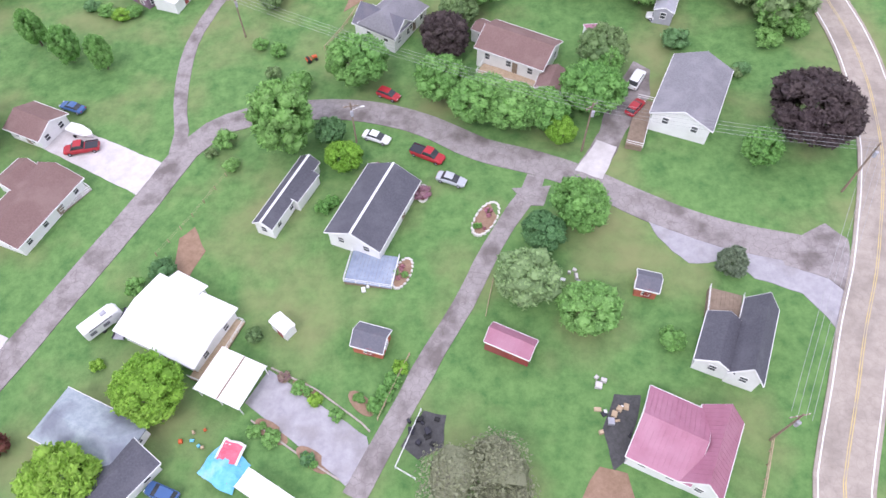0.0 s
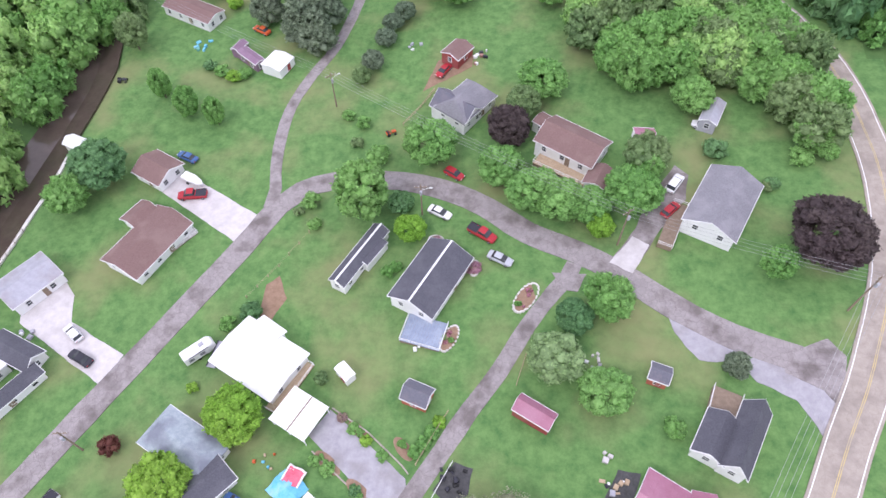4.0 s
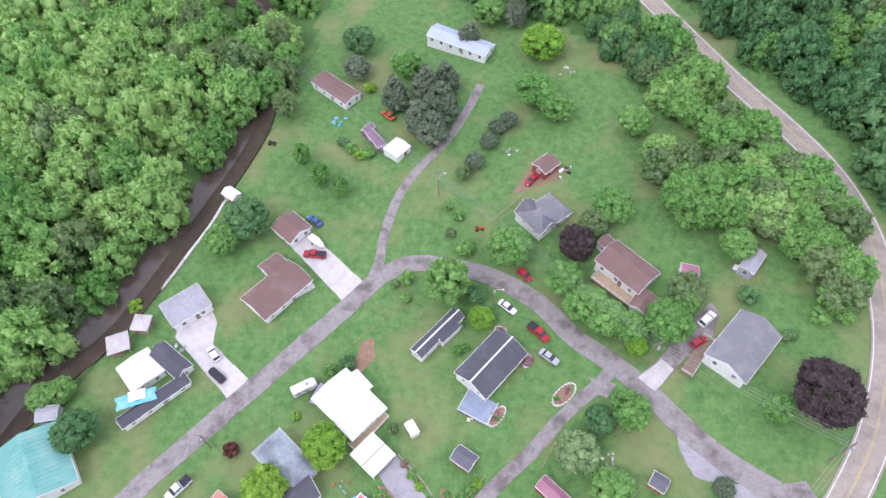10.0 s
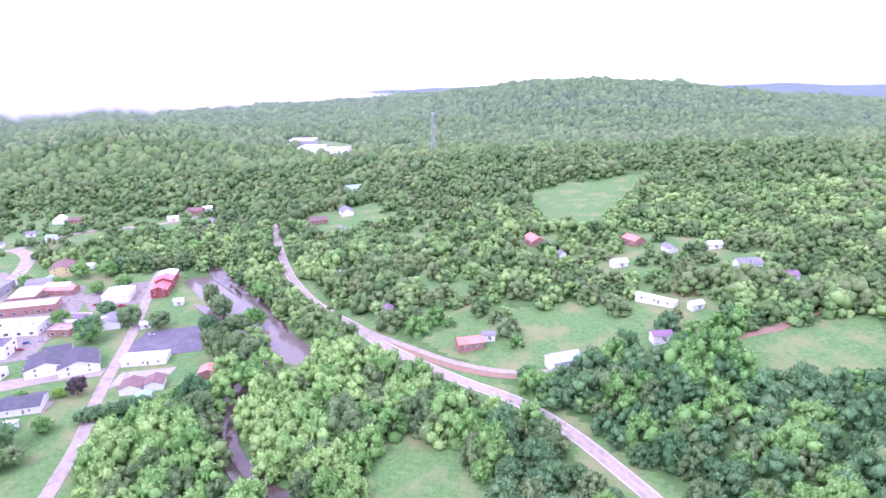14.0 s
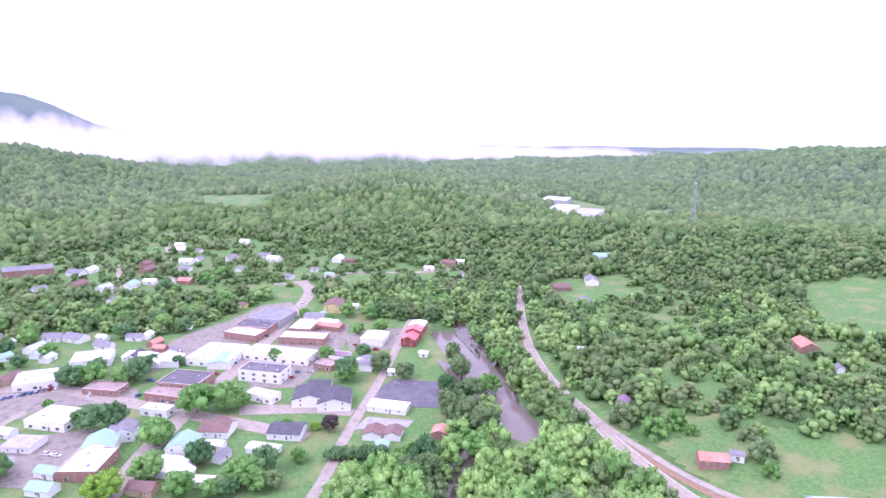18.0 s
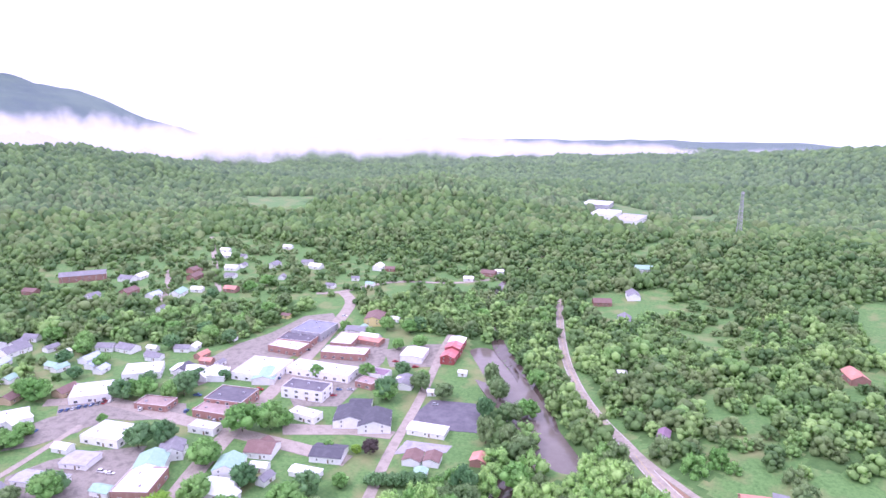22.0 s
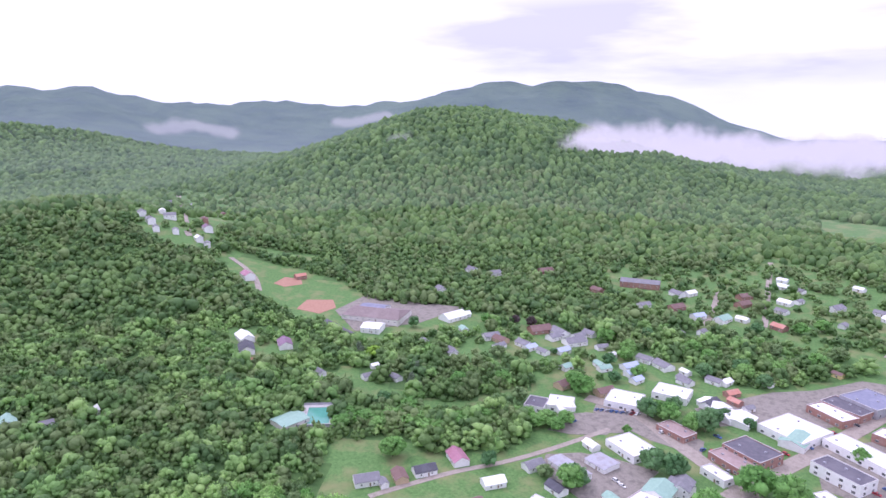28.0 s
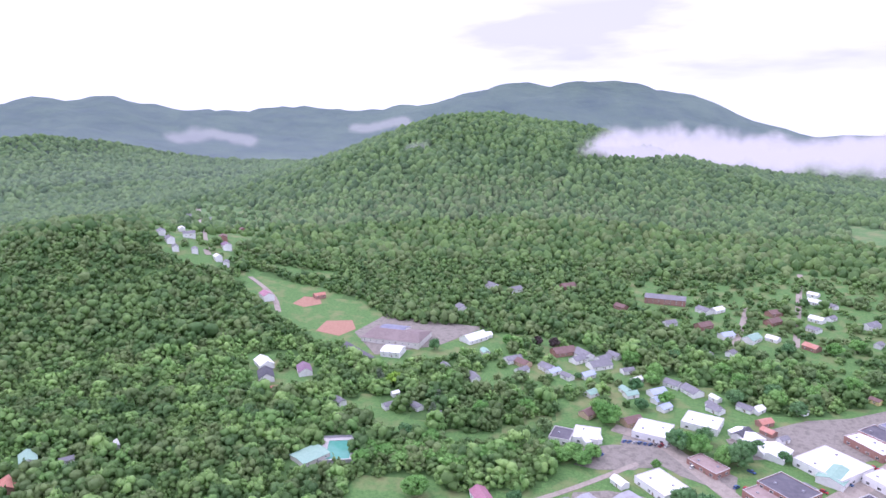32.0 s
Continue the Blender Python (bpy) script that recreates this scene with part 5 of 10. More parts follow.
pad("driveway", ((10.5, 62.6), (16.5, 62.7), (14.9, 59.1), (12.8, 59.3)), M["asphalt"], 0.11, "asphalt mouth of a lane", "driveway")
pad("garden_plot", ((-39.4, 49.2), (-39.7, 56.2), (-37.8, 58.2), (-35.4, 53.8), (-36.9, 49.2)), M["dirt"], 0.05, "bare brown garden plot", "driveway")
pad("gravel_plot", ((-5.4, 24.0), (-2.7, 28.3), (0.2, 27.7), (-0.2, 23.9), (-3.2, 22.3)), M["dark_stone"], 0.06, "dark gravel plot with scrap", "driveway")
pad("stone_yard", ((19.2, 25.5), (21.0, 29.7), (24.4, 29.5), (21.4, 21.7), (19.6, 20.5)), M["dark_stone"], 0.06, "dark stone yard beside a house", "driveway")
pad("driveway", ((15.6, 17.6), (18.1, 21.1), (21.2, 20.1), (21.8, 16.3), (16.5, 14.7)), M["dirt"], 0.07, "brown dirt drive", "driveway")
pad("dirt_yard", ((-18.6, 107.0), (-8.5, 114.6), (-8.6, 118.1), (-12.7, 119.2), (-16.5, 116.3)), M["dirt"], 0.05, "worn dirt yard beside a house", "driveway")
# village houses
house("mobile_home", -23.6, 62.4, 66.4, 13.8, 3.0, 2, 1.0, M["white_paint"], M["dark_shingle"], "long narrow white mobile home with a dark shingle roof", over=0.2, ridge_cap=M["white_paint"])
house("porch", -21.4, 63.5, 63.7, 5.8, 2.0, 1.9, 0.3, M["white_paint"], M["dark_shingle"], "small dark-roofed porch lean-to on a mobile home", over=0.1, category="porch", windows=False, doors=())
house("house", -10.1, 58.5, 66.5, 13.3, 8.1, 2.4, 2.0, M["white_paint"], M["dark_shingle"], "white house with a dark shingle roof and white ridge", over=0.4, ridge_cap=M["white_paint"])
deck(-10.1, 49.1, -10.3, 6.9, 5.3, 0.5, M["blue_slate"], "blue-grey painted deck behind a white house")
house("house", -63.9, 62.1, 67.6, 13.9, 8.3, 2.1, 1.6, M["white_paint"], M["brown_shingle"], "low white ranch house with a brown shingle roof", over=0.4)
house("house_wing", -67.8, 68.0, 64.2, 4.9, 4.6, 2.1, 1.1, M["white_paint"], M["brown_shingle"], "brown-roofed rear wing of a ranch house", over=0.4, windows=False, doors=())
deck(-60.1, 63.1, 55.1, 9.7, 2.5, 0.35, M["concrete"], "white-railed front porch of a ranch house", name="porch")
house("garage", -68.9, 79.9, -24.4, 6.9, 6.4, 2.1, 1.4, M["white_paint"], M["brown_shingle"], "white garage with a brown shingle roof", over=0.4, category="garage")
house("mobile_home", -79.0, 130.4, -23.1, 14.5, 5.9, 2, 0.9, M["white_paint"], M["brown_shingle"], "white mobile home with a rusty brown roof", over=0.2)
house("shed", -63.4, 117.9, 70.9, 3.6, 2.1, 1.9, 0.6, M["purple_roof"], M["purple_roof"], "small shed with a faded purple roof", over=0.1, category="shed", windows=False)
house("trailer", -59.7, 114.7, -36.2, 6.8, 2.5, 1.9, 0.4, M["purple_roof"], M["purple_roof"], "low trailer with a faded purple roof", over=0.1, category="trailer")
house("shed", -52.9, 113.2, 69.0, 5.4, 5.1, 1.9, 0.5, M["white_paint"], M["white_metal"], "white metal carport shed", over=0.1, category="shed", windows=False)
house("hut", -89.3, 85.3, -18.5, 4.0, 2.8, 1.9, 0.8, M["concrete_wall"], M["white_metal"], "small white-roofed hut on the creek bank", over=0.2, category="shed", windows=False)
house("workshop", -82.5, 51.6, 57.3, 9.4, 7.2, 2.4, 1.0, M["white_paint"], M["grey_metal"], "workshop with a streaked grey metal roof", over=0.2, category="workshop", seams=0.9)
gazebo(-92.3, 38.3, 40, 4.4, 2.5, M["pale_roof"], "white-roofed gazebo by the creek")
gazebo(-90.2, 44.5, 15, 3.6, 2.3, M["pale_roof"], "small pyramid-roofed gazebo by the creek")
house("house", -76.6, 29.1, 60.1, 15.4, 2.5, 2, 1.1, M["white_paint"], M["dark_shingle"], "long low house with a dark shingle roof", over=0.3)
house("house_wing", -78.2, 38.3, -18.7, 9.2, 3.9, 2.1, 1.4, M["white_paint"], M["dark_shingle"], "dark-roofed wing of a low house", over=0.3, doors=())
house("house_wing", -83.5, 34.2, -29.5, 7.5, 7.5, 2.1, 0.4, M["white_paint"], M["white_metal"], "white metal-roofed addition behind a low house", over=0.1, doors=(), seams=0.8)
house("barn", -91.3, 8.8, -37.3, 14.0, 12.9, 2.8, 2.2, M["white_paint"], M["green_metal"], "large building with a teal metal roof", over=0.4, seams=0.9, category="barn")
house("shed", -97.0, 19.4, 28.1, 4.3, 3.2, 1.9, 0.6, M["grey_metal"], M["grey_metal"], "low grey metal shed on a lawn", over=0.1, category="shed", windows=False)
house("house", -35.9, 40.9, -25.4, 12.3, 8.9, 2.4, 0.7, M["white_paint"], M["white_metal"], "house with a broad white metal roof", over=0.4)
house("house_wing", -35.9, 45.7, -28.3, 4.5, 2.9, 2.6, 0.5, M["white_paint"], M["white_metal"], "white-roofed front wing of a house", over=0.4, windows=False, doors=())
deck(-30.3, 37.5, 67.7, 9.7, 2.5, 0.4, M["light_wood"], "brown wooden deck along a white house")
carport(-27.1, 32.5, -24.5, 6.8, 6.2, 2.5, M["white_metal"], "white double carport with a dark joint across its roof", 0.02)
house("house", -43.4, 25.9, -24.4, 11.7, 6.2, 2.4, 1.4, M["white_paint"], M["pale_shingle"], "white house with a pale blue-grey shingle roof", over=0.4, hip=2.0)
house("house_wing", -38.6, 20.6, 52.0, 7.4, 5.2, 2.2, 1.0, M["white_paint"], M["dark_shingle"], "dark-roofed wing of a white house", over=0.4, doors=())
house("house", 25.9, 23.7, 152.6, 6.6, 8.7, 2.6, 2.3, M["white_paint"], M["red_metal"], "white house with a red standing-seam metal roof", over=0.4, seams=0.5)
house("house_wing", 30.3, 21.7, 61.8, 9.1, 4.1, 2.6, 2.6, M["white_paint"], M["red_metal"], "red-roofed front wing of a white house", over=0.4, seams=0.5, doors=())
house("house_wing", 34.3, 35.0, 64.3, 6.6, 4.1, 2.6, 1.4, M["white_paint"], M["dark_shingle"], "white house with a dark blue-grey roof", over=0.4, doors=())
house("house", 38.3, 35.0, 64.6, 10.5, 3.5, 2.8, 2.4, M["white_paint"], M["dark_shingle"], "white gabled house with a dark blue-grey roof", over=0.4)
deck(36.8, 41.0, -18.2, 4.3, 4.2, 1.0, M["wood"], "small white-railed back porch", name="porch")
house("house", 39.6, 77.4, 64.1, 14.3, 8.9, 2.2, 2.0, M["white_paint"], M["grey_shingle"], "pale house with a broad grey shingle roof", over=0.4)
deck(31.4, 73.8, 70.2, 10.6, 2.6, 0.6, M["wood"], "weathered wooden side deck of a house")
house("house", 13.2, 90.3, -29.0, 11.9, 7.7, 2.8, 1.8, M["white_paint"], M["brown_shingle"], "white house with a reddish brown roof", over=0.4)
deck(11.8, 85.2, -26.1, 11.6, 2.9, 0.9, M["light_wood"], "long white-railed front porch of a house", name="porch")
house("house_wing", 18.3, 82.7, 69.4, 4.8, 4.0, 2, 0.8, M["white_paint"], M["brown_shingle"], "small brown-roofed porch wing of a house", over=0.4, windows=False, doors=())
house("shed", 7.9, 96.5, -33.3, 3.8, 3.4, 1.9, 0.6, M["white_paint"], M["brown_shingle"], "small outbuilding behind a house", over=0.1, category="shed")
house("house", -8.6, 100.9, 57.0, 10.3, 7.4, 2.5, 2.5, M["white_paint"], M["grey_shingle"], "white cottage with a weathered grey roof of crossed gables", over=0.35, hip=2.2)
house("house_wing", -10.4, 99.4, 147.0, 8.8, 5.6, 2.5, 2.3, M["white_paint"], M["slate_shingle"], "white front gable of a cottage with a dark grey roof", over=0.35, doors=())
house("shed", -12.2, 117.2, 59.7, 5.5, 4.5, 1.9, 0.8, M["red_barn"], M["brown_shingle"], "small barn with a rusty red roof", over=0.2, category="shed")
house("mobile_home", -49.2, 158.7, -11.4, 20.2, 6.2, 2.1, 1.0, M["white_paint"], M["blue_metal"], "long mobile home with a pale blue metal roof", over=0.25, seams=1.2)
house("shed", 40.0, 99.9, 68.9, 6.9, 3.3, 1.9, 0.7, M["grey_metal"], M["grey_metal"], "small grey metal outbuilding", over=0.1, category="shed")
house("shed", 26.9, 93.5, 2.9, 3.8, 3.4, 1.9, 0.6, M["white_paint"], M["red_metal"], "small pale shed under trees", over=0.1, category="shed")
house("shed", 8.6, 36.4, -26.1, 6.0, 2.9, 1.9, 1.2, M["red_barn"], M["red_metal"], "low red metal-roofed shed", over=0.1, category="shed", windows=False, seams=0.5)
house("shed", 27.3, 44.4, -16.1, 2.8, 2.7, 1.9, 1.0, M["red_shed"], M["slate_shingle"], "small red shed with a grey roof", over=0.2, category="shed")
house("shed", -9.5, 37.6, -16.7, 4.1, 3.2, 1.9, 1.2, M["red_shed"], M["slate_shingle"], "red garden shed with a dark grey shingle roof", over=0.2, category="shed")
house("shed", -21.6, 40.2, -40.8, 2.9, 1.8, 1.9, 0.3, M["white_paint"], M["white_metal"], "small white garden shed", over=0.05, category="shed", windows=False)
carport(-20.4, 18.2, -31.2, 7.4, 2.5, 2.4, M["white_metal"], "long white carport roof")
house("shed", -52.4, 14.0, 73.1, 4.4, 3.7, 1.9, 0.6, M["white_paint"], M["orange_roof"], "small red-roofed outbuilding on a lawn", over=0.1, category="shed")
# parked cars
car(-10.63, 74.11, -23, "sedan", "car_white", "white sedan parked on the verge of the street", "car")
car(-2.31, 69.77, -28, "pickup", "car_red", "red pickup truck parked beside the street", "pickup_truck")
car(1.39, 64.55, -22, "sedan", "car_silver", "silver-blue sedan parked on a lawn", "car")
car(-9.03, 83.63, -28, "hatch", "car_red", "dark red car parked beside the street", "car")
car(32.32, 83.09, 59, "suv", "car_white", "white estate car parked on a driveway", "car")
car(31.17, 77.00, 50, "hatch", "car_red", "dark red car half hidden beside a house", "car")
car(-64.77, 84.62, 159, "sedan", "car_blue", "dark blue car parked beside a garage", "car")
car(-60.23, 74.91, -168, "pickup", "car_red", "red pickup truck with a dark load bed on a concrete driveway", "pickup_truck")
car(-70.65, 43.13, 148, "hatch", "car_white", "white car parked on a concrete driveway", "car")
car(-67.27, 38.78, 159, "sedan", "car_black", "dark car parked on a concrete driveway", "car")
car(-62.10, 14.86, -113, "pickup", "car_white", "white pickup truck with a dark load bed parked on a lawn", "pickup_truck")
car(-33.40, 18.96, 158, "hatch", "car_blue", "bright blue car parked on a lawn", "car")
car(-14.73, 112.64, -116, "sedan", "car_red", "red car parked beside a small barn", "car")
car(-60.47, 125.52, 154, "sedan", "car_orange", "old rust-coloured car beside a flat trailer", "car")
car(38.43, 97.77, 162, "hatch", "car_white", "white car parked beside an outbuilding", "car")
camper(-47.1, 41.8, 47, "white camper trailer parked beside a driveway")
flat_trailer(-44.0, 41.7, 83.5, 4.8, 1.0, 0.6, "grey flat-bed trailer parked beside a camper")
tarp_canopy(-26.5, 21.7, -30, 5.0, 4.2, 1.6, "crumpled blue tarpaulin shelter with a red corner on a lawn")
roof_tarp(-79.6, 27.8, 38, 8.0, 3.0, 3.6, "blue and white tarpaulin spread over a house roof")
garden_tractor(-23.5, 94.2, 30, "orange garden tractor parked on rough grass")
garden_tractor(-88.3, 106.2, 10, "dark garden machine beside the creek wall")
boat(-61.4, 78.5, -25, "white boat under a cover beside a garage")
# poles
PA = (21.8, 69.2, 10.5)
utility_pole(*PA, 40, lamp=False)
PB = (-14.0, 73.9, 9.0)
utility_pole(*PB, 10, lamp=True)
PC = (57.7, 58.7, 10.5)
utility_pole(*PC, 40, lamp=False)
PD = (38.3, 23.6, 9)
utility_pole(*PD, 10, lamp=False)
PE = (-36.9, 101.9, 9.5)
utility_pole(*PE, 40, lamp=True)
PF = (-60.2, 24.1, 8.5)
utility_pole(*PF, 10, lamp=False)
PG = (-98.8, 133.7, 9.5)
utility_pole(*PG, 40)
wires(*PA, *PC)
wires(*PA, *PE)
wires(*PE, *PG)
wires(*PC, *PD)
# fences, walls, yard things
wall_run(((-93.2, 110.9), (-92.7, 100.3), (-91.3, 84.9), (-90.8, 75.2), (-91.5, 66.6), (-91.8, 60.3), (-92.4, 55.0)), 0.5, 0.7, M["concrete_wall"], "pale retaining wall along the creek bank")
fence(((-91.2, 63.7), (-92.4, 49.5), (-95.4, 37.4), (-98.7, 24.0), (-100.8, 15.8)), 1.1, 3.0, M["wood"], "low wooden fence along the creek bank")
fence(((-8.3, 27.3), (-5.9, 32.8), (-4.5, 35.9)), 0.9, 2.0, M["light_wood"], "low pale wooden rail fence beside the lane")
fence(((-2.9, 28.3), (-5.9, 21.4), (-3.5, 20.0)), 1.0, 2.2, M["white_paint"], "white rail fence round a gravel plot")
fence(((-34.7, 68.1), (-38.5, 60.2), (-42.5, 53.2)), 0.9, 3.0, M["light_wood"], "thin wire and post fence across a lawn", board=0.015)
fence(((5.7, 41.3), (6.9, 46.5)), 1.0, 2.0, M["light_wood"], "low wooden rail beside the lane")
fence(((38.5, 23.9), (36.4, 19.1), (35.3, 16.7)), 1.2, 1.5, M["light_wood"], "weathered plank fence beside a house", board=0.06)
fence(((-21.3, 96.7), (-18.3, 101.9), (-16.0, 107.0)), 1.0, 2.0, M["light_wood"], "pale wooden ramp rail beside a cottage", board=0.06)
wall_run(((-22.7, 34.7), (-16.4, 31.5), (-10.3, 27.0), (-9.2, 25.9)), 0.2, 0.22, M["edging"], "low stone edging beside a gravel drive", "stone_edging")
wall_run(((-24.3, 27.7), (-18.4, 23.7), (-12.6, 20.2)), 0.2, 0.22, M["edging"], "low stone edging beside a gravel drive", "stone_edging")
flower_bed(6.4, 57.3, 3.3, 1.5, 62, "oval flower bed with stone edging on a lawn", True)
flower_bed(-5.8, 48.5, 1.2, 2.6, -20, "round bed of pink blossom beside a deck", True)
flower_bed(-10.6, 68.3, 1.3, 0.8, 0, "bed of pink blossom at a house corner", True)
flower_bed(-3.0, 62.6, 0.8, 1.6, 0, "bed of pink blossom along a house wall", True)
flower_bed(-17.9, 31.6, 2.0, 0.8, -35, "planted bed beside a gravel drive", False)
flower_bed(-10.5, 29.5, 2.2, 1.0, -45, "planted bed beside a gravel drive", False)
flower_bed(-21.5, 26.2, 2.6, 1.0, -35, "planted bed beside a gravel drive", False)
flower_bed(-15.9, 22.6, 2.6, 1.0, -35, "planted bed beside a gravel drive", False)
# village trees
tree(-65.6, 110.8, 2, 4, "shrub", "leaf", "low leafy brush behind a shed", "shrub")
tree(-62.4, 109.2, 2, 4, "shrub", "leaf_lime", "low leafy brush behind a shed", "shrub")
tree(-60.1, 110.1, 2, 3.5, "shrub", "leaf", "low leafy brush behind a shed", "shrub")
tree(-69.2, 112.5, 1.8, 3.5, "shrub", "leaf_dark", "low leafy brush behind a shed", "shrub")
tree(-32.7, 109.4, 4, 4.5, "shrub", "leaf_pale", "grey-green bush on a meadow", "shrub")
tree(-29.5, 96.3, 2.5, 3.5, "shrub", "leaf", "rank green bush on a meadow", "shrub")
tree(-24.6, 86.9, 3.5, 5, "shrub", "leaf", "rank green bush under a tree", "shrub")
tree(-29.9, 90.7, 2, 3, "shrub", "leaf_pale", "rank green bush on a meadow", "shrub")
tree(-33.4, 98.5, 2, 3, "shrub", "leaf", "rank green bush on a meadow", "shrub")
tree(-10.4, 67.5, 1.4, 2.4, "shrub", "leaf_pink", "pink flowering bush beside a house", "shrub")
tree(-3.1, 62.3, 1.6, 2.8, "shrub", "leaf_pink", "pink flowering bush beside a house", "shrub")
tree(-17.0, 61.6, 1.5, 2.4, "shrub", "leaf", "small green shrub beside a mobile home", "shrub")
tree(-13.3, 60.8, 1.4, 2.2, "shrub", "leaf_lime", "small green shrub beside a house", "shrub")
tree(-33.9, 69.7, 1.8, 2.8, "shrub", "leaf", "small green shrub on a lawn", "shrub")
tree(-37.8, 72.5, 1.6, 2.2, "shrub", "leaf_pale", "grey-green shrub on a lawn", "shrub")
tree(49.5, 83.8, 1.8, 3, "shrub", "leaf_dark", "dark shrub behind a house", "shrub")
tree(48.4, 83.1, 1.6, 2.4, "shrub", "leaf_pale", "pale shrub behind a house", "shrub")
tree(-18.7, 31.6, 1, 2, "shrub", "leaf", "leafy plant in a stone-edged bed", "shrub")
tree(-16.3, 30.0, 1, 2, "shrub", "leaf_lime", "leafy plant in a stone-edged bed", "shrub")
tree(-13.5, 28.0, 1, 2, "shrub", "leaf", "leafy plant in a stone-edged bed", "shrub")
tree(-20.8, 33.3, 1, 1.8, "shrub", "leaf_pink", "flowering plant in a stone-edged bed", "shrub")
tree(-7.6, 30.5, 1.2, 2.4, "shrub", "leaf", "leafy plants along a fence", "shrub")
tree(-6.6, 32.4, 1.2, 2.4, "shrub", "leaf", "leafy plants along a fence", "shrub")
tree(-5.6, 34.0, 1.2, 2.2, "shrub", "leaf_lime", "leafy plants along a fence", "shrub")
tree(-8.7, 29.0, 1.2, 2.4, "shrub", "leaf", "leafy plants along a fence", "shrub")
tree(-23.6, 26.1, 1, 2, "shrub", "leaf", "leafy plant in a stone-edged bed", "shrub")
tree(-21.3, 25.2, 1.2, 2.4, "shrub", "leaf", "leafy plant in a stone-edged bed", "shrub")
tree(-16.6, 22.7, 1, 2, "shrub", "leaf_dark", "leafy plant in a stone-edged bed", "shrub")
tree(-46.2, 35.6, 1.2, 2, "shrub", "leaf_lime", "small yellow-green shrub beside a street", "shrub")
tree(55.0, 90.0, 3, 5, "shrub", "leaf", "leafy brush at the edge of a lawn", "shrub")
tree(57.7, 93.2, 3, 5, "shrub", "leaf", "leafy brush at the edge of a lawn", "shrub")
tree(60.0, 96.5, 3, 5, "shrub", "leaf_lime", "leafy brush at the edge of a lawn", "shrub")
tree(38.5, 81.2, 2.5, 3.5, "shrub", "leaf", "bush beside a driveway", "shrub")
tree(27.7, 92.8, 3, 4, "shrub", "leaf", "bush beside a driveway", "shrub")
tree(-24.8, 73.4, 14, 9.8, "tall", "leaf", "large dense broadleaf tree beside the street", "tree")
tree(-15.4, 68.7, 5, 6, "round", "leaf_lime", "small lime-green tree on a lawn", "tree")
tree(-18.1, 74.9, 4, 5, "round", "leaf_dark", "dark green bush beside the street", "tree")
tree(-14.3, 88.1, 9, 10.5, "round", "leaf", "broad green tree in front of a cottage", "tree")
tree(0.4, 93.5, 8, 8.5, "round", "leaf_purple", "dark purple-leaved tree behind a house", "tree")
tree(-0.1, 82.9, 8, 8.5, "round", "leaf", "green tree of a row beside the street", "tree")
tree(6.2, 77.5, 8, 10, "round", "leaf", "green tree of a row beside the street", "tree")
tree(11.0, 75.8, 7.5, 9, "round", "leaf", "green tree of a row beside the street", "tree")
tree(16.3, 75.0, 7, 7.5, "round", "leaf", "green tree of a row beside the street", "tree")
tree(18.5, 71.4, 5, 5, "round", "leaf_lime", "small bright green tree beside the street", "tree")
tree(26.8, 87.0, 8, 8, "round", "leaf_pale", "pale green tree beside a driveway", "tree")
tree(23.3, 78.7, 8, 9, "round", "leaf", "green tree beside a driveway", "tree")
tree(55.4, 70.3, 10, 14.0, "big", "leaf_purple", "large dark purple-leaved tree on a lawn", "tree")
tree(47.3, 65.2, 6, 6, "round", "leaf", "small green tree on a lawn", "tree")
tree(19.7, 56.1, 8, 8, "tall", "leaf", "green tree at the mouth of the lane", "tree")
tree(14.2, 52.9, 5, 6.5, "round", "leaf_dark", "green bush beside the lane", "tree")
tree(11.2, 45.0, 7.5, 8.6, "weeping", "leaf_willow", "pale weeping willow beside the lane", "tree")
tree(18.8, 40.6, 5, 8, "round", "leaf", "low spreading green tree on a lawn", "tree")
tree(39.0, 47.1, 5, 4, "conifer", "needle", "small conifer beside the street", "tree")
tree(29.2, 36.5, 2.5, 3.5, "shrub", "leaf", "small green garden shrub on a lawn", "tree")
tree(-37.0, 30.9, 6.8, 8.8, "big", "leaf_lime", "bright lime-green tree beside a house", "tree")
tree(-44.3, 19.5, 8, 8.5, "round", "leaf_lime", "bright green tree beside a house", "tree")
tree(3.9, 18.8, 8, 13, "bare", "leaf_bare", "bare pale tree with few leaves", "tree")
tree(-76.2, 102.0, 8.5, 4.6, "tall", "leaf", "columnar tree on a meadow", "tree")
tree(-68.5, 97.2, 8.5, 5.2, "tall", "leaf", "columnar tree on a meadow", "tree")
tree(-61.6, 95.0, 8, 4.4, "tall", "leaf", "columnar tree on a meadow", "tree")
tree(-79.9, 77.9, 9, 11, "round", "leaf_dark", "dark green tree beside the creek", "tree")
tree(-82.9, 70.0, 8, 8, "round", "leaf", "green tree beside the creek", "tree")
tree(-79.3, 149.4, 9, 9.5, "round", "leaf_dark", "dark round tree on a meadow", "tree")
tree(-75.6, 139.0, 7, 8, "round", "needle", "grey-green tree beside a mobile home", "tree")
tree(-61.2, 143.5, 8, 9, "round", "leaf", "green tree beside a mobile home", "tree")
tree(-69.5, 134.1, 3, 4, "shrub", "leaf_lime", "bright green shrub on a lawn", "tree")
tree(-51.6, 134.3, 13, 9, "conifer", "needle", "tall grey-green pine with drooping boughs", "tree")
tree(-45.5, 128.8, 13, 10, "conifer", "needle", "tall grey-green pine with drooping boughs", "tree")
tree(-49.2, 122.8, 12, 10, "conifer", "needle", "tall grey-green pine with drooping boughs", "tree")
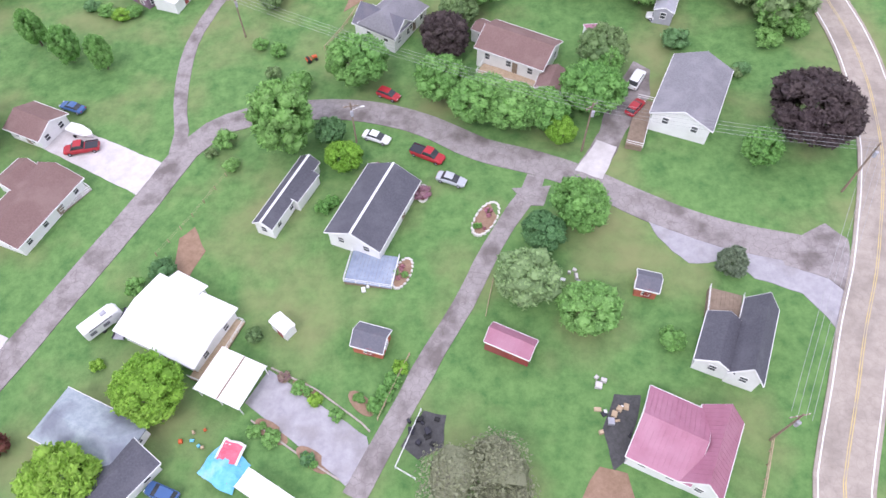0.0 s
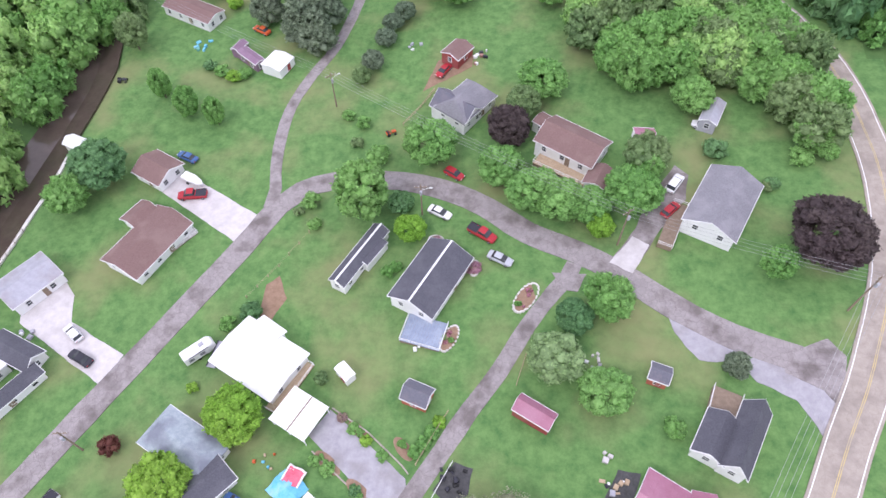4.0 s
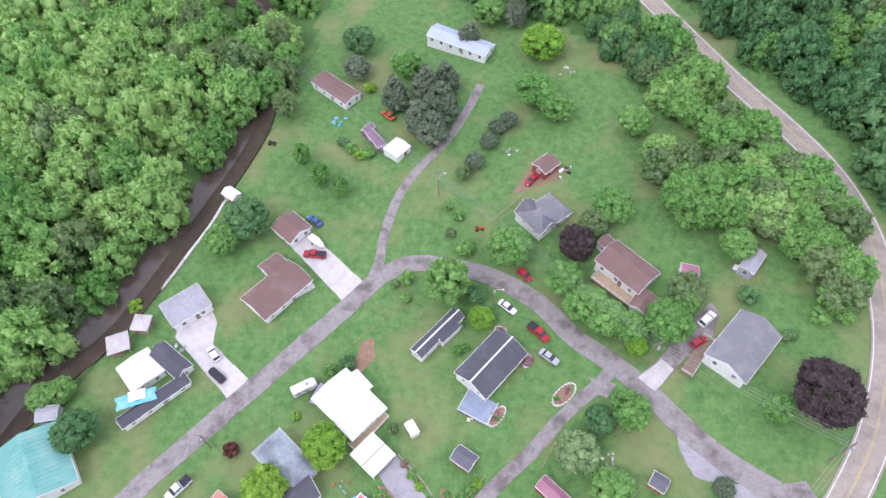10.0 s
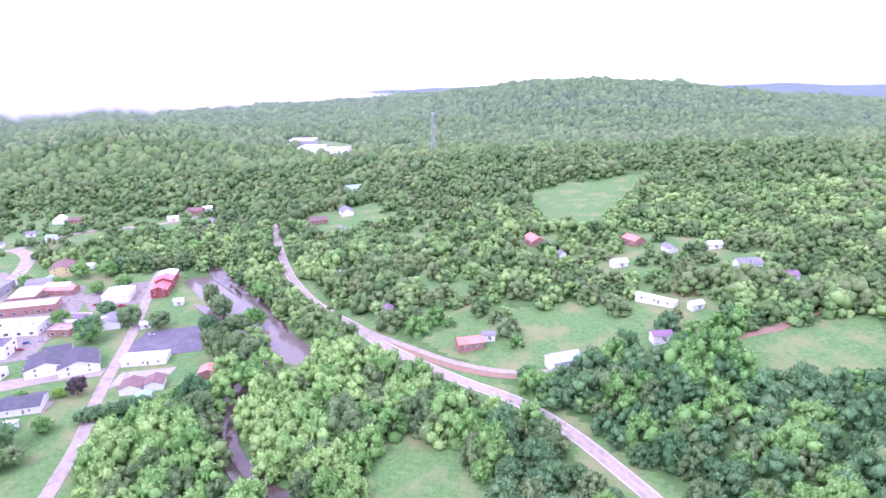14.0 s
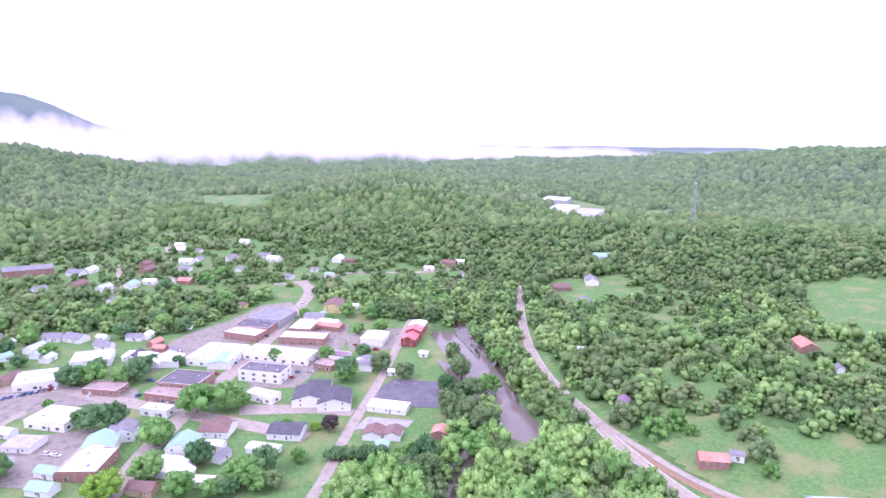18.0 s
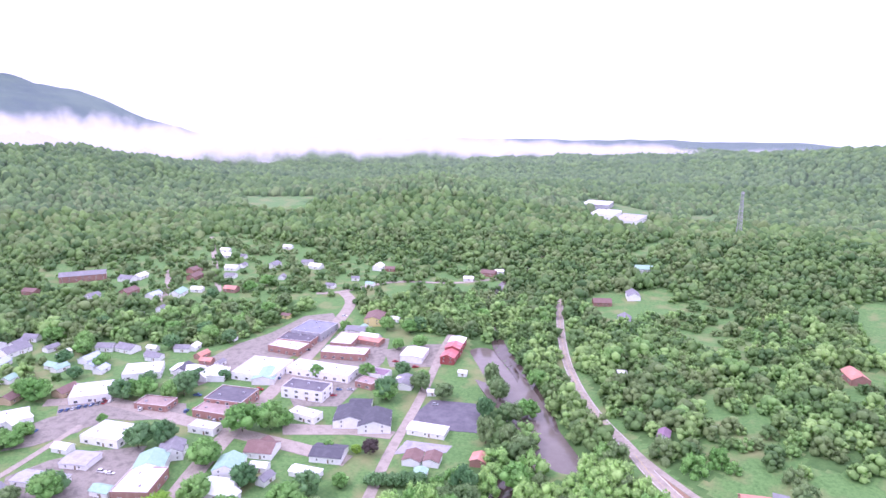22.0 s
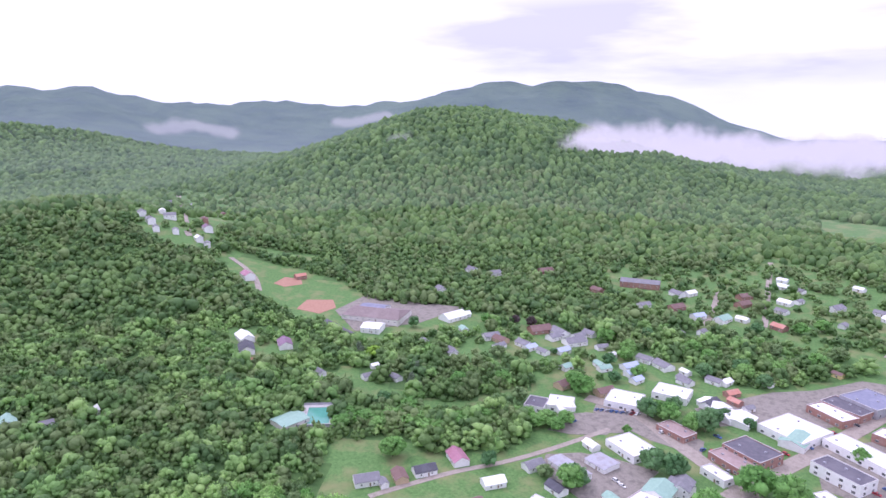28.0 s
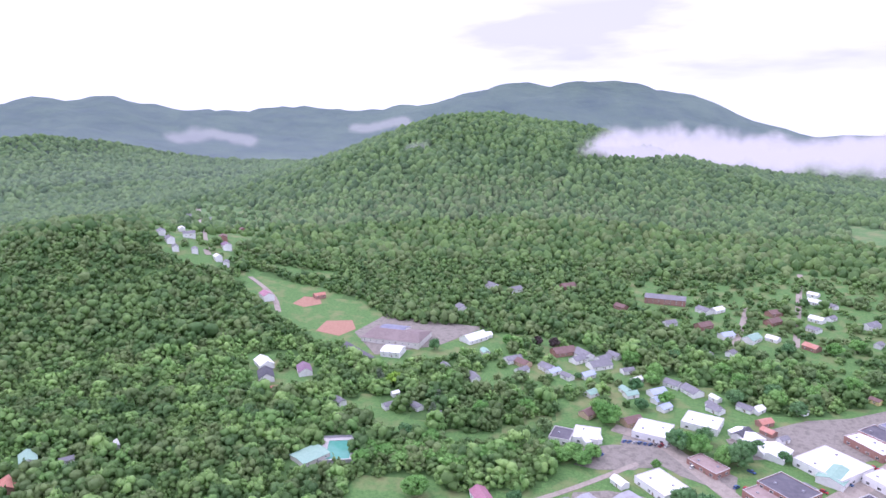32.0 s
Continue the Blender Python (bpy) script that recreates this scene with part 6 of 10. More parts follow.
tree(-59.3, 129.3, 12, 8, "conifer", "needle", "tall grey-green pine with drooping boughs", "tree")
tree(-44.9, 120.0, 11, 9, "conifer", "needle", "tall grey-green pine with drooping boughs", "tree")
tree(-47.4, 139.5, 12, 8, "conifer", "needle", "tall grey-green pine with drooping boughs", "tree")
tree(-103.4, 143.7, 12, 8, "round", "leaf_pale", "pale tree on the creek bank", "tree")
tree(-96.0, 134.4, 11, 8, "round", "leaf", "leafy tree on the creek bank", "tree")
tree(-96.4, 123.9, 11, 8, "round", "leaf", "leafy tree on the creek bank", "tree")
tree(-88.5, 117.1, 10, 7, "round", "leaf_pale", "leafy tree on the creek bank", "tree")
tree(-102.0, 131.2, 11, 8, "round", "leaf", "leafy tree on the creek bank", "tree")
tree(-28.4, 127.4, 4, 5, "round", "needle", "low grey-green bush on a meadow", "tree")
tree(-29.2, 121.9, 4, 5, "round", "needle", "low grey-green bush on a meadow", "tree")
tree(-30.8, 113.7, 5, 5, "round", "needle", "low grey-green bush on a meadow", "tree")
tree(-26.0, 130.3, 5, 5, "round", "needle", "low grey-green bush on a meadow", "tree")
tree(-24.2, 160.4, 9, 13, "round", "leaf_lime", "broad pale green tree over a shed", "tree")
tree(-20.9, 140.7, 9, 12, "round", "leaf", "broad green tree on a meadow", "tree")
tree(-14.1, 135.9, 8, 9, "round", "leaf", "green tree on a meadow", "tree")
tree(7.2, 134.9, 8, 9, "round", "leaf", "green tree on a meadow", "tree")
tree(14.3, 127.6, 7, 7.5, "round", "leaf_pale", "pale grey-green tree on a meadow", "tree")
tree(6.8, 106.2, 8, 9.5, "round", "leaf", "green tree behind a cottage", "tree")
tree(3.3, 100.5, 7, 7, "round", "leaf_pale", "pale green tree behind a cottage", "tree")
tree(1.2, 92.6, 7, 7, "round", "leaf_purple", "dark purple tree between two houses", "tree")
tree(35.9, 102.4, 8, 8, "round", "leaf", "green tree beside an outbuilding", "tree")
tree(24.6, 78.0, 8, 9, "round", "leaf", "green tree beside a driveway", "tree")
tree(26.9, 84.6, 7, 6, "round", "leaf", "green tree beside a driveway", "tree")
tree(-87.8, 17.6, 8, 9, "round", "leaf_dark", "dark green tree beside a barn", "tree")
tree(-55.6, 24.9, 3, 3.5, "shrub", "leaf_red", "small red-leaved shrub on a lawn", "tree")
tree(-40.5, 49.8, 3, 4, "shrub", "leaf_dark", "green shrub beside a garden plot", "tree")
tree(-43.7, 47.4, 2.5, 3, "shrub", "leaf", "green shrub beside a camper", "tree")
tree(-35.6, 74.8, 3, 4, "shrub", "leaf", "green shrub beside the street", "tree")
tree(-18.2, 60.1, 2.2, 2.5, "shrub", "leaf", "green shrub beside a house", "tree")
tree(-25.4, 39.2, 2, 2.5, "shrub", "leaf_pale", "shrub in a bed beside a house", "tree")
tree(39.8, 91.3, 3, 5, "shrub", "leaf_dark", "dark shrub behind a house", "tree")
tree(59.6, 90.8, 4, 4, "round", "leaf", "small tree on a lawn", "tree")
tree(-97.2, 24.5, 6, 6, "round", "leaf", "leafy bush on the creek bank", "tree")
tree(-95.9, 49.1, 3, 4, "shrub", "leaf_lime", "leafy bush on the creek bank", "tree")
tree(-101.0, 22.1, 6, 7, "round", "leaf", "leafy bush on the creek bank", "tree")
tree(-44.1, 171.7, 9, 10, "round", "leaf", "green tree beside a mobile home", "tree")
tree(-47.0, 160.3, 9, 7, "conifer", "needle", "pine beside a mobile home", "tree")
tree(-35.6, 172.2, 13, 7, "conifer", "needle", "tall pine on a meadow", "tree")
tree(-3.1, 166.7, 9.1, 10.1, "belt", "leaf_pale", "green tree of the belt beside the highway", "tree", group="trees along the highway")
tree(-3.1, 165.9, 9.7, 9.9, "belt", "leaf", "green tree of the belt beside the highway", "tree", group="trees along the highway")
tree(5.2, 160.0, 7.5, 9.8, "belt", "leaf_pale", "green tree of the belt beside the highway", "tree", group="trees along the highway")
tree(7.7, 153.9, 9.4, 8.1, "belt", "leaf_pale", "green tree of the belt beside the highway", "tree", group="trees along the highway")
tree(14.0, 153.5, 7.2, 9.8, "belt", "leaf", "green tree of the belt beside the highway", "tree", group="trees along the highway")
tree(17.9, 143.6, 9.6, 10.5, "belt", "leaf", "green tree of the belt beside the highway", "tree", group="trees along the highway")
tree(16.2, 144.6, 8.6, 9.9, "belt", "leaf", "green tree of the belt beside the highway", "tree", group="trees along the highway")
tree(20.8, 141.5, 7.7, 8.4, "belt", "leaf", "green tree of the belt beside the highway", "tree", group="trees along the highway")
tree(25.4, 139.2, 7.8, 9.7, "belt", "leaf", "green tree of the belt beside the highway", "tree", group="trees along the highway")
tree(29.8, 140.8, 9.4, 8.4, "belt", "leaf_pale", "green tree of the belt beside the highway", "tree", group="trees along the highway")
tree(34.6, 139.0, 9.5, 9.3, "belt", "leaf", "green tree of the belt beside the highway", "tree", group="trees along the highway")
tree(37.9, 138.6, 9.5, 10.2, "belt", "leaf", "green tree of the belt beside the highway", "tree", group="trees along the highway")
tree(38.4, 137.1, 7.7, 10.2, "belt", "leaf_pale", "green tree of the belt beside the highway", "tree", group="trees along the highway")
tree(-5.2, 179.9, 9.8, 8.5, "belt", "leaf", "green tree of the belt beside the highway", "tree", group="trees along the highway")
tree(1.7, 173.2, 7.1, 8.3, "belt", "leaf", "green tree of the belt beside the highway", "tree", group="trees along the highway")
tree(9.4, 171.5, 9.5, 10.4, "belt", "leaf", "green tree of the belt beside the highway", "tree", group="trees along the highway")
tree(13.3, 166.2, 7.4, 9.1, "belt", "leaf", "green tree of the belt beside the highway", "tree", group="trees along the highway")
tree(13.6, 160.1, 8.0, 10.7, "belt", "leaf_pale", "green tree of the belt beside the highway", "tree", group="trees along the highway")
tree(18.9, 157.6, 8.3, 10.7, "belt", "leaf", "green tree of the belt beside the highway", "tree", group="trees along the highway")
tree(22.3, 113.5, 9.5, 11.2, "belt", "leaf", "green tree of the belt beside the highway", "tree", group="trees along the highway")
tree(23.0, 118.6, 8.4, 11.3, "belt", "leaf", "green tree of the belt beside the highway", "tree", group="trees along the highway")
tree(30.5, 121.1, 8.3, 9.6, "belt", "leaf", "green tree of the belt beside the highway", "tree", group="trees along the highway")
tree(34.1, 119.1, 10.9, 9.1, "belt", "leaf", "green tree of the belt beside the highway", "tree", group="trees along the highway")
tree(38.0, 120.4, 8.1, 11.7, "belt", "leaf", "green tree of the belt beside the highway", "tree", group="trees along the highway")
tree(39.2, 119.9, 10.2, 9.0, "belt", "leaf", "green tree of the belt beside the highway", "tree", group="trees along the highway")
tree(45.8, 126.2, 9.2, 11.4, "belt", "leaf_pale", "green tree of the belt beside the highway", "tree", group="trees along the highway")
tree(48.0, 126.2, 8.5, 10.2, "belt", "leaf", "green tree of the belt beside the highway", "tree", group="trees along the highway")
tree(50.1, 125.6, 10.3, 9.8, "belt", "leaf", "green tree of the belt beside the highway", "tree", group="trees along the highway")
tree(51.7, 122.4, 10.1, 10.0, "belt", "leaf", "green tree of the belt beside the highway", "tree", group="trees along the highway")
tree(53.5, 119.4, 8.8, 10.3, "belt", "leaf", "green tree of the belt beside the highway", "tree", group="trees along the highway")
tree(57.3, 117.3, 8.3, 9.3, "belt", "leaf", "green tree of the belt beside the highway", "tree", group="trees along the highway")
tree(25.2, 107.6, 10.9, 8.0, "belt", "leaf", "green tree of the belt beside the highway", "tree", group="trees along the highway")
tree(28.7, 110.0, 8.9, 8.4, "belt", "leaf", "green tree of the belt beside the highway", "tree", group="trees along the highway")
tree(33.1, 109.8, 10.4, 8.3, "belt", "leaf", "green tree of the belt beside the highway", "tree", group="trees along the highway")
tree(41.4, 110.4, 10.5, 9.0, "belt", "leaf_pale", "green tree of the belt beside the highway", "tree", group="trees along the highway")
tree(42.9, 113.8, 9.1, 10.8, "belt", "leaf_pale", "green tree of the belt beside the highway", "tree", group="trees along the highway")
tree(46.8, 111.1, 8.2, 10.6, "belt", "leaf_pale", "green tree of the belt beside the highway", "tree", group="trees along the highway")
tree(49.6, 107.2, 8.8, 10.6, "belt", "leaf", "green tree of the belt beside the highway", "tree", group="trees along the highway")
tree(51.9, 105.7, 10.8, 9.1, "belt", "leaf", "green tree of the belt beside the highway", "tree", group="trees along the highway")
tree(54.0, 107.0, 9.6, 8.6, "belt", "leaf", "green tree of the belt beside the highway", "tree", group="trees along the highway")
tree(58.4, 100.7, 10.2, 10.9, "belt", "leaf", "green tree of the belt beside the highway", "tree", group="trees along the highway")
tree(59.7, 100.1, 8.3, 9.7, "belt", "leaf", "green tree of the belt beside the highway", "tree", group="trees along the highway")
tree(48.8, 107.4, 5.7, 6.2, "belt", "leaf", "green tree beside the highway", "tree", group="trees along the highway")
tree(51.4, 105.6, 7.5, 6.8, "belt", "leaf", "green tree beside the highway", "tree", group="trees along the highway")
tree(56.5, 102.3, 5.2, 6.3, "belt", "leaf", "green tree beside the highway", "tree", group="trees along the highway")
tree(56.9, 94.5, 7.6, 7.2, "belt", "leaf", "green tree beside the highway", "tree", group="trees along the highway")
tree(59.9, 95.0, 5.5, 6.7, "belt", "leaf", "green tree beside the highway", "tree", group="trees along the highway")
# the broad belt of trees that hides the bend of the highway
BELT = ((10.7, 127.0), (36.0, 138.0), (60.0, 118.0), (63.0, 99.6), (57.5, 92.3), (52.0, 104.3), (40.5, 110.9), (21.1, 112.2))
belt_rng, belt_spots = random.Random(23), []
while len(belt_spots) < 18:
    bx, by = belt_rng.uniform(10, 64), belt_rng.uniform(92, 138)
    hit = False
    for q in range(len(BELT)):
        (ax, ay), (cx, cy) = BELT[q], BELT[(q + 1) % len(BELT)]
        if (ay > by) != (cy > by) and bx < (cx - ax) * (by - ay) / (cy - ay) + ax:
            hit = not hit
    if hit and all(math.hypot(bx - px, by - py) > 5.0 for px, py in belt_spots):
        belt_spots.append((bx, by))
for bx, by in belt_spots:
    tree(bx, by, belt_rng.uniform(8, 11.5), belt_rng.uniform(8.5, 11.5), "belt", belt_rng.choice(("leaf", "leaf_pale", "leaf_wood")), "pale green tree of the belt beside the highway", "tree", group="trees along the highway")
# loose yard things
heap("yard_clutter", 20.8, 26.4, (("table", -2.0, 1.5, 0.52, 0.89, 0.24, "light_wood"), ("table", -0.6, -0.1, 0.89, 0.78, 0.52, "grey_metal"), ("pot", -1.1, 1.2, 0.37, 0.42, 0.26, "white_paint"), ("bucket", 0.1, -0.0, 0.74, 0.31, 0.25, "light_wood"), ("box", 1.5, 1.7, 0.87, 0.64, 0.25, "light_wood"), ("bucket", -0.1, 0.8, 0.81, 0.67, 0.48, "light_wood"), ("table", 0.8, 1.4, 0.86, 0.3, 0.56, "white_paint"), ("bucket", -1.3, 0.9, 0.65, 0.65, 0.23, "car_black"), ("chair", 0.2, 1.2, 0.59, 0.32, 0.24, "car_black"), ("chair", 0.6, 1.4, 0.64, 0.68, 0.61, "light_wood"), ("table", 1.4, -1.8, 0.52, 0.32, 0.47, "car_black"), ("bucket", -2.0, -1.4, 0.52, 0.45, 0.6, "light_wood"),), "dark and white yard furniture standing on a stone yard", "yard clutter", 2)
heap("yard_clutter", -2.6, 25.7, (("tyre", 0.5, -0.0, 0.65, 0.86, 0.67, "car_black"), ("tyre", -0.6, -1.4, 0.53, 0.61, 0.68, "car_black"), ("crate", -1.8, 1.3, 0.37, 0.59, 0.62, "car_black"), ("pipe_stack", -0.2, 1.1, 0.31, 0.64, 0.41, "car_black"), ("pipe_stack", 1.1, -1.6, 0.41, 0.57, 0.55, "rubber"), ("tyre", -0.5, 1.5, 0.87, 0.54, 0.65, "rubber"), ("pipe_stack", -1.5, 0.1, 0.7, 0.84, 0.68, "car_black"), ("tyre", 1.7, 1.5, 0.46, 0.66, 0.37, "rubber"), ("tyre", 0.5, -0.6, 0.81, 0.68, 0.3, "rubber"),), "scrap metal and tyres on a gravel plot", "yard clutter", 3)
heap("yard_clutter", -31.4, 25.7, (("box", 0.1, 0.6, 0.28, 0.43, 0.55, "light_wood"), ("box", -1.3, -0.5, 0.45, 0.48, 0.58, "car_orange"), ("toy", 1.1, -1.1, 0.38, 0.31, 0.57, "blue_tarp"), ("toy", 1.6, -1.3, 0.37, 0.34, 0.53, "light_wood"), ("toy", 0.1, -0.4, 0.47, 0.34, 0.41, "blue_tarp"), ("box", 1.5, 0.9, 0.35, 0.26, 0.5, "car_orange"),), "scattered toys and buckets on a lawn", "yard clutter", 4)
heap("yard_clutter", 17.6, 46.4, (("basin", 0.7, 1.4, 0.43, 0.56, 0.41, "concrete"), ("box", 0.7, 0.7, 0.35, 0.36, 0.34, "grey_metal"), ("chair", -1.1, -0.1, 0.49, 0.72, 0.41, "white_paint"), ("box", -0.1, 1.0, 0.34, 0.39, 0.52, "concrete"), ("box", -0.1, -1.1, 0.41, 0.64, 0.48, "grey_metal"), ("basin", 1.0, -0.6, 0.68, 0.54, 0.44, "grey_metal"), ("chair", 0.8, 0.3, 0.4, 0.84, 0.57, "concrete"),), "pale odds and ends under a tree", "yard clutter", 5)
heap("yard_clutter", 19.8, 31.5, (("box", 0.2, 0.0, 0.48, 0.72, 0.69, "concrete"), ("box", -0.5, -0.6, 0.87, 0.86, 0.57, "concrete"), ("box", -0.6, 0.5, 0.5, 0.48, 0.4, "concrete"),), "white boxes on a lawn", "yard clutter", 6)
heap("yard_clutter", -7.0, 118.4, (("tyre", 0.9, -0.9, 0.74, 0.65, 0.59, "car_black"), ("tyre", -0.0, 0.2, 0.89, 0.76, 0.7, "car_black"), ("box", -1.1, -0.7, 0.56, 0.38, 0.3, "car_black"), ("drum", 1.1, 1.0, 0.31, 0.48, 0.59, "white_paint"), ("box", 1.3, -1.1, 0.39, 0.58, 0.68, "car_black"), ("drum", -0.8, -0.2, 0.84, 0.77, 0.32, "white_paint"),), "pile of machine parts beside a small barn", "yard clutter", 7)
heap("yard_clutter", -22.6, 121.5, (("box", 1.5, 0.4, 0.75, 0.88, 0.36, "grey_metal"), ("box", -0.4, -1.4, 0.32, 0.55, 0.23, "white_paint"), ("box", -1.1, -0.5, 0.68, 0.54, 0.29, "grey_metal"), ("tyre", -0.6, 0.3, 0.79, 0.49, 0.55, "grey_metal"), ("tyre", -0.1, -1.5, 0.53, 0.32, 0.53, "white_paint"),), "few tyres and boxes on a meadow", "yard clutter", 8)
heap("yard_clutter", -72.9, 120.2, (("tarp_bundle", -2.1, -1.1, 1.16, 0.59, 0.48, "blue_tarp"), ("board", -1.4, -1.9, 0.82, 0.88, 0.6, "green_metal"), ("tarp_bundle", 0.7, 1.2, 1.05, 0.54, 0.46, "blue_tarp"), ("board", 0.1, -0.7, 0.59, 0.63, 0.63, "blue_tarp"), ("board", 0.1, -2.0, 0.47, 1.04, 0.56, "blue_tarp"), ("board", -2.1, 0.6, 1.12, 0.82, 0.35, "blue_tarp"),), "teal tarpaulin bundles along a fence", "yard clutter", 9)
heap("yard_clutter", -79.2, 41.4, (("chair", -1.2, 1.3, 0.6, 0.85, 0.44, "grey_metal"), ("drum", 0.8, 1.5, 0.61, 0.62, 0.65, "grey_metal"), ("drum", -0.5, -1.0, 0.72, 0.82, 0.46, "white_paint"), ("box", -0.0, -0.8, 0.8, 0.86, 0.62, "wood"), ("box", 0.9, 0.4, 0.89, 0.75, 0.67, "grey_metal"), ("drum", -1.0, 0.9, 0.53, 0.61, 0.52, "white_paint"),), "yard furniture beside a driveway", "yard clutter", 10)
heap("yard_clutter", -14.5, 154.2, (("barrel", 1.7, 0.4, 0.4, 0.65, 0.54, "concrete"), ("barrel", 0.8, 0.2, 0.31, 0.48, 0.65, "concrete"), ("barrel", -0.3, 1.5, 0.3, 0.42, 0.57, "concrete"), ("barrel", -2.1, -1.0, 0.42, 0.34, 0.21, "white_paint"), ("box", -0.5, 1.8, 0.59, 0.64, 0.49, "white_paint"), ("barrel", -1.4, 2.3, 0.75, 0.51, 0.21, "concrete"), ("box", -1.4, 1.8, 0.8, 0.76, 0.29, "concrete"), ("box", -0.8, 2.2, 0.79, 0.39, 0.32, "concrete"),), "white junk standing under a broad tree", "yard clutter", 11)
heap("yard_clutter", -9.9, 47.3, (("chair", 1.2, 1.0, 0.54, 0.73, 0.29, "white_paint"), ("chair", 0.5, -0.4, 0.66, 0.44, 0.43, "white_paint"), ("chair", 0.2, -0.1, 0.7, 0.46, 0.48, "grey_metal"), ("table", -1.3, -1.3, 0.57, 0.76, 0.41, "white_paint"), ("table", -0.7, -0.6, 0.45, 0.79, 0.49, "white_paint"),), "garden chairs and a table on a deck", "yard clutter", 12)
heap("yard_clutter", -6.8, 116.6, (("drum", -1.4, 0.8, 0.92, 0.68, 0.64, "white_paint"), ("box", -1.1, -1.2, 0.79, 0.79, 0.53, "brick"), ("box", -0.9, -1.4, 0.48, 0.65, 0.67, "white_paint"), ("drum", -1.4, 0.8, 0.89, 0.41, 0.33, "white_paint"), ("box", -0.0, 1.2, 0.85, 0.81, 0.6, "brick"),), "boxes beside a dirt yard", "yard clutter", 13)
heap("yard_clutter", -32.2, 37.7, (("box", 0.4, -0.9, 0.31, 0.42, 0.39, "car_black"), ("box", 0.0, -0.3, 0.47, 0.5, 0.51, "white_paint"), ("box", 1.1, -0.6, 0.66, 0.49, 0.3, "wood"), ("box", 0.2, 0.9, 0.66, 0.52, 0.6, "white_paint"), ("chair", -1.0, -0.2, 0.58, 0.6, 0.54, "wood"),), "porch furniture beside a deck", "yard clutter", 14)
# the town
pad("parking_lot", ((-292.3, 237.0), (-302.4, 265.5), (-276.3, 284.0), (-247.4, 258.9), (-278.3, 235.7)), M["lot"], 0.18, "dark asphalt parking lot", "pavement")
pad("pavement", ((-265.7, 204.7), (-272.5, 220.2), (-250.3, 235.4), (-247.1, 228.1), (-258.6, 217.2)), M["gravel"], 0.18, "pale gravel drive", "pavement")
pad("parking_lot", ((-403.9, 41.6), (-422.4, 55.2), (-430.4, 86.5), (-421.9, 97.1), (-402.4, 80.0), (-399.8, 56.8)), M["yard"], 0.18, "wide pale asphalt lot", "pavement")
pad("parking_lot", ((-434.7, 75.0), (-451.2, 80.0), (-432.5, 110.0), (-401.0, 141.7), (-381.4, 134.3), (-399.1, 106.9)), M["yard"], 0.18, "pale asphalt forecourt", "pavement")
pad("parking_lot", ((-352.6, 34.3), (-372.4, 39.6), (-377.1, 60.6), (-373.8, 79.0), (-361.1, 104.6), (-346.3, 94.1), (-325.8, 77.2), (-319.0, 63.0)), M["yard"], 0.18, "pale asphalt yard between storage sheds", "pavement")
pad("parking_lot", ((-481.6, 213.0), (-487.0, 245.5), (-503.7, 287.7), (-492.4, 310.4), (-464.6, 298.4), (-439.3, 260.6), (-426.2, 223.4), (-428.1, 188.5), (-422.5, 149.9), (-448.8, 147.9), (-475.8, 201.0)), M["yard"], 0.18, "pale asphalt of the town centre", "pavement")
pad("parking_lot", ((-389.5, 203.7), (-409.4, 242.6), (-424.2, 294.1), (-407.9, 310.8), (-374.9, 280.4), (-353.6, 245.0), (-334.6, 214.2), (-353.3, 192.3)), M["yard"], 0.18, "pale asphalt between shops", "pavement")
pad("pavement", ((-324.8, 169.0), (-299.3, 199.2), (-279.9, 213.6), (-284.6, 221.3), (-303.4, 210.1), (-337.3, 175.7)), M["highway"], 0.18, "pale asphalt side street", "pavement")
pad("parking_lot", ((-392.3, 293.4), (-382.5, 319.9), (-366.7, 336.1), (-337.9, 304.5), (-363.7, 277.2)), M["yard"], 0.18, "pale asphalt yard beside a shop", "pavement")
pad("parking_lot", ((-424.1, 45.0), (-433.0, 70.1), (-432.1, 110.9), (-406.0, 93.7), (-404.2, 58.7)), M["yard"], 0.18, "pale asphalt lot", "pavement")
pad("parking_lot", ((-579.0, -162.8), (-594.3, -161.8), (-552.3, -116.6), (-538.7, -113.8), (-551.6, -143.1)), M["lot"], 0.18, "dark asphalt parking lot beside a school", "pavement")
pad("parking_lot", ((-618.6, -160.3), (-676.1, -139.8), (-660.7, -78.7), (-651.8, -31.3), (-598.2, -70.9), (-566.2, -127.0)), M["yard"], 0.18, "pale asphalt round a school", "pavement")
pad("infield", ((-613.3, -198.7), (-642.2, -196.7), (-650.5, -171.2), (-627.0, -161.3), (-605.8, -172.8)), M["red_dirt"], 0.18, "bare red infield of a ball field", "pavement")
pad("infield", ((-677.9, -245.9), (-703.4, -241.7), (-706.2, -224.8), (-688.9, -216.5), (-672.3, -231.4)), M["red_dirt"], 0.18, "bare red infield of a ball field", "pavement")
pad("dirt_patch", ((-12.2, 383.0), (-0.1, 387.1), (2.0, 362.3), (-10.9, 360.8)), M["red_dirt"], 0.18, "bare patch of red earth", "pavement")
pad("dirt_lane", ((16.6, 307.9), (19.0, 313.4), (38.7, 328.9), (52.6, 349.2), (55.9, 356.9), (68.3, 358.3), (67.2, 351.1), (53.9, 339.2), (39.4, 321.8)), M["dirt"], 0.18, "pale dirt lane across a field", "pavement")
ribbon("side_street", ((-848.4, 345.6), (-745.9, 306.1), (-651.9, 269.5), (-598.4, 248.3)), 6.0, M["highway"], 0.3, label="narrow street between houses", step=10)
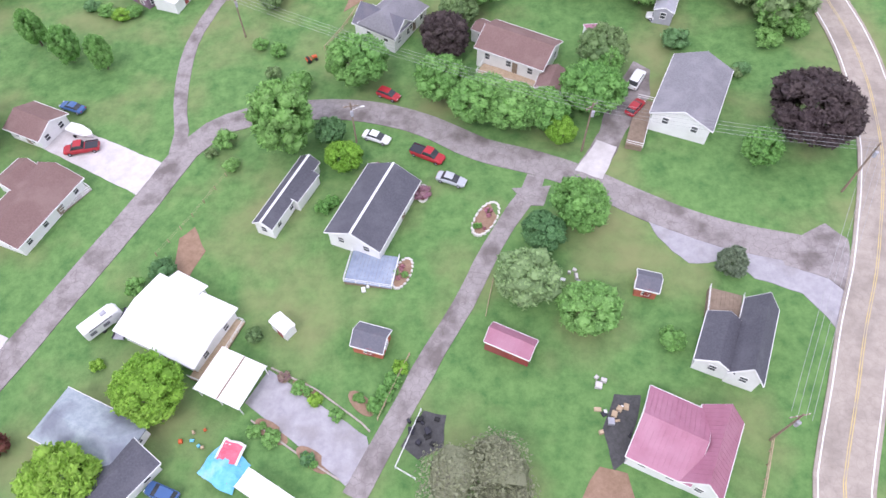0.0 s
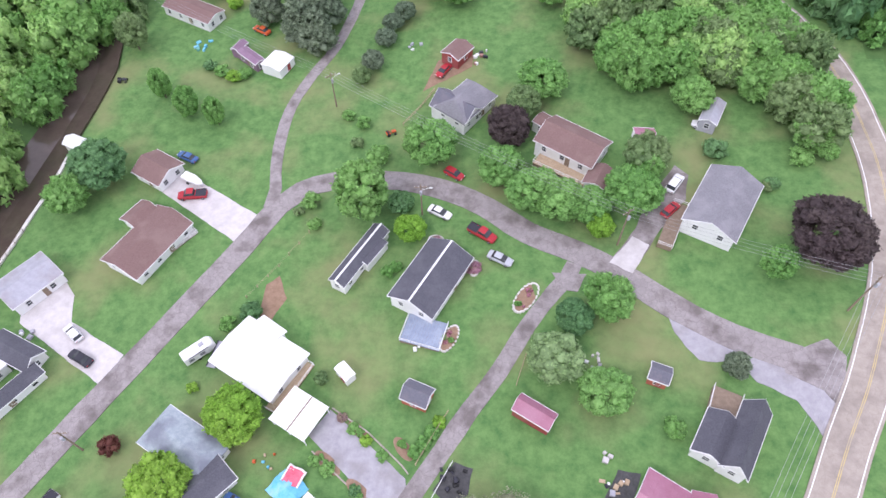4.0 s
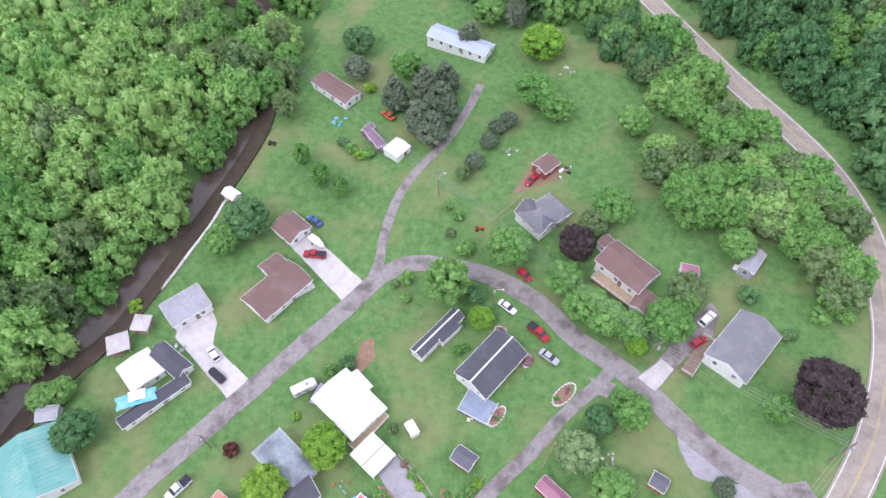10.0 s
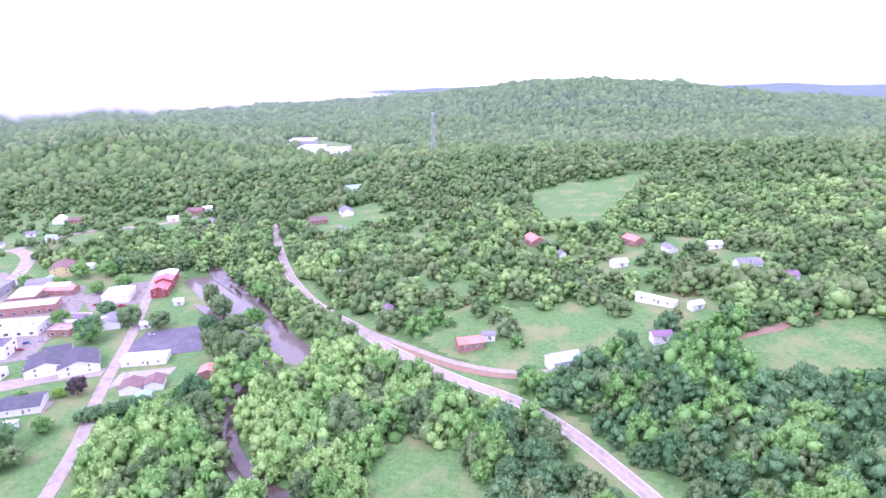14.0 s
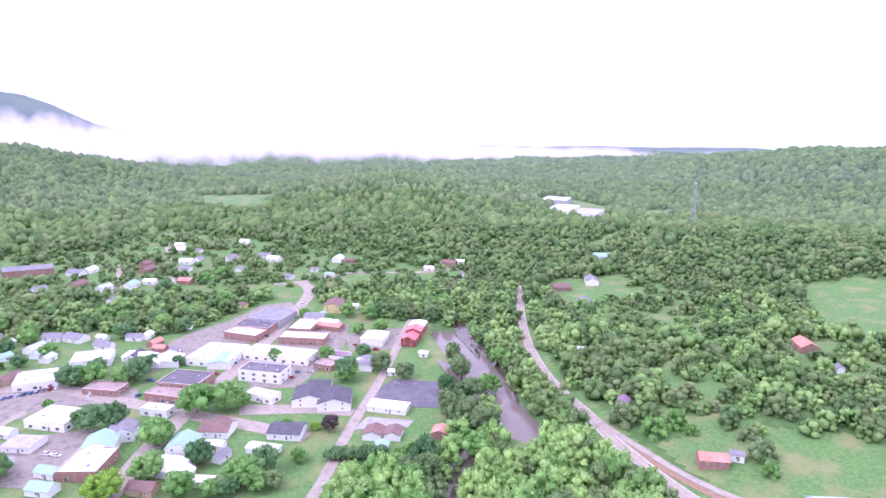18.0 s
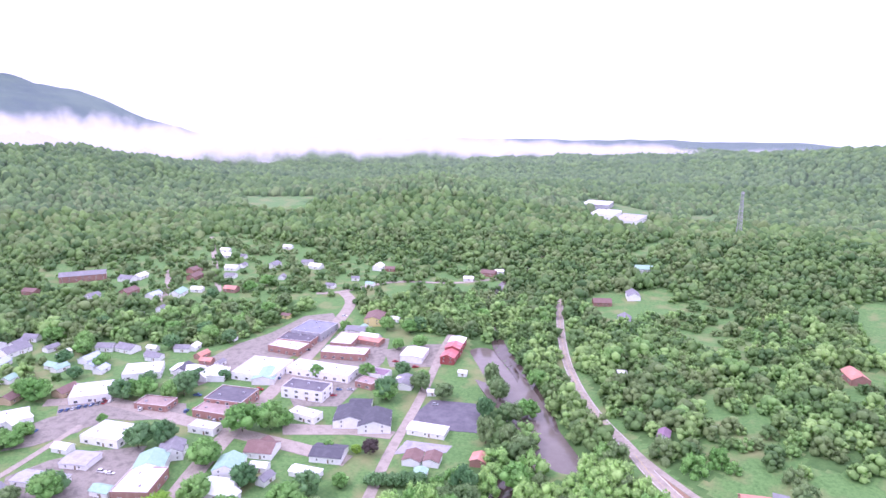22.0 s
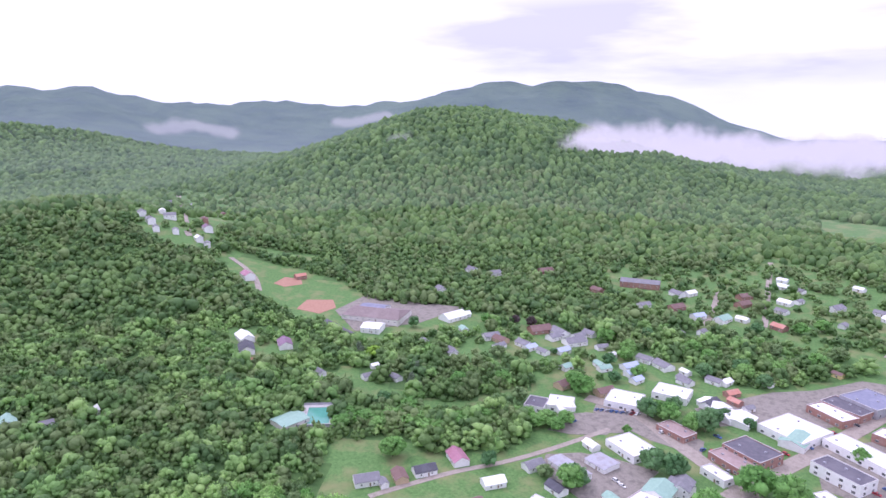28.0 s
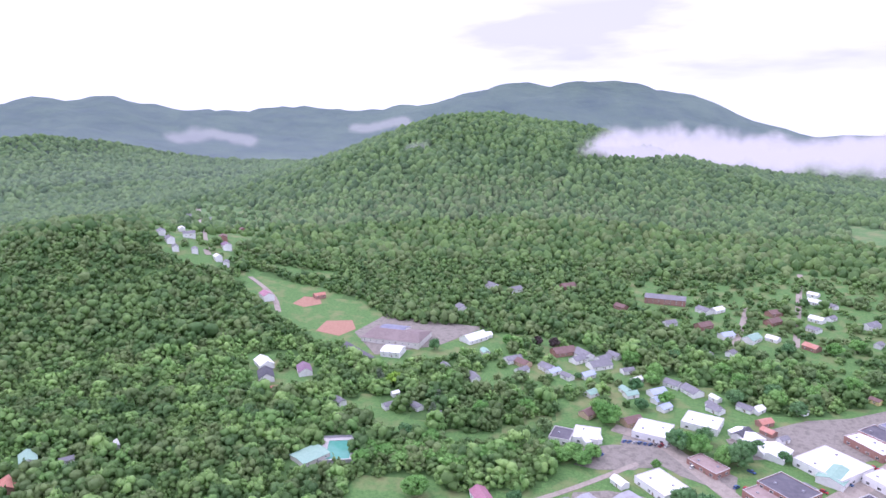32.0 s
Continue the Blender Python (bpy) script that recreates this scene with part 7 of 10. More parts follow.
ribbon("side_street", ((-727.9, 246.9), (-655.6, 218.5), (-609.6, 197.1)), 6.0, M["highway"], 0.3, label="narrow street between houses", step=10)
ribbon("side_street", ((-552.5, 328.8), (-541.2, 348.0), (-534.1, 414.3), (-493.4, 458.6), (-473.1, 506.8)), 6.0, M["highway"], 0.3, label="street past scattered houses", step=10)
ribbon("side_street", ((-313.9, -58.8), (-329.3, -37.2), (-345.1, -13.4), (-358.7, 12.8), (-378.0, 41.5), (-410.5, 82.8)), 4.0, M["highway"], 0.2, label="narrow street past small houses", step=8)
ribbon("side_street", ((-727.9, -316.2), (-711.2, -294.7), (-685.5, -270.3), (-649.2, -251.2)), 6.0, M["highway"], 0.4, label="road up the side valley", step=12)
ribbon("side_street", ((-1269.9, -666.3), (-816.3, -416.1), (-757.2, -380.6)), 8.0, M["highway"], 0.5, label="road through a hamlet", step=20)
SIDE_LANE = ((-193.2, 306.5), (-159.0, 285.6), (-126.9, 274.1), (-100.3, 268.4), (-76.1, 268.4), (-58.0, 274.0), (-46.0, 286.0))
ribbon("lane", SIDE_LANE, 3.4, M["highway"], 0.2, label="narrow asphalt lane climbing beside the highway", step=5)
ribbon("bank", SIDE_LANE[:6], 3.6, M["dirt"], 0.12, label="bare brown bank between a lane and the highway", category="ground", shift=-3.8, step=5, ragged=0.8)
flat_building("shop", -362.7, 207.5, 32.0, 29.7, 15.6, 7, M["white_paint"], M["lot"], "white two-storey block with a dark flat roof", storeys=2)
flat_building("shop", -386.0, 233.8, 29.6, 49.5, 17.6, 5, M["white_paint"], M["white_metal"], "long pale shop building with a white flat roof", storeys=1)
flat_building("shop", -402.6, 264.2, 38.1, 34.8, 14.9, 5, M["brick"], M["white_metal"], "brick shop building with a white flat roof", storeys=1)
flat_building("shop", -423.3, 278.5, -53.5, 26.4, 17.2, 5, M["brick"], M["white_metal"], "shop building with a white flat roof", storeys=1)
flat_building("shop", -382.6, 164.3, 34.3, 26.4, 21.9, 6.5, M["brick"], M["lot"], "brick block with a dark flat roof", storeys=2)
flat_building("shop", -374.1, 150.7, 31.5, 24.3, 15.7, 4.5, M["brick"], M["brick_roof"], "low brick building with a faded red roof", storeys=1)
flat_building("shop", -416.0, 202.6, -55.5, 32.4, 31.5, 5, M["white_paint"], M["white_metal"], "white shop building with a white flat roof", storeys=1)
flat_building("shop", -442.3, 237.7, 25.7, 27.9, 15.8, 5, M["brick"], M["white_metal"], "brick-fronted store with a white roof", storeys=1)
flat_building("shop", -451.9, 252.1, 34.0, 28.9, 18.5, 5, M["brick"], M["lot"], "brick store with a dark flat roof", storeys=1)
flat_building("shop", -460.3, 272.2, -61.2, 29.6, 27.6, 6, M["grey_metal"], M["slate_roof"], "large store with a blue-grey roof", storeys=1)
flat_building("shop", -383.3, 92.4, 33.7, 24.9, 19.7, 4.5, M["white_paint"], M["white_metal"], "white warehouse with a white roof", storeys=1)
flat_building("shop", -451.1, 99.6, 67.6, 24.4, 23.2, 4.5, M["white_paint"], M["white_metal"], "car showroom with a white roof", storeys=1)
flat_building("shop", -467.2, 136.7, 63.0, 25.0, 20.8, 4.5, M["white_paint"], M["white_metal"], "long white shop building", storeys=1)
flat_building("shop", -319.7, 88.4, -43.4, 23.2, 18.5, 5, M["brick"], M["white_metal"], "brick building with a white flat roof", storeys=1)
flat_building("shop", -357.7, 136.4, 31.9, 17.4, 8.4, 4, M["white_paint"], M["white_metal"], "white shop with a flat roof", storeys=1)
flat_building("shop", -409.3, 125.9, 36.7, 22.3, 13.0, 3.6, M["brick"], M["brick_roof"], "low brick shop with a faded red roof", storeys=1)
flat_building("shop", -348.4, 246.3, 21.7, 13.4, 10.8, 4, M["brick"], M["brick_roof"], "small low brick building beside a street", storeys=1)
flat_building("shop", -354.8, 259.7, 25.7, 16.7, 11.6, 4.5, M["white_paint"], M["purple_roof"], "shop with a faded mauve roof", storeys=1)
flat_building("shop", -334.5, 189.8, 22.1, 19.6, 9.5, 4, M["white_paint"], M["white_metal"], "white shop beside the main street", storeys=1)
flat_building("shop", -436.5, 35.8, -17.1, 17.0, 14.3, 4, M["white_paint"], M["lot"], "low building with a dark roof", storeys=1)
flat_building("shop", -439.6, 52.9, -11.7, 18.3, 18.0, 4, M["white_paint"], M["white_metal"], "low building with a white roof", storeys=1)
flat_building("shop", -309.8, 32.9, -35.3, 18.7, 17.6, 4, M["white_paint"], M["white_metal"], "white metal warehouse beside a street", storeys=1)
flat_building("shop", -660.7, 958.7, -64.9, 57.7, 44.8, 7, M["grey_metal"], M["white_metal"], "pale factory hall with a flat roof", storeys=1)
flat_building("shop", -601.4, 897.5, -69.1, 52.7, 38.0, 8, M["white_paint"], M["white_metal"], "large white factory hall with a flat roof", storeys=1)
flat_building("shop", -553.6, 890.3, -70.2, 75.0, 37.6, 7, M["white_paint"], M["grey_metal"], "large factory hall with a grey flat roof", storeys=1)
house("school", -608, -115, 78, 59.5, 35.6, 3.6, 4.5, M["concrete_wall"], M["mauve_roof"], "long low pale school with a mauve hipped roof", category="school", hip=6.0, detail=1)
house("school_hall", -615, -119, 76, 25.9, 21.9, 7.0, 2.5, M["white_paint"], M["slate_roof"], "tall hall of a school with a dark roof", category="school", detail=1)
house("school_porch", -571, -111, 82, 18.2, 18.2, 4.5, 2.0, M["white_paint"], M["white_metal"], "white gabled entrance of a school", category="school", detail=1)
house("chapel", -313, 210, -42, 20.8, 20.7, 4.5, 3.0, M["white_paint"], M["dark_shingle"], "white gabled chapel hall with a dark roof", category="chapel", detail=1)
house("chapel_wing", -299, 217, -40, 20.8, 19.2, 4.5, 3.0, M["white_paint"], M["dark_shingle"], "white gabled wing of a chapel hall with a dark roof", category="chapel wing", detail=1)
house("house", -287, 177, 39, 17.8, 14.7, 3.2, 2.0, M["white_paint"], M["dark_shingle"], "white house with a dark roof beside a lawn", category="house", detail=1)
house("house", -324, 224, 46, 13.6, 12.3, 3.2, 2.0, M["white_paint"], M["dark_shingle"], "white house with a dark roof beside a chapel", category="house", detail=1)
house("mobile_home", -279, 158, 31, 16.5, 7.1, 2.8, 0.8, M["white_paint"], M["white_metal"], "white trailer home beside a lawn", category="mobile home", detail=1)
house("house", -314, 151, 40, 15.7, 14.1, 3.4, 3.0, M["white_paint"], M["brown_shingle"], "old house with a brown shingle roof", category="house", detail=1)
house("house", -307, 129, -42, 15.0, 13.6, 4.8, 3.0, M["white_paint"], M["pale_green_roof"], "tall white house with a teal metal roof", category="house", detail=1)
house("house", -293, 117, 37, 16.8, 15.0, 3.2, 2.2, M["white_paint"], M["white_metal"], "white house with a pale teal roof", category="house", detail=1)
house("house", -335, 99, -33, 15.6, 15.2, 4.8, 3.0, M["white_paint"], M["pale_green_roof"], "tall white house with a pale green roof", category="house", detail=1)
house("house", -342, 113, -29, 13.3, 10.8, 4.8, 2.6, M["white_paint"], M["grey_shingle"], "tall pale blue-grey gabled house", category="house", detail=1)
house("house", -253, 209, -54, 11.1, 9.9, 3, 1.8, M["white_paint"], M["brown_shingle"], "brown-roofed house beside a street", category="house", detail=1)
house("house", -245, 216, -54, 10.4, 8.8, 3, 1.6, M["white_paint"], M["brown_shingle"], "low brown-roofed house beside a street", category="house", detail=1)
house("house", -227, 234, -58, 9.0, 8.8, 3, 1.6, M["brick"], M["orange_roof"], "small house with an orange-red roof", category="house", detail=1)
house("house", -239, 202, -55, 8.5, 7.0, 2.6, 1.2, M["white_paint"], M["pale_green_roof"], "small teal-roofed shed on a lawn", category="house", detail=1)
house("hall", -271, 235, 31, 22.9, 10.7, 3, 0.9, M["white_paint"], M["white_metal"], "long white building with a pale roof", category="hall", detail=1)
house("house", -332, 266, -51, 16.7, 12.9, 3.2, 2.0, M["white_paint"], M["grey_shingle"], "white house beside the town street", category="house", detail=1)
house("store", -364, 301, -56, 19.7, 16.8, 4.2, 0.8, M["white_paint"], M["white_metal"], "pale metal-roofed store beside a lot", category="store", detail=1)
house("hall", -404, 199, -41, 20.3, 15.3, 4, 2.2, M["white_paint"], M["pale_green_roof"], "white building with a pale green gabled roof", category="hall", detail=1)
house("house", -451, 162, 25, 18.4, 15.1, 3.2, 1.8, M["white_paint"], M["white_metal"], "white house in the town", category="house", detail=1)
house("house", -431, 173, -38, 17.7, 17.5, 3.2, 1.8, M["white_paint"], M["white_metal"], "white house in the town", category="house", detail=1)
house("hall", -412, 294, 25, 21.8, 10.6, 3.2, 1.2, M["brick"], M["orange_roof"], "long building with an orange roof", category="hall", detail=1)
house("house", -448, 325, -47, 22.2, 15.1, 5, 2.4, M["yellow_wall"], M["brown_shingle"], "tall yellow house with a brown roof", category="house", detail=1)
house("house", -437, 300, 37, 19.9, 12.5, 3.4, 1.6, M["white_paint"], M["grey_shingle"], "grey-roofed house beside the main street", category="house", detail=1)
house("mill", -342, 317, -57, 15.5, 10.5, 4.6, 2.2, M["red_barn"], M["red_mill_roof"], "red-painted mill building with a red roof", category="mill", detail=1)
house("mill_tower", -349, 328, -56, 12.5, 11.5, 6, 2, M["red_barn"], M["red_mill_roof"], "tall red-painted mill tower with a red roof", category="mill tower", detail=1)
house("mill_annex", -358, 340, -55, 13.0, 12.0, 5, 1.0, M["red_barn"], M["white_metal"], "red mill annex with a white roof", category="mill annex", detail=1)
house("storage_shed", -364, 72, 41, 15.3, 13.4, 2.8, 0.7, M["white_paint"], M["grey_metal"], "row of grey storage units", category="storage shed", detail=1)
house("storage_shed", -355, 52, 38, 25.7, 10.6, 2.8, 0.7, M["white_paint"], M["grey_metal"], "long row of grey storage units", category="storage shed", detail=1)
house("pool_house", -390, -129, -38, 19.9, 16.5, 3, 0.9, M["concrete_wall"], M["pale_green_roof"], "pool house with a pale green roof", category="pool house", detail=1)
pool(-402, -113, 10, 24.7, 16.1)
mast(-365, 848, 62)
house("apartment_house", -742, 164, 73, 43.1, 15.0, 6.0, 3.2, M["brick"], M["grey_shingle"], "long brick apartment house with a grey roof", category="apartment house", detail=1)
house("house", -711, 198, 32, 15.6, 10.1, 3.2, 2.7, M["white_paint"], M["grey_shingle"], "white house with a grey roof near the town", detail=1, group="houses of the town")
house("house", -713, 212, 125, 13.8, 9.0, 3.2, 2.4, M["white_paint"], M["white_metal"], "white house with a pale metal roof near the town", detail=1, group="houses of the town")
house("house", -665, 186, 121, 16.4, 10.7, 3.2, 2.9, M["brick"], M["brown_shingle"], "brick house with a brown roof near the town", detail=1, group="houses of the town")
house("house", -640, 201, 118, 13.7, 8.9, 3.2, 2.4, M["white_paint"], M["blue_metal"], "white house with a pale blue roof near the town", detail=1, group="houses of the town")
house("house", -672, 155, 116, 12.9, 8.4, 2.9, 2.3, M["white_paint"], M["grey_shingle"], "white house with a grey roof near the town", detail=1, group="houses of the town")
house("house", -704, 266, 115, 15.3, 9.9, 3.2, 2.7, M["brick"], M["brown_shingle"], "brick house with a brown roof near the town", detail=1, group="houses of the town")
house("house", -678, 256, 125, 15.9, 10.4, 3.2, 2.8, M["brick"], M["brown_shingle"], "brick house with a brown roof near the town", detail=1, group="houses of the town")
house("house", -633, 241, 44, 11.5, 7.5, 2.9, 2.0, M["white_paint"], M["white_metal"], "white house with a pale metal roof near the town", detail=1, group="houses of the town")
house("house", -766, 329, 41, 11.2, 7.3, 2.9, 2.0, M["white_paint"], M["white_metal"], "white house with a pale metal roof near the town", detail=1, group="houses of the town")
house("house", -741, 320, 40, 13.6, 8.8, 3.2, 2.4, M["white_paint"], M["white_metal"], "white house with a pale metal roof near the town", detail=1, group="houses of the town")
house("house", -727, 333, 26, 9.4, 6.1, 2.9, 1.7, M["white_paint"], M["grey_shingle"], "white house with a grey roof near the town", detail=1, group="houses of the town")
house("house", -686, 301, 39, 13.9, 9.0, 3.2, 2.4, M["white_paint"], M["white_metal"], "white house with a pale metal roof near the town", detail=1, group="houses of the town")
house("house", -658, 287, 36, 12.1, 7.9, 2.9, 2.1, M["white_paint"], M["grey_shingle"], "white house with a grey roof near the town", detail=1, group="houses of the town")
house("house", -612, 267, 32, 13.6, 8.8, 3.2, 2.4, M["brick"], M["orange_roof"], "brick house with an orange roof near the town", detail=1, group="houses of the town")
house("house", -690, 316, 127, 10.2, 6.7, 2.9, 1.8, M["white_paint"], M["grey_shingle"], "white house with a grey roof near the town", detail=1, group="houses of the town")
house("house", -668, 343, 124, 16.5, 10.7, 3.2, 2.9, M["white_paint"], M["grey_shingle"], "white house with a grey roof near the town", detail=1, group="houses of the town")
house("house", -732, 396, 32, 11.2, 7.3, 2.9, 2.0, M["white_paint"], M["white_metal"], "white house with a pale metal roof near the town", detail=1, group="houses of the town")
house("house", -655, 379, 47, 12.8, 8.3, 2.9, 2.2, M["white_paint"], M["grey_shingle"], "white house with a grey roof near the town", detail=1, group="houses of the town")
house("house", -633, 377, 25, 14.9, 9.7, 3.2, 2.6, M["white_paint"], M["white_metal"], "white house with a pale metal roof near the town", detail=1, group="houses of the town")
house("house", -619, 327, 136, 9.5, 6.2, 2.9, 1.7, M["white_paint"], M["grey_shingle"], "white house with a grey roof near the town", detail=1, group="houses of the town")
house("house", -560, 350, 28, 10.1, 6.6, 2.9, 1.8, M["white_paint"], M["grey_shingle"], "white house with a grey roof near the town", detail=1, group="houses of the town")
house("house", -566, 385, 46, 8.1, 5.3, 2.9, 1.4, M["white_paint"], M["grey_shingle"], "white house with a grey roof near the town", detail=1, group="houses of the town")
house("house", -586, 430, 129, 16.0, 10.4, 3.2, 2.8, M["white_paint"], M["white_metal"], "white house with a pale metal roof near the town", detail=1, group="houses of the town")
house("house", -572, 436, 44, 10.9, 7.1, 2.9, 1.9, M["brick"], M["brown_shingle"], "brick house with a brown roof near the town", detail=1, group="houses of the town")
house("house", -539, 385, 24, 9.0, 5.9, 2.9, 1.6, M["white_paint"], M["pale_green_roof"], "white house with a teal metal roof near the town", detail=1, group="houses of the town")
house("house", -585, 191, 121, 9.5, 6.2, 2.9, 1.7, M["white_paint"], M["grey_shingle"], "white house with a grey roof near the town", detail=1, group="houses of the town")
house("house", -599, 174, 27, 8.5, 5.5, 2.9, 1.5, M["white_paint"], M["grey_shingle"], "white house with a grey roof near the town", detail=1, group="houses of the town")
house("house", -489, 479, 35, 10.4, 6.8, 2.9, 1.8, M["white_paint"], M["white_metal"], "white house with a pale metal roof near the town", detail=1, group="houses of the town")
house("house", -489, 510, 26, 15.5, 10.1, 3.2, 2.7, M["brick"], M["brown_shingle"], "brick house with a brown roof near the town", detail=1, group="houses of the town")
house("house", -486, 524, 44, 9.7, 6.3, 2.9, 1.7, M["white_paint"], M["white_metal"], "white house with a pale metal roof near the town", detail=1, group="houses of the town")
house("house", -342, 512, 45, 16.8, 10.9, 3.2, 2.9, M["brick"], M["brown_shingle"], "brick house with a brown roof near the town", detail=1, group="houses of the town")
house("house", -332, 549, 130, 18.5, 12.0, 3.2, 3.3, M["white_paint"], M["grey_shingle"], "white house with a grey roof near the town", detail=1, group="houses of the town")
house("house", -299, 483, 121, 17.5, 11.4, 3.2, 3.1, M["white_paint"], M["grey_shingle"], "white house with a grey roof near the town", detail=1, group="houses of the town")
house("house", -369, 628, 39, 18.4, 12.0, 3.2, 3.2, M["white_paint"], M["pale_green_roof"], "white house with a teal metal roof near the town", detail=1, group="houses of the town")
house("house", -565, 74, 117, 19.7, 12.8, 3.2, 3.5, M["white_paint"], M["grey_shingle"], "white house with a grey roof near the town", detail=1, group="houses of the town")
house("house", -556, 97, 114, 10.7, 7.0, 2.9, 1.9, M["white_paint"], M["grey_shingle"], "white house with a grey roof near the town", detail=1, group="houses of the town")
house("house", -538, 102, 129, 9.5, 6.2, 2.9, 1.7, M["white_paint"], M["white_metal"], "white house with a pale metal roof near the town", detail=1, group="houses of the town")
house("house", -490, 115, 132, 10.5, 6.9, 2.9, 1.9, M["white_paint"], M["blue_metal"], "white house with a pale blue roof near the town", detail=1, group="houses of the town")
house("house", -510, 93, 116, 10.8, 7.0, 2.9, 1.9, M["white_paint"], M["pale_green_roof"], "white house with a teal metal roof near the town", detail=1, group="houses of the town")
house("house", -510, 157, 31, 8.3, 5.4, 2.9, 1.5, M["white_paint"], M["white_metal"], "white house with a pale metal roof near the town", detail=1, group="houses of the town")
house("house", -495, 175, 44, 11.9, 7.7, 2.9, 2.1, M["white_paint"], M["grey_shingle"], "white house with a grey roof near the town", detail=1, group="houses of the town")
house("house", -493, 183, 132, 10.1, 6.5, 2.9, 1.8, M["white_paint"], M["white_metal"], "white house with a pale metal roof near the town", detail=1, group="houses of the town")
house("house", -509, 63, 132, 11.6, 7.6, 2.9, 2.0, M["white_paint"], M["pale_green_roof"], "white house with a teal metal roof near the town", detail=1, group="houses of the town")
house("house", -496, 152, 24, 10.8, 7.0, 2.9, 1.9, M["white_paint"], M["grey_shingle"], "white house with a grey roof near the town", detail=1, group="houses of the town")
house("house", -474, 58, 135, 14.3, 9.3, 3.2, 2.5, M["light_wood"], M["brown_shingle"], "tan house with a brown roof near the town", detail=1, group="houses of the town")
house("house", -465, 87, 121, 14.2, 9.2, 3.2, 2.5, M["light_wood"], M["brown_shingle"], "tan house with a brown roof near the town", detail=1, group="houses of the town")
house("house", -434, 55, 118, 13.2, 8.6, 3.2, 2.3, M["white_paint"], M["white_metal"], "white house with a pale metal roof near the town", detail=1, group="houses of the town")
house("house", -384, 68, 33, 9.9, 6.4, 2.9, 1.7, M["white_paint"], M["white_metal"], "white house with a pale metal roof near the town", detail=1, group="houses of the town")
house("house", -459, 179, 36, 9.5, 6.2, 2.9, 1.7, M["brick"], M["orange_roof"], "brick house with an orange roof near the town", detail=1, group="houses of the town")
house("house", -449, 185, 119, 7.7, 5.0, 2.9, 1.3, M["white_paint"], M["grey_shingle"], "white house with a grey roof near the town", detail=1, group="houses of the town")
house("house", -390, 179, 35, 7.6, 5.0, 2.9, 1.3, M["white_paint"], M["grey_shingle"], "white house with a grey roof near the town", detail=1, group="houses of the town")
house("house", -103, 284, 37, 12.7, 8.2, 2.9, 2.2, M["brick"], M["orange_roof"], "brick house with an orange roof on a hillside", detail=1, group="houses of the town")
house("house", -96, 294, 23, 6.2, 4.5, 2.9, 1.2, M["white_paint"], M["grey_shingle"], "white house with a grey roof on a hillside", detail=1, group="houses of the town")
house("house", -54, 279, 41, 14.6, 9.5, 3.2, 2.6, M["white_paint"], M["blue_metal"], "white house with a pale blue roof on a hillside", detail=1, group="houses of the town")
house("house", -13, 306, 26, 9.3, 6.1, 2.9, 1.6, M["white_paint"], M["purple_roof"], "white house with a faded purple roof on a hillside", detail=1, group="houses of the town")
house("house", -44, 457, 136, 14.2, 9.2, 3.2, 2.5, M["brick"], M["orange_roof"], "brick house with an orange roof on a hillside", detail=1, group="houses of the town")
house("house", -47, 407, 36, 9.9, 6.5, 2.9, 1.7, M["white_paint"], M["white_metal"], "white house with a pale metal roof on a hillside", detail=1, group="houses of the town")
house("house", -114, 453, 128, 16.9, 11.0, 3.2, 3.0, M["brick"], M["orange_roof"], "brick house with an orange roof on a hillside", detail=1, group="houses of the town")
house("house", -19, 440, 127, 9.8, 6.4, 2.9, 1.7, M["white_paint"], M["grey_shingle"], "white house with a grey roof on a hillside", detail=1, group="houses of the town")
house("house", 8, 448, 26, 9.2, 6.0, 2.9, 1.6, M["white_paint"], M["white_metal"], "white house with a pale metal roof on a hillside", detail=1, group="houses of the town")
house("house", 27, 408, 24, 14.1, 9.2, 3.2, 2.5, M["white_paint"], M["grey_shingle"], "white house with a grey roof on a hillside", detail=1, group="houses of the town")
house("house", 47, 390, 25, 9.5, 6.2, 2.9, 1.7, M["white_paint"], M["purple_roof"], "white house with a faded purple roof on a hillside", detail=1, group="houses of the town")
house("house", -87, 423, 117, 6.7, 4.5, 2.9, 1.2, M["white_paint"], M["grey_shingle"], "white house with a grey roof on a hillside", detail=1, group="houses of the town")
house("house", -162, 309, 114, 9.3, 6.1, 2.9, 1.6, M["white_paint"], M["purple_roof"], "white house with a faded purple roof on a hillside", detail=1, group="houses of the town")
house("house", -234, 380, 43, 6.0, 4.5, 2.9, 1.2, M["white_paint"], M["white_metal"], "white house with a pale metal roof on a hillside", detail=1, group="houses of the town")
house("house", 1, 343, 42, 7.2, 4.7, 2.9, 1.3, M["white_paint"], M["white_metal"], "white house with a pale metal roof on a hillside", detail=1, group="houses of the town")
house("mobile_home", -19, 348, -20, 22.0, 5.0, 2.7, 0.9, M["white_paint"], M["white_metal"], "long white mobile home on a hillside", detail=1)
house("house", -327, -63, 113, 14.0, 9.1, 3.2, 2.5, M["white_paint"], M["grey_shingle"], "white house with a grey roof near the town", detail=1, group="houses of the town")
house("house", -333, -45, 25, 11.5, 7.5, 2.9, 2.0, M["light_wood"], M["brown_shingle"], "tan house with a brown roof near the town", detail=1, group="houses of the town")
house("house", -341, -32, 117, 13.0, 8.4, 2.9, 2.3, M["white_paint"], M["dark_shingle"], "white house with a dark roof near the town", detail=1, group="houses of the town")
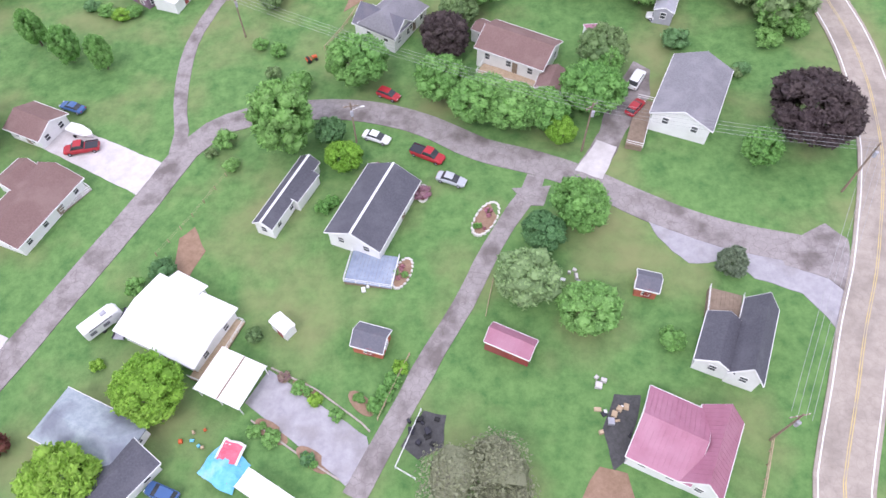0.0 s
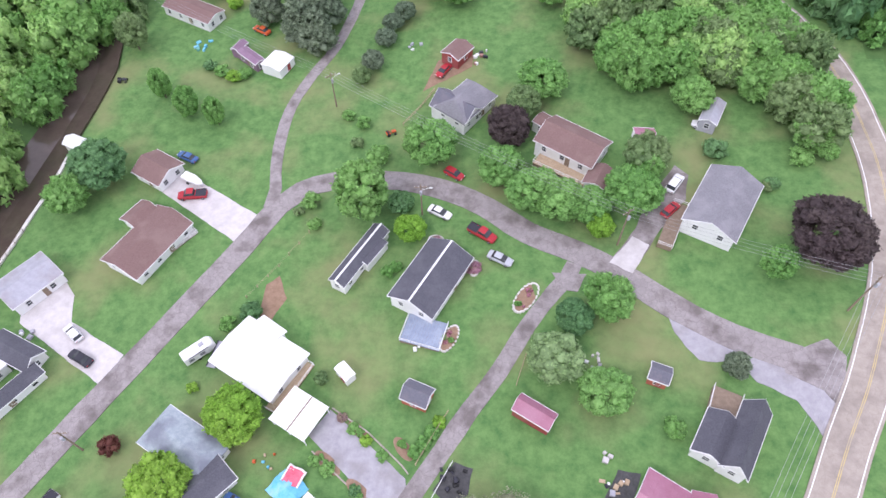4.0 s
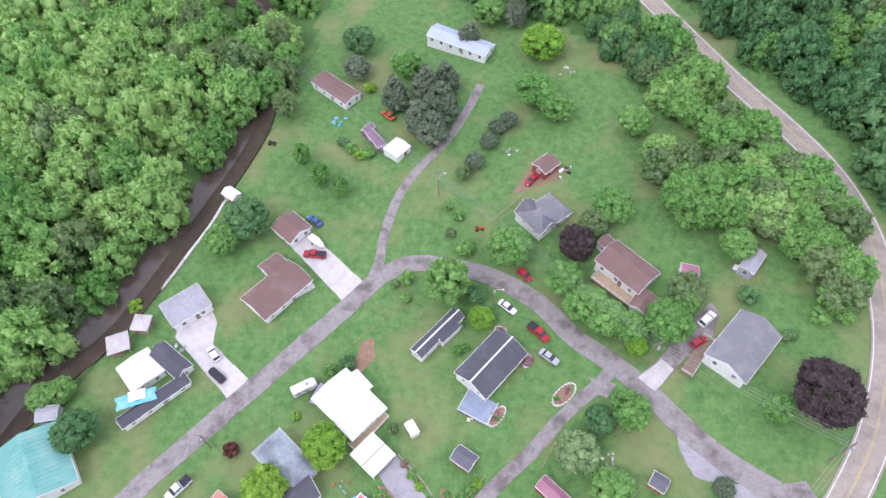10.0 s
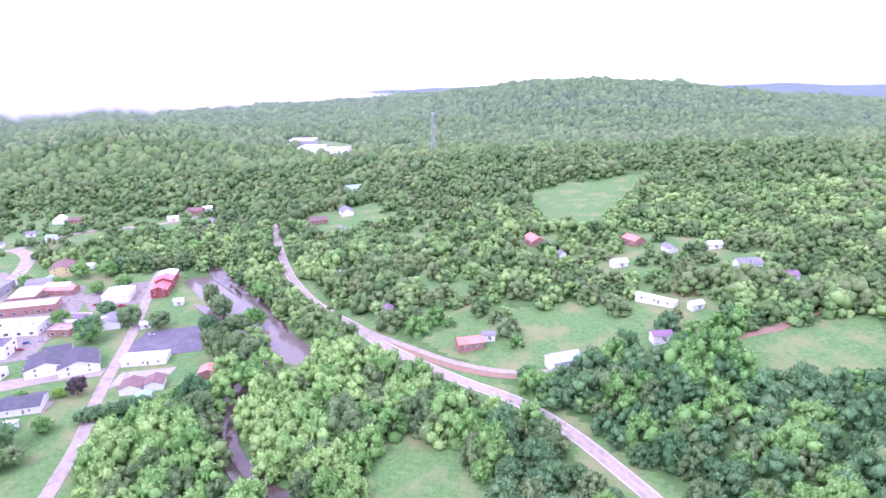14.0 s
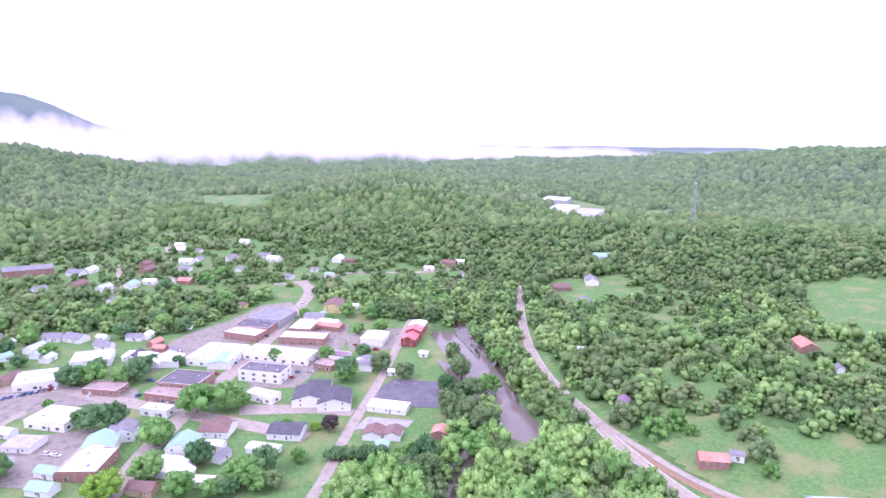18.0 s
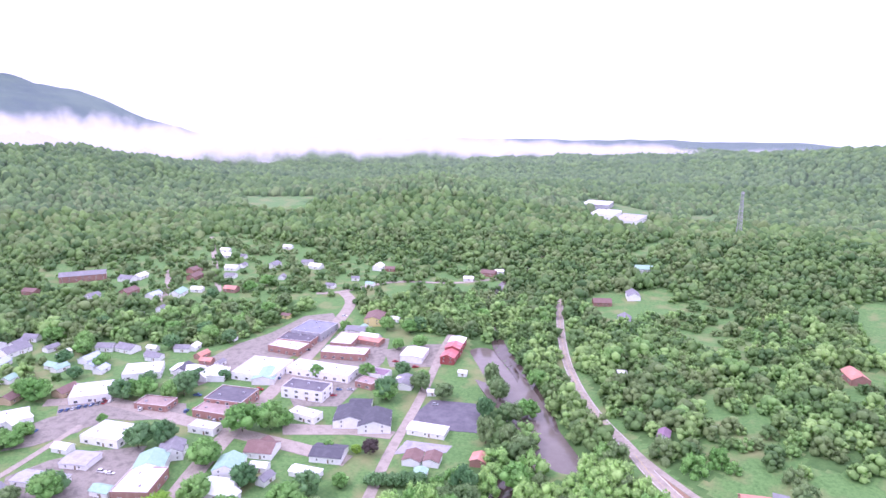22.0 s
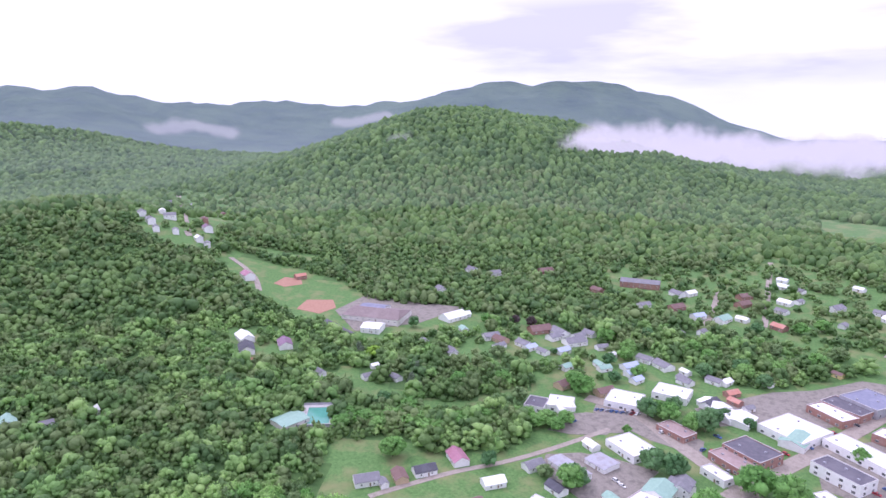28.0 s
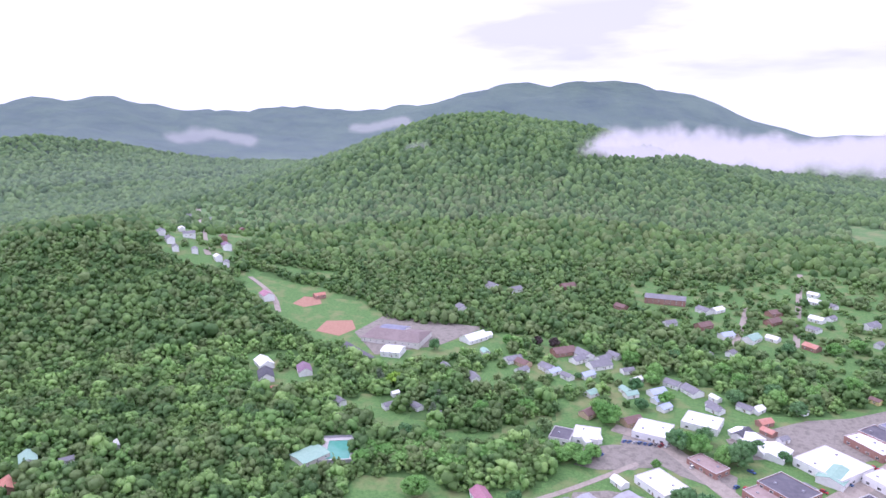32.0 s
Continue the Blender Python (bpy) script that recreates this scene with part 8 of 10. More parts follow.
house("house", -357, -14, 26, 14.7, 9.6, 3.2, 2.6, M["white_paint"], M["red_metal"], "white house with a red metal roof near the town", detail=1, group="houses of the town")
house("house", -334, 8, 115, 12.7, 8.3, 2.9, 2.2, M["white_paint"], M["white_metal"], "white house with a pale metal roof near the town", detail=1, group="houses of the town")
house("house", -355, 31, 126, 12.0, 7.8, 2.9, 2.1, M["white_paint"], M["grey_shingle"], "white house with a grey roof near the town", detail=1, group="houses of the town")
house("house", -333, 43, 41, 11.5, 7.5, 2.9, 2.0, M["white_paint"], M["dark_shingle"], "white house with a dark roof near the town", detail=1, group="houses of the town")
house("house", -312, -2, 121, 10.3, 6.7, 2.9, 1.8, M["light_wood"], M["brown_shingle"], "tan house with a brown roof near the town", detail=1, group="houses of the town")
house("house", -325, -53, 32, 6.3, 4.5, 2.9, 1.2, M["white_paint"], M["grey_shingle"], "white house with a grey roof near the town", detail=1, group="houses of the town")
house("house", -615, -40, 136, 24.0, 15.6, 3.2, 4.2, M["white_paint"], M["white_metal"], "white house with a pale metal roof near the town", detail=1, group="houses of the town")
house("house", -624, -30, 114, 12.9, 8.4, 2.9, 2.3, M["white_paint"], M["white_metal"], "white house with a pale metal roof near the town", detail=1, group="houses of the town")
house("house", -567, -1, 119, 14.8, 9.6, 3.2, 2.6, M["white_paint"], M["grey_shingle"], "white house with a grey roof near the town", detail=1, group="houses of the town")
house("house", -582, -27, 23, 10.1, 6.6, 2.9, 1.8, M["white_paint"], M["pale_green_roof"], "white house with a teal metal roof near the town", detail=1, group="houses of the town")
house("house", -545, 7, 133, 11.4, 7.4, 2.9, 2.0, M["white_paint"], M["grey_shingle"], "white house with a grey roof near the town", detail=1, group="houses of the town")
house("house", -591, 44, 115, 20.5, 13.3, 3.2, 3.6, M["brick"], M["brown_shingle"], "brick house with a brown roof near the town", detail=1, group="houses of the town")
house("house", -575, 57, 132, 15.0, 9.8, 3.2, 2.6, M["white_paint"], M["grey_shingle"], "white house with a grey roof near the town", detail=1, group="houses of the town")
house("house", -588, 90, 42, 12.3, 8.0, 2.9, 2.2, M["white_paint"], M["grey_shingle"], "white house with a grey roof near the town", detail=1, group="houses of the town")
house("house", -553, 29, 41, 14.5, 9.4, 3.2, 2.5, M["white_paint"], M["grey_shingle"], "white house with a grey roof near the town", detail=1, group="houses of the town")
house("house", -546, 34, 132, 11.5, 7.4, 2.9, 2.0, M["white_paint"], M["blue_metal"], "white house with a pale blue roof near the town", detail=1, group="houses of the town")
house("house", -543, 62, 126, 12.4, 8.1, 2.9, 2.2, M["white_paint"], M["blue_metal"], "white house with a pale blue roof near the town", detail=1, group="houses of the town")
house("house", -517, 90, 26, 10.1, 6.6, 2.9, 1.8, M["white_paint"], M["pale_green_roof"], "white house with a teal metal roof near the town", detail=1, group="houses of the town")
house("house", -516, 114, 121, 13.9, 9.0, 3.2, 2.4, M["white_paint"], M["blue_metal"], "white house with a pale blue roof near the town", detail=1, group="houses of the town")
house("house", -521, 142, 27, 16.0, 10.4, 3.2, 2.8, M["white_paint"], M["grey_shingle"], "white house with a grey roof near the town", detail=1, group="houses of the town")
house("house", -491, 152, 40, 11.7, 7.6, 2.9, 2.1, M["white_paint"], M["grey_shingle"], "white house with a grey roof near the town", detail=1, group="houses of the town")
house("house", -525, -33, 25, 12.9, 8.4, 2.9, 2.3, M["white_paint"], M["grey_shingle"], "white house with a grey roof near the town", detail=1, group="houses of the town")
house("house", -467, -92, 129, 11.0, 7.2, 2.9, 1.9, M["white_paint"], M["grey_shingle"], "white house with a grey roof near the town", detail=1, group="houses of the town")
house("house", -467, -71, 46, 9.3, 6.0, 2.9, 1.6, M["white_paint"], M["grey_shingle"], "white house with a grey roof near the town", detail=1, group="houses of the town")
house("house", -545, -59, 30, 9.6, 6.2, 2.9, 1.7, M["white_paint"], M["grey_shingle"], "white house with a grey roof near the town", detail=1, group="houses of the town")
house("house", -468, -132, 46, 10.4, 6.7, 2.9, 1.8, M["white_paint"], M["grey_shingle"], "white house with a grey roof near the town", detail=1, group="houses of the town")
house("house", -527, -217, 40, 18.9, 12.3, 3.2, 3.3, M["white_paint"], M["white_metal"], "white house with a pale metal roof near the town", detail=1, group="houses of the town")
house("house", -504, -206, 27, 19.1, 12.4, 3.2, 3.4, M["white_paint"], M["dark_shingle"], "white house with a dark roof near the town", detail=1, group="houses of the town")
house("house", -520, -178, 27, 17.3, 11.3, 3.2, 3.0, M["white_paint"], M["purple_roof"], "white house with a faded purple roof near the town", detail=1, group="houses of the town")
house("house", -483, -191, 121, 7.3, 4.8, 2.9, 1.3, M["brick"], M["orange_roof"], "brick house with an orange roof near the town", detail=1, group="houses of the town")
house("house", -679, -276, 42, 17.5, 11.4, 3.2, 3.1, M["white_paint"], M["red_metal"], "white house with a red metal roof near the town", detail=1, group="houses of the town")
house("house", -707, -225, 132, 12.6, 8.2, 2.9, 2.2, M["brick"], M["orange_roof"], "brick house with an orange roof near the town", detail=1, group="houses of the town")
house("house", -786, -32, 39, 17.3, 11.3, 3.2, 3.0, M["white_paint"], M["grey_shingle"], "white house with a grey roof near the town", detail=1, group="houses of the town")
house("house", -774, -4, 125, 15.8, 10.3, 3.2, 2.8, M["white_paint"], M["grey_shingle"], "white house with a grey roof near the town", detail=1, group="houses of the town")
house("house", -791, 59, 117, 17.5, 11.3, 3.2, 3.1, M["brick"], M["brown_shingle"], "brick house with a brown roof near the town", detail=1, group="houses of the town")
house("house", -704, -62, 23, 14.5, 9.4, 3.2, 2.5, M["white_paint"], M["grey_shingle"], "white house with a grey roof near the town", detail=1, group="houses of the town")
house("house", -720, 113, 39, 13.6, 8.9, 3.2, 2.4, M["brick"], M["brown_shingle"], "brick house with a brown roof near the town", detail=1, group="houses of the town")
house("house", -782, -456, 35, 15.0, 9.8, 3.5, 2.6, M["white_paint"], M["grey_shingle"], "white house with a grey roof in a hamlet", detail=1, group="houses of the town")
house("house", -761, -433, 43, 14.5, 9.4, 3.5, 2.6, M["white_paint"], M["grey_shingle"], "white house with a grey roof in a hamlet", detail=1, group="houses of the town")
house("house", -831, -456, 32, 12.6, 8.2, 3.2, 2.2, M["white_paint"], M["white_metal"], "white house with a pale metal roof in a hamlet", detail=1, group="houses of the town")
house("house", -803, -430, 117, 15.1, 9.8, 3.5, 2.7, M["white_paint"], M["grey_shingle"], "white house with a grey roof in a hamlet", detail=1, group="houses of the town")
house("house", -1158, -621, 118, 17.5, 11.3, 3.5, 3.1, M["white_paint"], M["grey_shingle"], "white house with a grey roof in a hamlet", detail=1, group="houses of the town")
house("house", -1030, -506, 32, 17.2, 11.2, 3.5, 3.0, M["white_paint"], M["grey_shingle"], "white house with a grey roof in a hamlet", detail=1, group="houses of the town")
house("house", -836, -400, 26, 16.9, 11.0, 3.5, 3.0, M["brick"], M["brown_shingle"], "brick house with a brown roof in a hamlet", detail=1, group="houses of the town")
house("house", -799, -378, 38, 16.2, 10.5, 3.5, 2.8, M["white_paint"], M["purple_roof"], "white house with a faded purple roof in a hamlet", detail=1, group="houses of the town")
house("house", -750, -366, 41, 12.5, 8.1, 3.2, 2.2, M["white_paint"], M["white_metal"], "white house with a pale metal roof in a hamlet", detail=1, group="houses of the town")
house("house", -741, -351, 26, 11.0, 7.1, 3.2, 1.9, M["white_paint"], M["grey_shingle"], "white house with a grey roof in a hamlet", detail=1, group="houses of the town")
house("house", -752, -396, 30, 11.3, 7.4, 3.2, 2.0, M["white_paint"], M["grey_shingle"], "white house with a grey roof in a hamlet", detail=1, group="houses of the town")
house("house", -960, -429, 37, 12.2, 7.9, 3.2, 2.1, M["brick"], M["brown_shingle"], "brick house with a brown roof in a hamlet", detail=1, group="houses of the town")
house("house", -741, -415, 34, 11.3, 7.3, 3.2, 2.0, M["white_paint"], M["grey_shingle"], "white house with a grey roof in a hamlet", detail=1, group="houses of the town")
house("house", -1111, -557, 27, 14.4, 9.4, 3.5, 2.5, M["white_paint"], M["grey_shingle"], "white house with a grey roof in a hamlet", detail=1, group="houses of the town")
house("house", -362, -309, 42, 15.4, 10.0, 3.2, 2.7, M["white_paint"], M["pale_green_roof"], "white house with a teal metal roof near the town", detail=1, group="houses of the town")
house("house", -365, -284, 131, 8.4, 5.4, 2.9, 1.5, M["white_paint"], M["grey_shingle"], "white house with a grey roof near the town", detail=1, group="houses of the town")
house("house", -387, -264, 27, 7.6, 4.9, 2.9, 1.3, M["white_paint"], M["white_metal"], "white house with a pale metal roof near the town", detail=1, group="houses of the town")
house("house", -334, -300, 34, 13.9, 9.0, 3.2, 2.4, M["brick"], M["orange_roof"], "brick house with an orange roof near the town", detail=1, group="houses of the town")
house("house", -560, 8, 46, 13.7, 8.9, 3.2, 2.4, M["light_wood"], M["brown_shingle"], "tan house with a brown roof near the town", detail=1, group="houses of the town")
house("house", -538, 45, 42, 10.4, 6.8, 2.9, 1.8, M["white_paint"], M["grey_shingle"], "white house with a grey roof near the town", detail=1, group="houses of the town")
house("house", -586, 62, 31, 18.4, 12.0, 3.2, 3.2, M["white_paint"], M["grey_shingle"], "white house with a grey roof near the town", detail=1, group="houses of the town")
house("house", -579, 79, 129, 13.2, 8.6, 3.2, 2.3, M["white_paint"], M["grey_shingle"], "white house with a grey roof near the town", detail=1, group="houses of the town")
house("house", -533, 130, 46, 13.4, 8.7, 3.2, 2.4, M["white_paint"], M["grey_shingle"], "white house with a grey roof near the town", detail=1, group="houses of the town")
house("house", -503, 113, 130, 10.9, 7.1, 2.9, 1.9, M["white_paint"], M["blue_metal"], "white house with a pale blue roof near the town", detail=1, group="houses of the town")
house("house", -473, 181, 117, 10.7, 7.0, 2.9, 1.9, M["brick"], M["orange_roof"], "brick house with an orange roof near the town", detail=1, group="houses of the town")
house("house", -453, 160, 135, 14.5, 9.4, 3.2, 2.5, M["white_paint"], M["dark_shingle"], "white house with a dark roof near the town", detail=1, group="houses of the town")
house("house", -434, 169, 120, 16.6, 10.8, 3.2, 2.9, M["white_paint"], M["white_metal"], "white house with a pale metal roof near the town", detail=1, group="houses of the town")
house("house", -487, -92, 131, 6.2, 4.5, 2.9, 1.2, M["white_paint"], M["white_metal"], "white house with a pale metal roof near the town", detail=1, group="houses of the town")
house("house", -456, -55, 114, 8.3, 5.4, 2.9, 1.5, M["white_paint"], M["grey_shingle"], "white house with a grey roof near the town", detail=1, group="houses of the town")
house("house", -632, 222, 134, 17.1, 11.1, 3.2, 3.0, M["white_paint"], M["pale_green_roof"], "white house with a teal metal roof near the town", detail=1, group="houses of the town")
house("house", -600, 195, 134, 10.8, 7.0, 2.9, 1.9, M["white_paint"], M["grey_shingle"], "white house with a grey roof near the town", detail=1, group="houses of the town")
house("house", -493, 214, 30, 7.5, 4.9, 2.9, 1.3, M["white_paint"], M["white_metal"], "white house with a pale metal roof near the town", detail=1, group="houses of the town")
house("house", -336, 99, 125, 10.9, 7.1, 2.9, 1.9, M["white_paint"], M["pale_green_roof"], "white house with a teal metal roof near the town", detail=1, group="houses of the town")
house("house", -344, 113, 43, 13.2, 8.6, 3.2, 2.3, M["white_paint"], M["grey_shingle"], "white house with a grey roof near the town", detail=1, group="houses of the town")
house("house", -318, 153, 117, 11.6, 7.5, 2.9, 2.0, M["white_paint"], M["brown_shingle"], "white house with a brown roof near the town", detail=1, group="houses of the town")
house("house", -283, 117, 120, 11.5, 7.5, 2.9, 2.0, M["white_paint"], M["white_metal"], "white house with a pale metal roof near the town", detail=1, group="houses of the town")
house("house", -271, 123, 41, 9.6, 6.2, 2.9, 1.7, M["white_paint"], M["white_metal"], "white house with a pale metal roof near the town", detail=1, group="houses of the town")
house("house", -287, 139, 114, 8.9, 5.8, 2.9, 1.6, M["white_paint"], M["grey_shingle"], "white house with a grey roof near the town", detail=1, group="houses of the town")
house("house", -284, 100, 37, 12.5, 8.1, 2.9, 2.2, M["light_wood"], M["brown_shingle"], "tan house with a brown roof near the town", detail=1, group="houses of the town")
house("house", -312, 67, 36, 11.9, 7.7, 2.9, 2.1, M["white_paint"], M["pale_green_roof"], "white house with a teal metal roof near the town", detail=1, group="houses of the town")
house("house", -299, 142, 40, 9.2, 6.0, 2.9, 1.6, M["white_paint"], M["white_metal"], "white house with a pale metal roof near the town", detail=1, group="houses of the town")
house("house", -326, 73, 33, 10.5, 6.8, 2.9, 1.8, M["white_paint"], M["pale_green_roof"], "white house with a teal metal roof near the town", detail=1, group="houses of the town")
house("house", -511, 273, 33, 7.9, 5.2, 2.9, 1.4, M["yellow_wall"], M["brown_shingle"], "yellow house with a brown roof near the town", detail=1, group="houses of the town")
house("house", -455, 328, 132, 9.6, 6.3, 2.9, 1.7, M["yellow_wall"], M["brown_shingle"], "yellow house with a brown roof near the town", detail=1, group="houses of the town")
house("house", -438, 304, 116, 11.0, 7.2, 2.9, 1.9, M["white_paint"], M["pale_green_roof"], "white house with a teal metal roof near the town", detail=1, group="houses of the town")
house("house", -416, 297, 26, 15.9, 10.3, 3.2, 2.8, M["white_paint"], M["white_metal"], "white house with a pale metal roof near the town", detail=1, group="houses of the town")
house("house", -437, 339, 25, 7.6, 4.9, 2.9, 1.3, M["white_paint"], M["white_metal"], "white house with a pale metal roof near the town", detail=1, group="houses of the town")
house("house", -334, 267, 26, 9.8, 6.4, 2.9, 1.7, M["white_paint"], M["white_metal"], "white house with a pale metal roof near the town", detail=1, group="houses of the town")
house("house", -308, 270, 45, 6.0, 4.5, 2.9, 1.2, M["white_paint"], M["white_metal"], "white house with a pale metal roof near the town", detail=1, group="houses of the town")
house("house", -316, 306, 32, 6.0, 4.5, 2.9, 1.2, M["white_paint"], M["white_metal"], "white house with a pale metal roof near the town", detail=1, group="houses of the town")
# town trees
tree(-549.5, 119.0, 12, 13, "town", "leaf", "green broadleaf tree between town houses", "tree")
tree(-488.8, 97.7, 9, 11, "town", "leaf_dark", "dark green broadleaf tree between town houses", "tree")
tree(-472.1, 75.2, 11, 12, "town", "leaf", "green broadleaf tree between town houses", "tree")
tree(-433.3, 116.8, 13, 17, "town", "leaf", "green broadleaf tree between town houses", "tree")
tree(-441.6, 131.3, 12, 13, "town", "leaf_dark", "dark green broadleaf tree between town houses", "tree")
tree(-422.1, 140.6, 11, 12, "town", "leaf", "green broadleaf tree between town houses", "tree")
tree(-428.4, 153.8, 12, 14, "town", "leaf_dark", "dark green broadleaf tree between town houses", "tree")
tree(-422.3, 176.1, 8, 9, "town", "leaf_dark", "dark green broadleaf tree between town houses", "tree")
tree(-320.8, 121.9, 15, 16, "town", "leaf", "green broadleaf tree between town houses", "tree")
tree(-292.4, 105.0, 12, 13, "town", "leaf", "green broadleaf tree between town houses", "tree")
tree(-271.2, 110.8, 13, 14, "town", "leaf", "green broadleaf tree between town houses", "tree")
tree(-288.8, 85.0, 14, 17, "town", "leaf_lime", "bright green broadleaf tree between town houses", "tree")
tree(-341.4, 53.3, 13, 16, "town", "leaf_dark", "dark green broadleaf tree between town houses", "tree")
tree(-291.5, 129.5, 9, 11, "town", "leaf_dark", "dark green broadleaf tree between town houses", "tree")
tree(-261.3, 136.3, 13, 17, "town", "leaf", "green broadleaf tree between town houses", "tree")
tree(-261.0, 120.6, 9, 10, "town", "leaf", "green broadleaf tree between town houses", "tree")
tree(-257.2, 127.0, 9, 10, "town", "leaf_dark", "dark green broadleaf tree between town houses", "tree")
tree(-322.0, 243.3, 15, 16, "town", "leaf", "green broadleaf tree between town houses", "tree")
tree(-346.9, 276.0, 10, 12, "town", "leaf_dark", "dark green broadleaf tree between town houses", "tree")
tree(-299.1, 272.0, 12, 13, "town", "leaf_pale", "pale green broadleaf tree between town houses", "tree")
tree(-263.3, 275.1, 13, 12, "town", "leaf_dark", "dark green broadleaf tree between town houses", "tree")
tree(-261.4, 167.5, 6, 8, "town", "leaf", "green broadleaf tree between town houses", "tree")
tree(-203.7, 201.1, 13, 14, "town", "leaf_pale", "pale green broadleaf tree between town houses", "tree")
tree(-203.5, 188.2, 13, 14, "town", "leaf", "green broadleaf tree between town houses", "tree")
tree(-245.4, 278.8, 14, 14, "town", "leaf_pale", "pale green broadleaf tree between town houses", "tree")
tree(-279.5, 302.3, 13, 13, "town", "leaf_pale", "pale green broadleaf tree between town houses", "tree")
tree(-215.3, 254.9, 15, 16, "town", "leaf_pale", "pale green broadleaf tree between town houses", "tree")
tree(-197.9, 230.9, 15, 16, "town", "leaf", "green broadleaf tree between town houses", "tree")
tree(-406.1, 329.9, 13, 14, "town", "leaf", "green broadleaf tree between town houses", "tree")
tree(-425.4, 321.1, 13, 14, "town", "leaf", "green broadleaf tree between town houses", "tree")
tree(-450.3, 295.4, 9, 10, "town", "leaf", "green broadleaf tree between town houses", "tree")
tree(-375.1, 316.2, 12, 12, "town", "leaf", "green broadleaf tree between town houses", "tree")
tree(-385.2, 301.7, 10, 10, "town", "leaf", "green broadleaf tree between town houses", "tree")
tree(-506.9, 121.2, 8, 10, "town", "leaf", "green broadleaf tree between town houses", "tree")
tree(-389.9, 225.0, 5, 7, "town", "leaf", "green broadleaf tree between town houses", "tree")
tree(-280.6, 190.8, 5, 6, "town", "leaf_lime", "bright green broadleaf tree between town houses", "tree")
tree(-404.8, 341.0, 13, 13, "town", "leaf_dark", "dark green broadleaf tree between town houses", "tree")
tree(-424.6, 303.1, 8, 9, "town", "leaf", "green broadleaf tree between town houses", "tree")
tree(-292.9, 180.6, 6, 7, "town", "leaf", "green broadleaf tree between town houses", "tree")
tree(-505.0, 170.0, 13, 14, "town", "leaf_dark", "dark green broadleaf tree between town houses", "tree")
tree(-503.6, 200.1, 14, 15, "town", "leaf", "green broadleaf tree between town houses", "tree")
tree(-510.3, 226.5, 13, 14, "town", "leaf", "green broadleaf tree between town houses", "tree")
tree(-488.0, 209.4, 13, 13, "town", "leaf_dark", "dark green broadleaf tree between town houses", "tree")
tree(-554.3, 173.9, 14, 15, "town", "leaf", "green broadleaf tree between town houses", "tree")
tree(-574.9, 105.7, 13, 14, "town", "leaf", "green broadleaf tree between town houses", "tree")
tree(-242.9, 291.5, 14, 14, "town", "leaf", "green broadleaf tree between town houses", "tree")
tree(-268.5, 329.7, 14, 14, "town", "leaf", "green broadleaf tree between town houses", "tree")
tree(-369.0, 365.8, 13, 13, "town", "leaf_pale", "pale green broadleaf tree between town houses", "tree")
tree(-384.5, 394.7, 13, 13, "town", "leaf", "green broadleaf tree between town houses", "tree")
tree(-330.4, 281.4, 8, 9, "town", "leaf", "green broadleaf tree between town houses", "tree")
tree(-252.1, 138.5, 11, 12, "town", "leaf", "green broadleaf tree between town houses", "tree")
tree(-247.5, 144.7, 9, 10, "town", "leaf_pale", "pale green broadleaf tree between town houses", "tree")
tree(-604.5, -6.1, 12, 12, "town", "leaf", "green broadleaf tree among small houses", "tree")
tree(-604.8, 36.9, 11, 11, "town", "leaf_purple", "dark purple broadleaf tree among small houses", "tree")
tree(-608.3, 20.9, 10, 10, "town", "leaf_purple", "dark purple broadleaf tree among small houses", "tree")
tree(-585.7, -74.6, 12, 11, "town", "leaf_dark", "dark green broadleaf tree among small houses", "tree")
tree(-577.4, -36.3, 6, 6, "town", "leaf_dark", "dark green broadleaf tree among small houses", "tree")
tree(-525.1, 6.4, 11, 14, "town", "leaf_pale", "pale green broadleaf tree among small houses", "tree")
tree(-419.4, -69.9, 13, 13, "town", "leaf_dark", "dark green broadleaf tree among small houses", "tree")
tree(-415.4, -53.3, 11, 14, "town", "leaf", "green broadleaf tree among small houses", "tree")
tree(-507.3, -96.4, 12, 13, "town", "leaf_lime", "bright green broadleaf tree among small houses", "tree")
tree(-478.0, 64.9, 13, 14, "town", "leaf", "green broadleaf tree among small houses", "tree")
tree(-534.2, 113.8, 13, 13, "town", "leaf", "green broadleaf tree among small houses", "tree")
tree(-500.3, 116.8, 9, 10, "town", "leaf", "green broadleaf tree among small houses", "tree")
tree(-522.7, 98.5, 11, 12, "town", "leaf_dark", "dark green broadleaf tree among small houses", "tree")
tree(-354.3, 5.0, 10, 11, "town", "leaf_dark", "dark green broadleaf tree among small houses", "tree")
tree(-343.0, 51.1, 12, 13, "town", "leaf", "green broadleaf tree among small houses", "tree")
tree(-346.6, 37.4, 8, 10, "town", "leaf_pale", "pale green broadleaf tree among small houses", "tree")
tree(-600.1, 243.1, 12, 13, "town", "leaf_dark", "dark green broadleaf tree among small houses", "tree")
tree(-606.9, 302.7, 13, 15, "town", "leaf", "green broadleaf tree among small houses", "tree")
tree(-600.7, 281.3, 12, 14, "town", "leaf", "green broadleaf tree among small houses", "tree")
tree(-550.8, 239.1, 13, 14, "town", "leaf_pale", "pale green broadleaf tree among small houses", "tree")
tree(-588.1, 215.3, 11, 13, "town", "leaf_pale", "pale green broadleaf tree among small houses", "tree")
tree(-576.3, 101.1, 13, 14, "town", "leaf", "green broadleaf tree among small houses", "tree")
tree(-581.2, 141.2, 13, 13, "town", "leaf_dark", "dark green broadleaf tree among small houses", "tree")
tree(-545.9, 161.7, 13, 13, "town", "leaf", "green broadleaf tree among small houses", "tree")
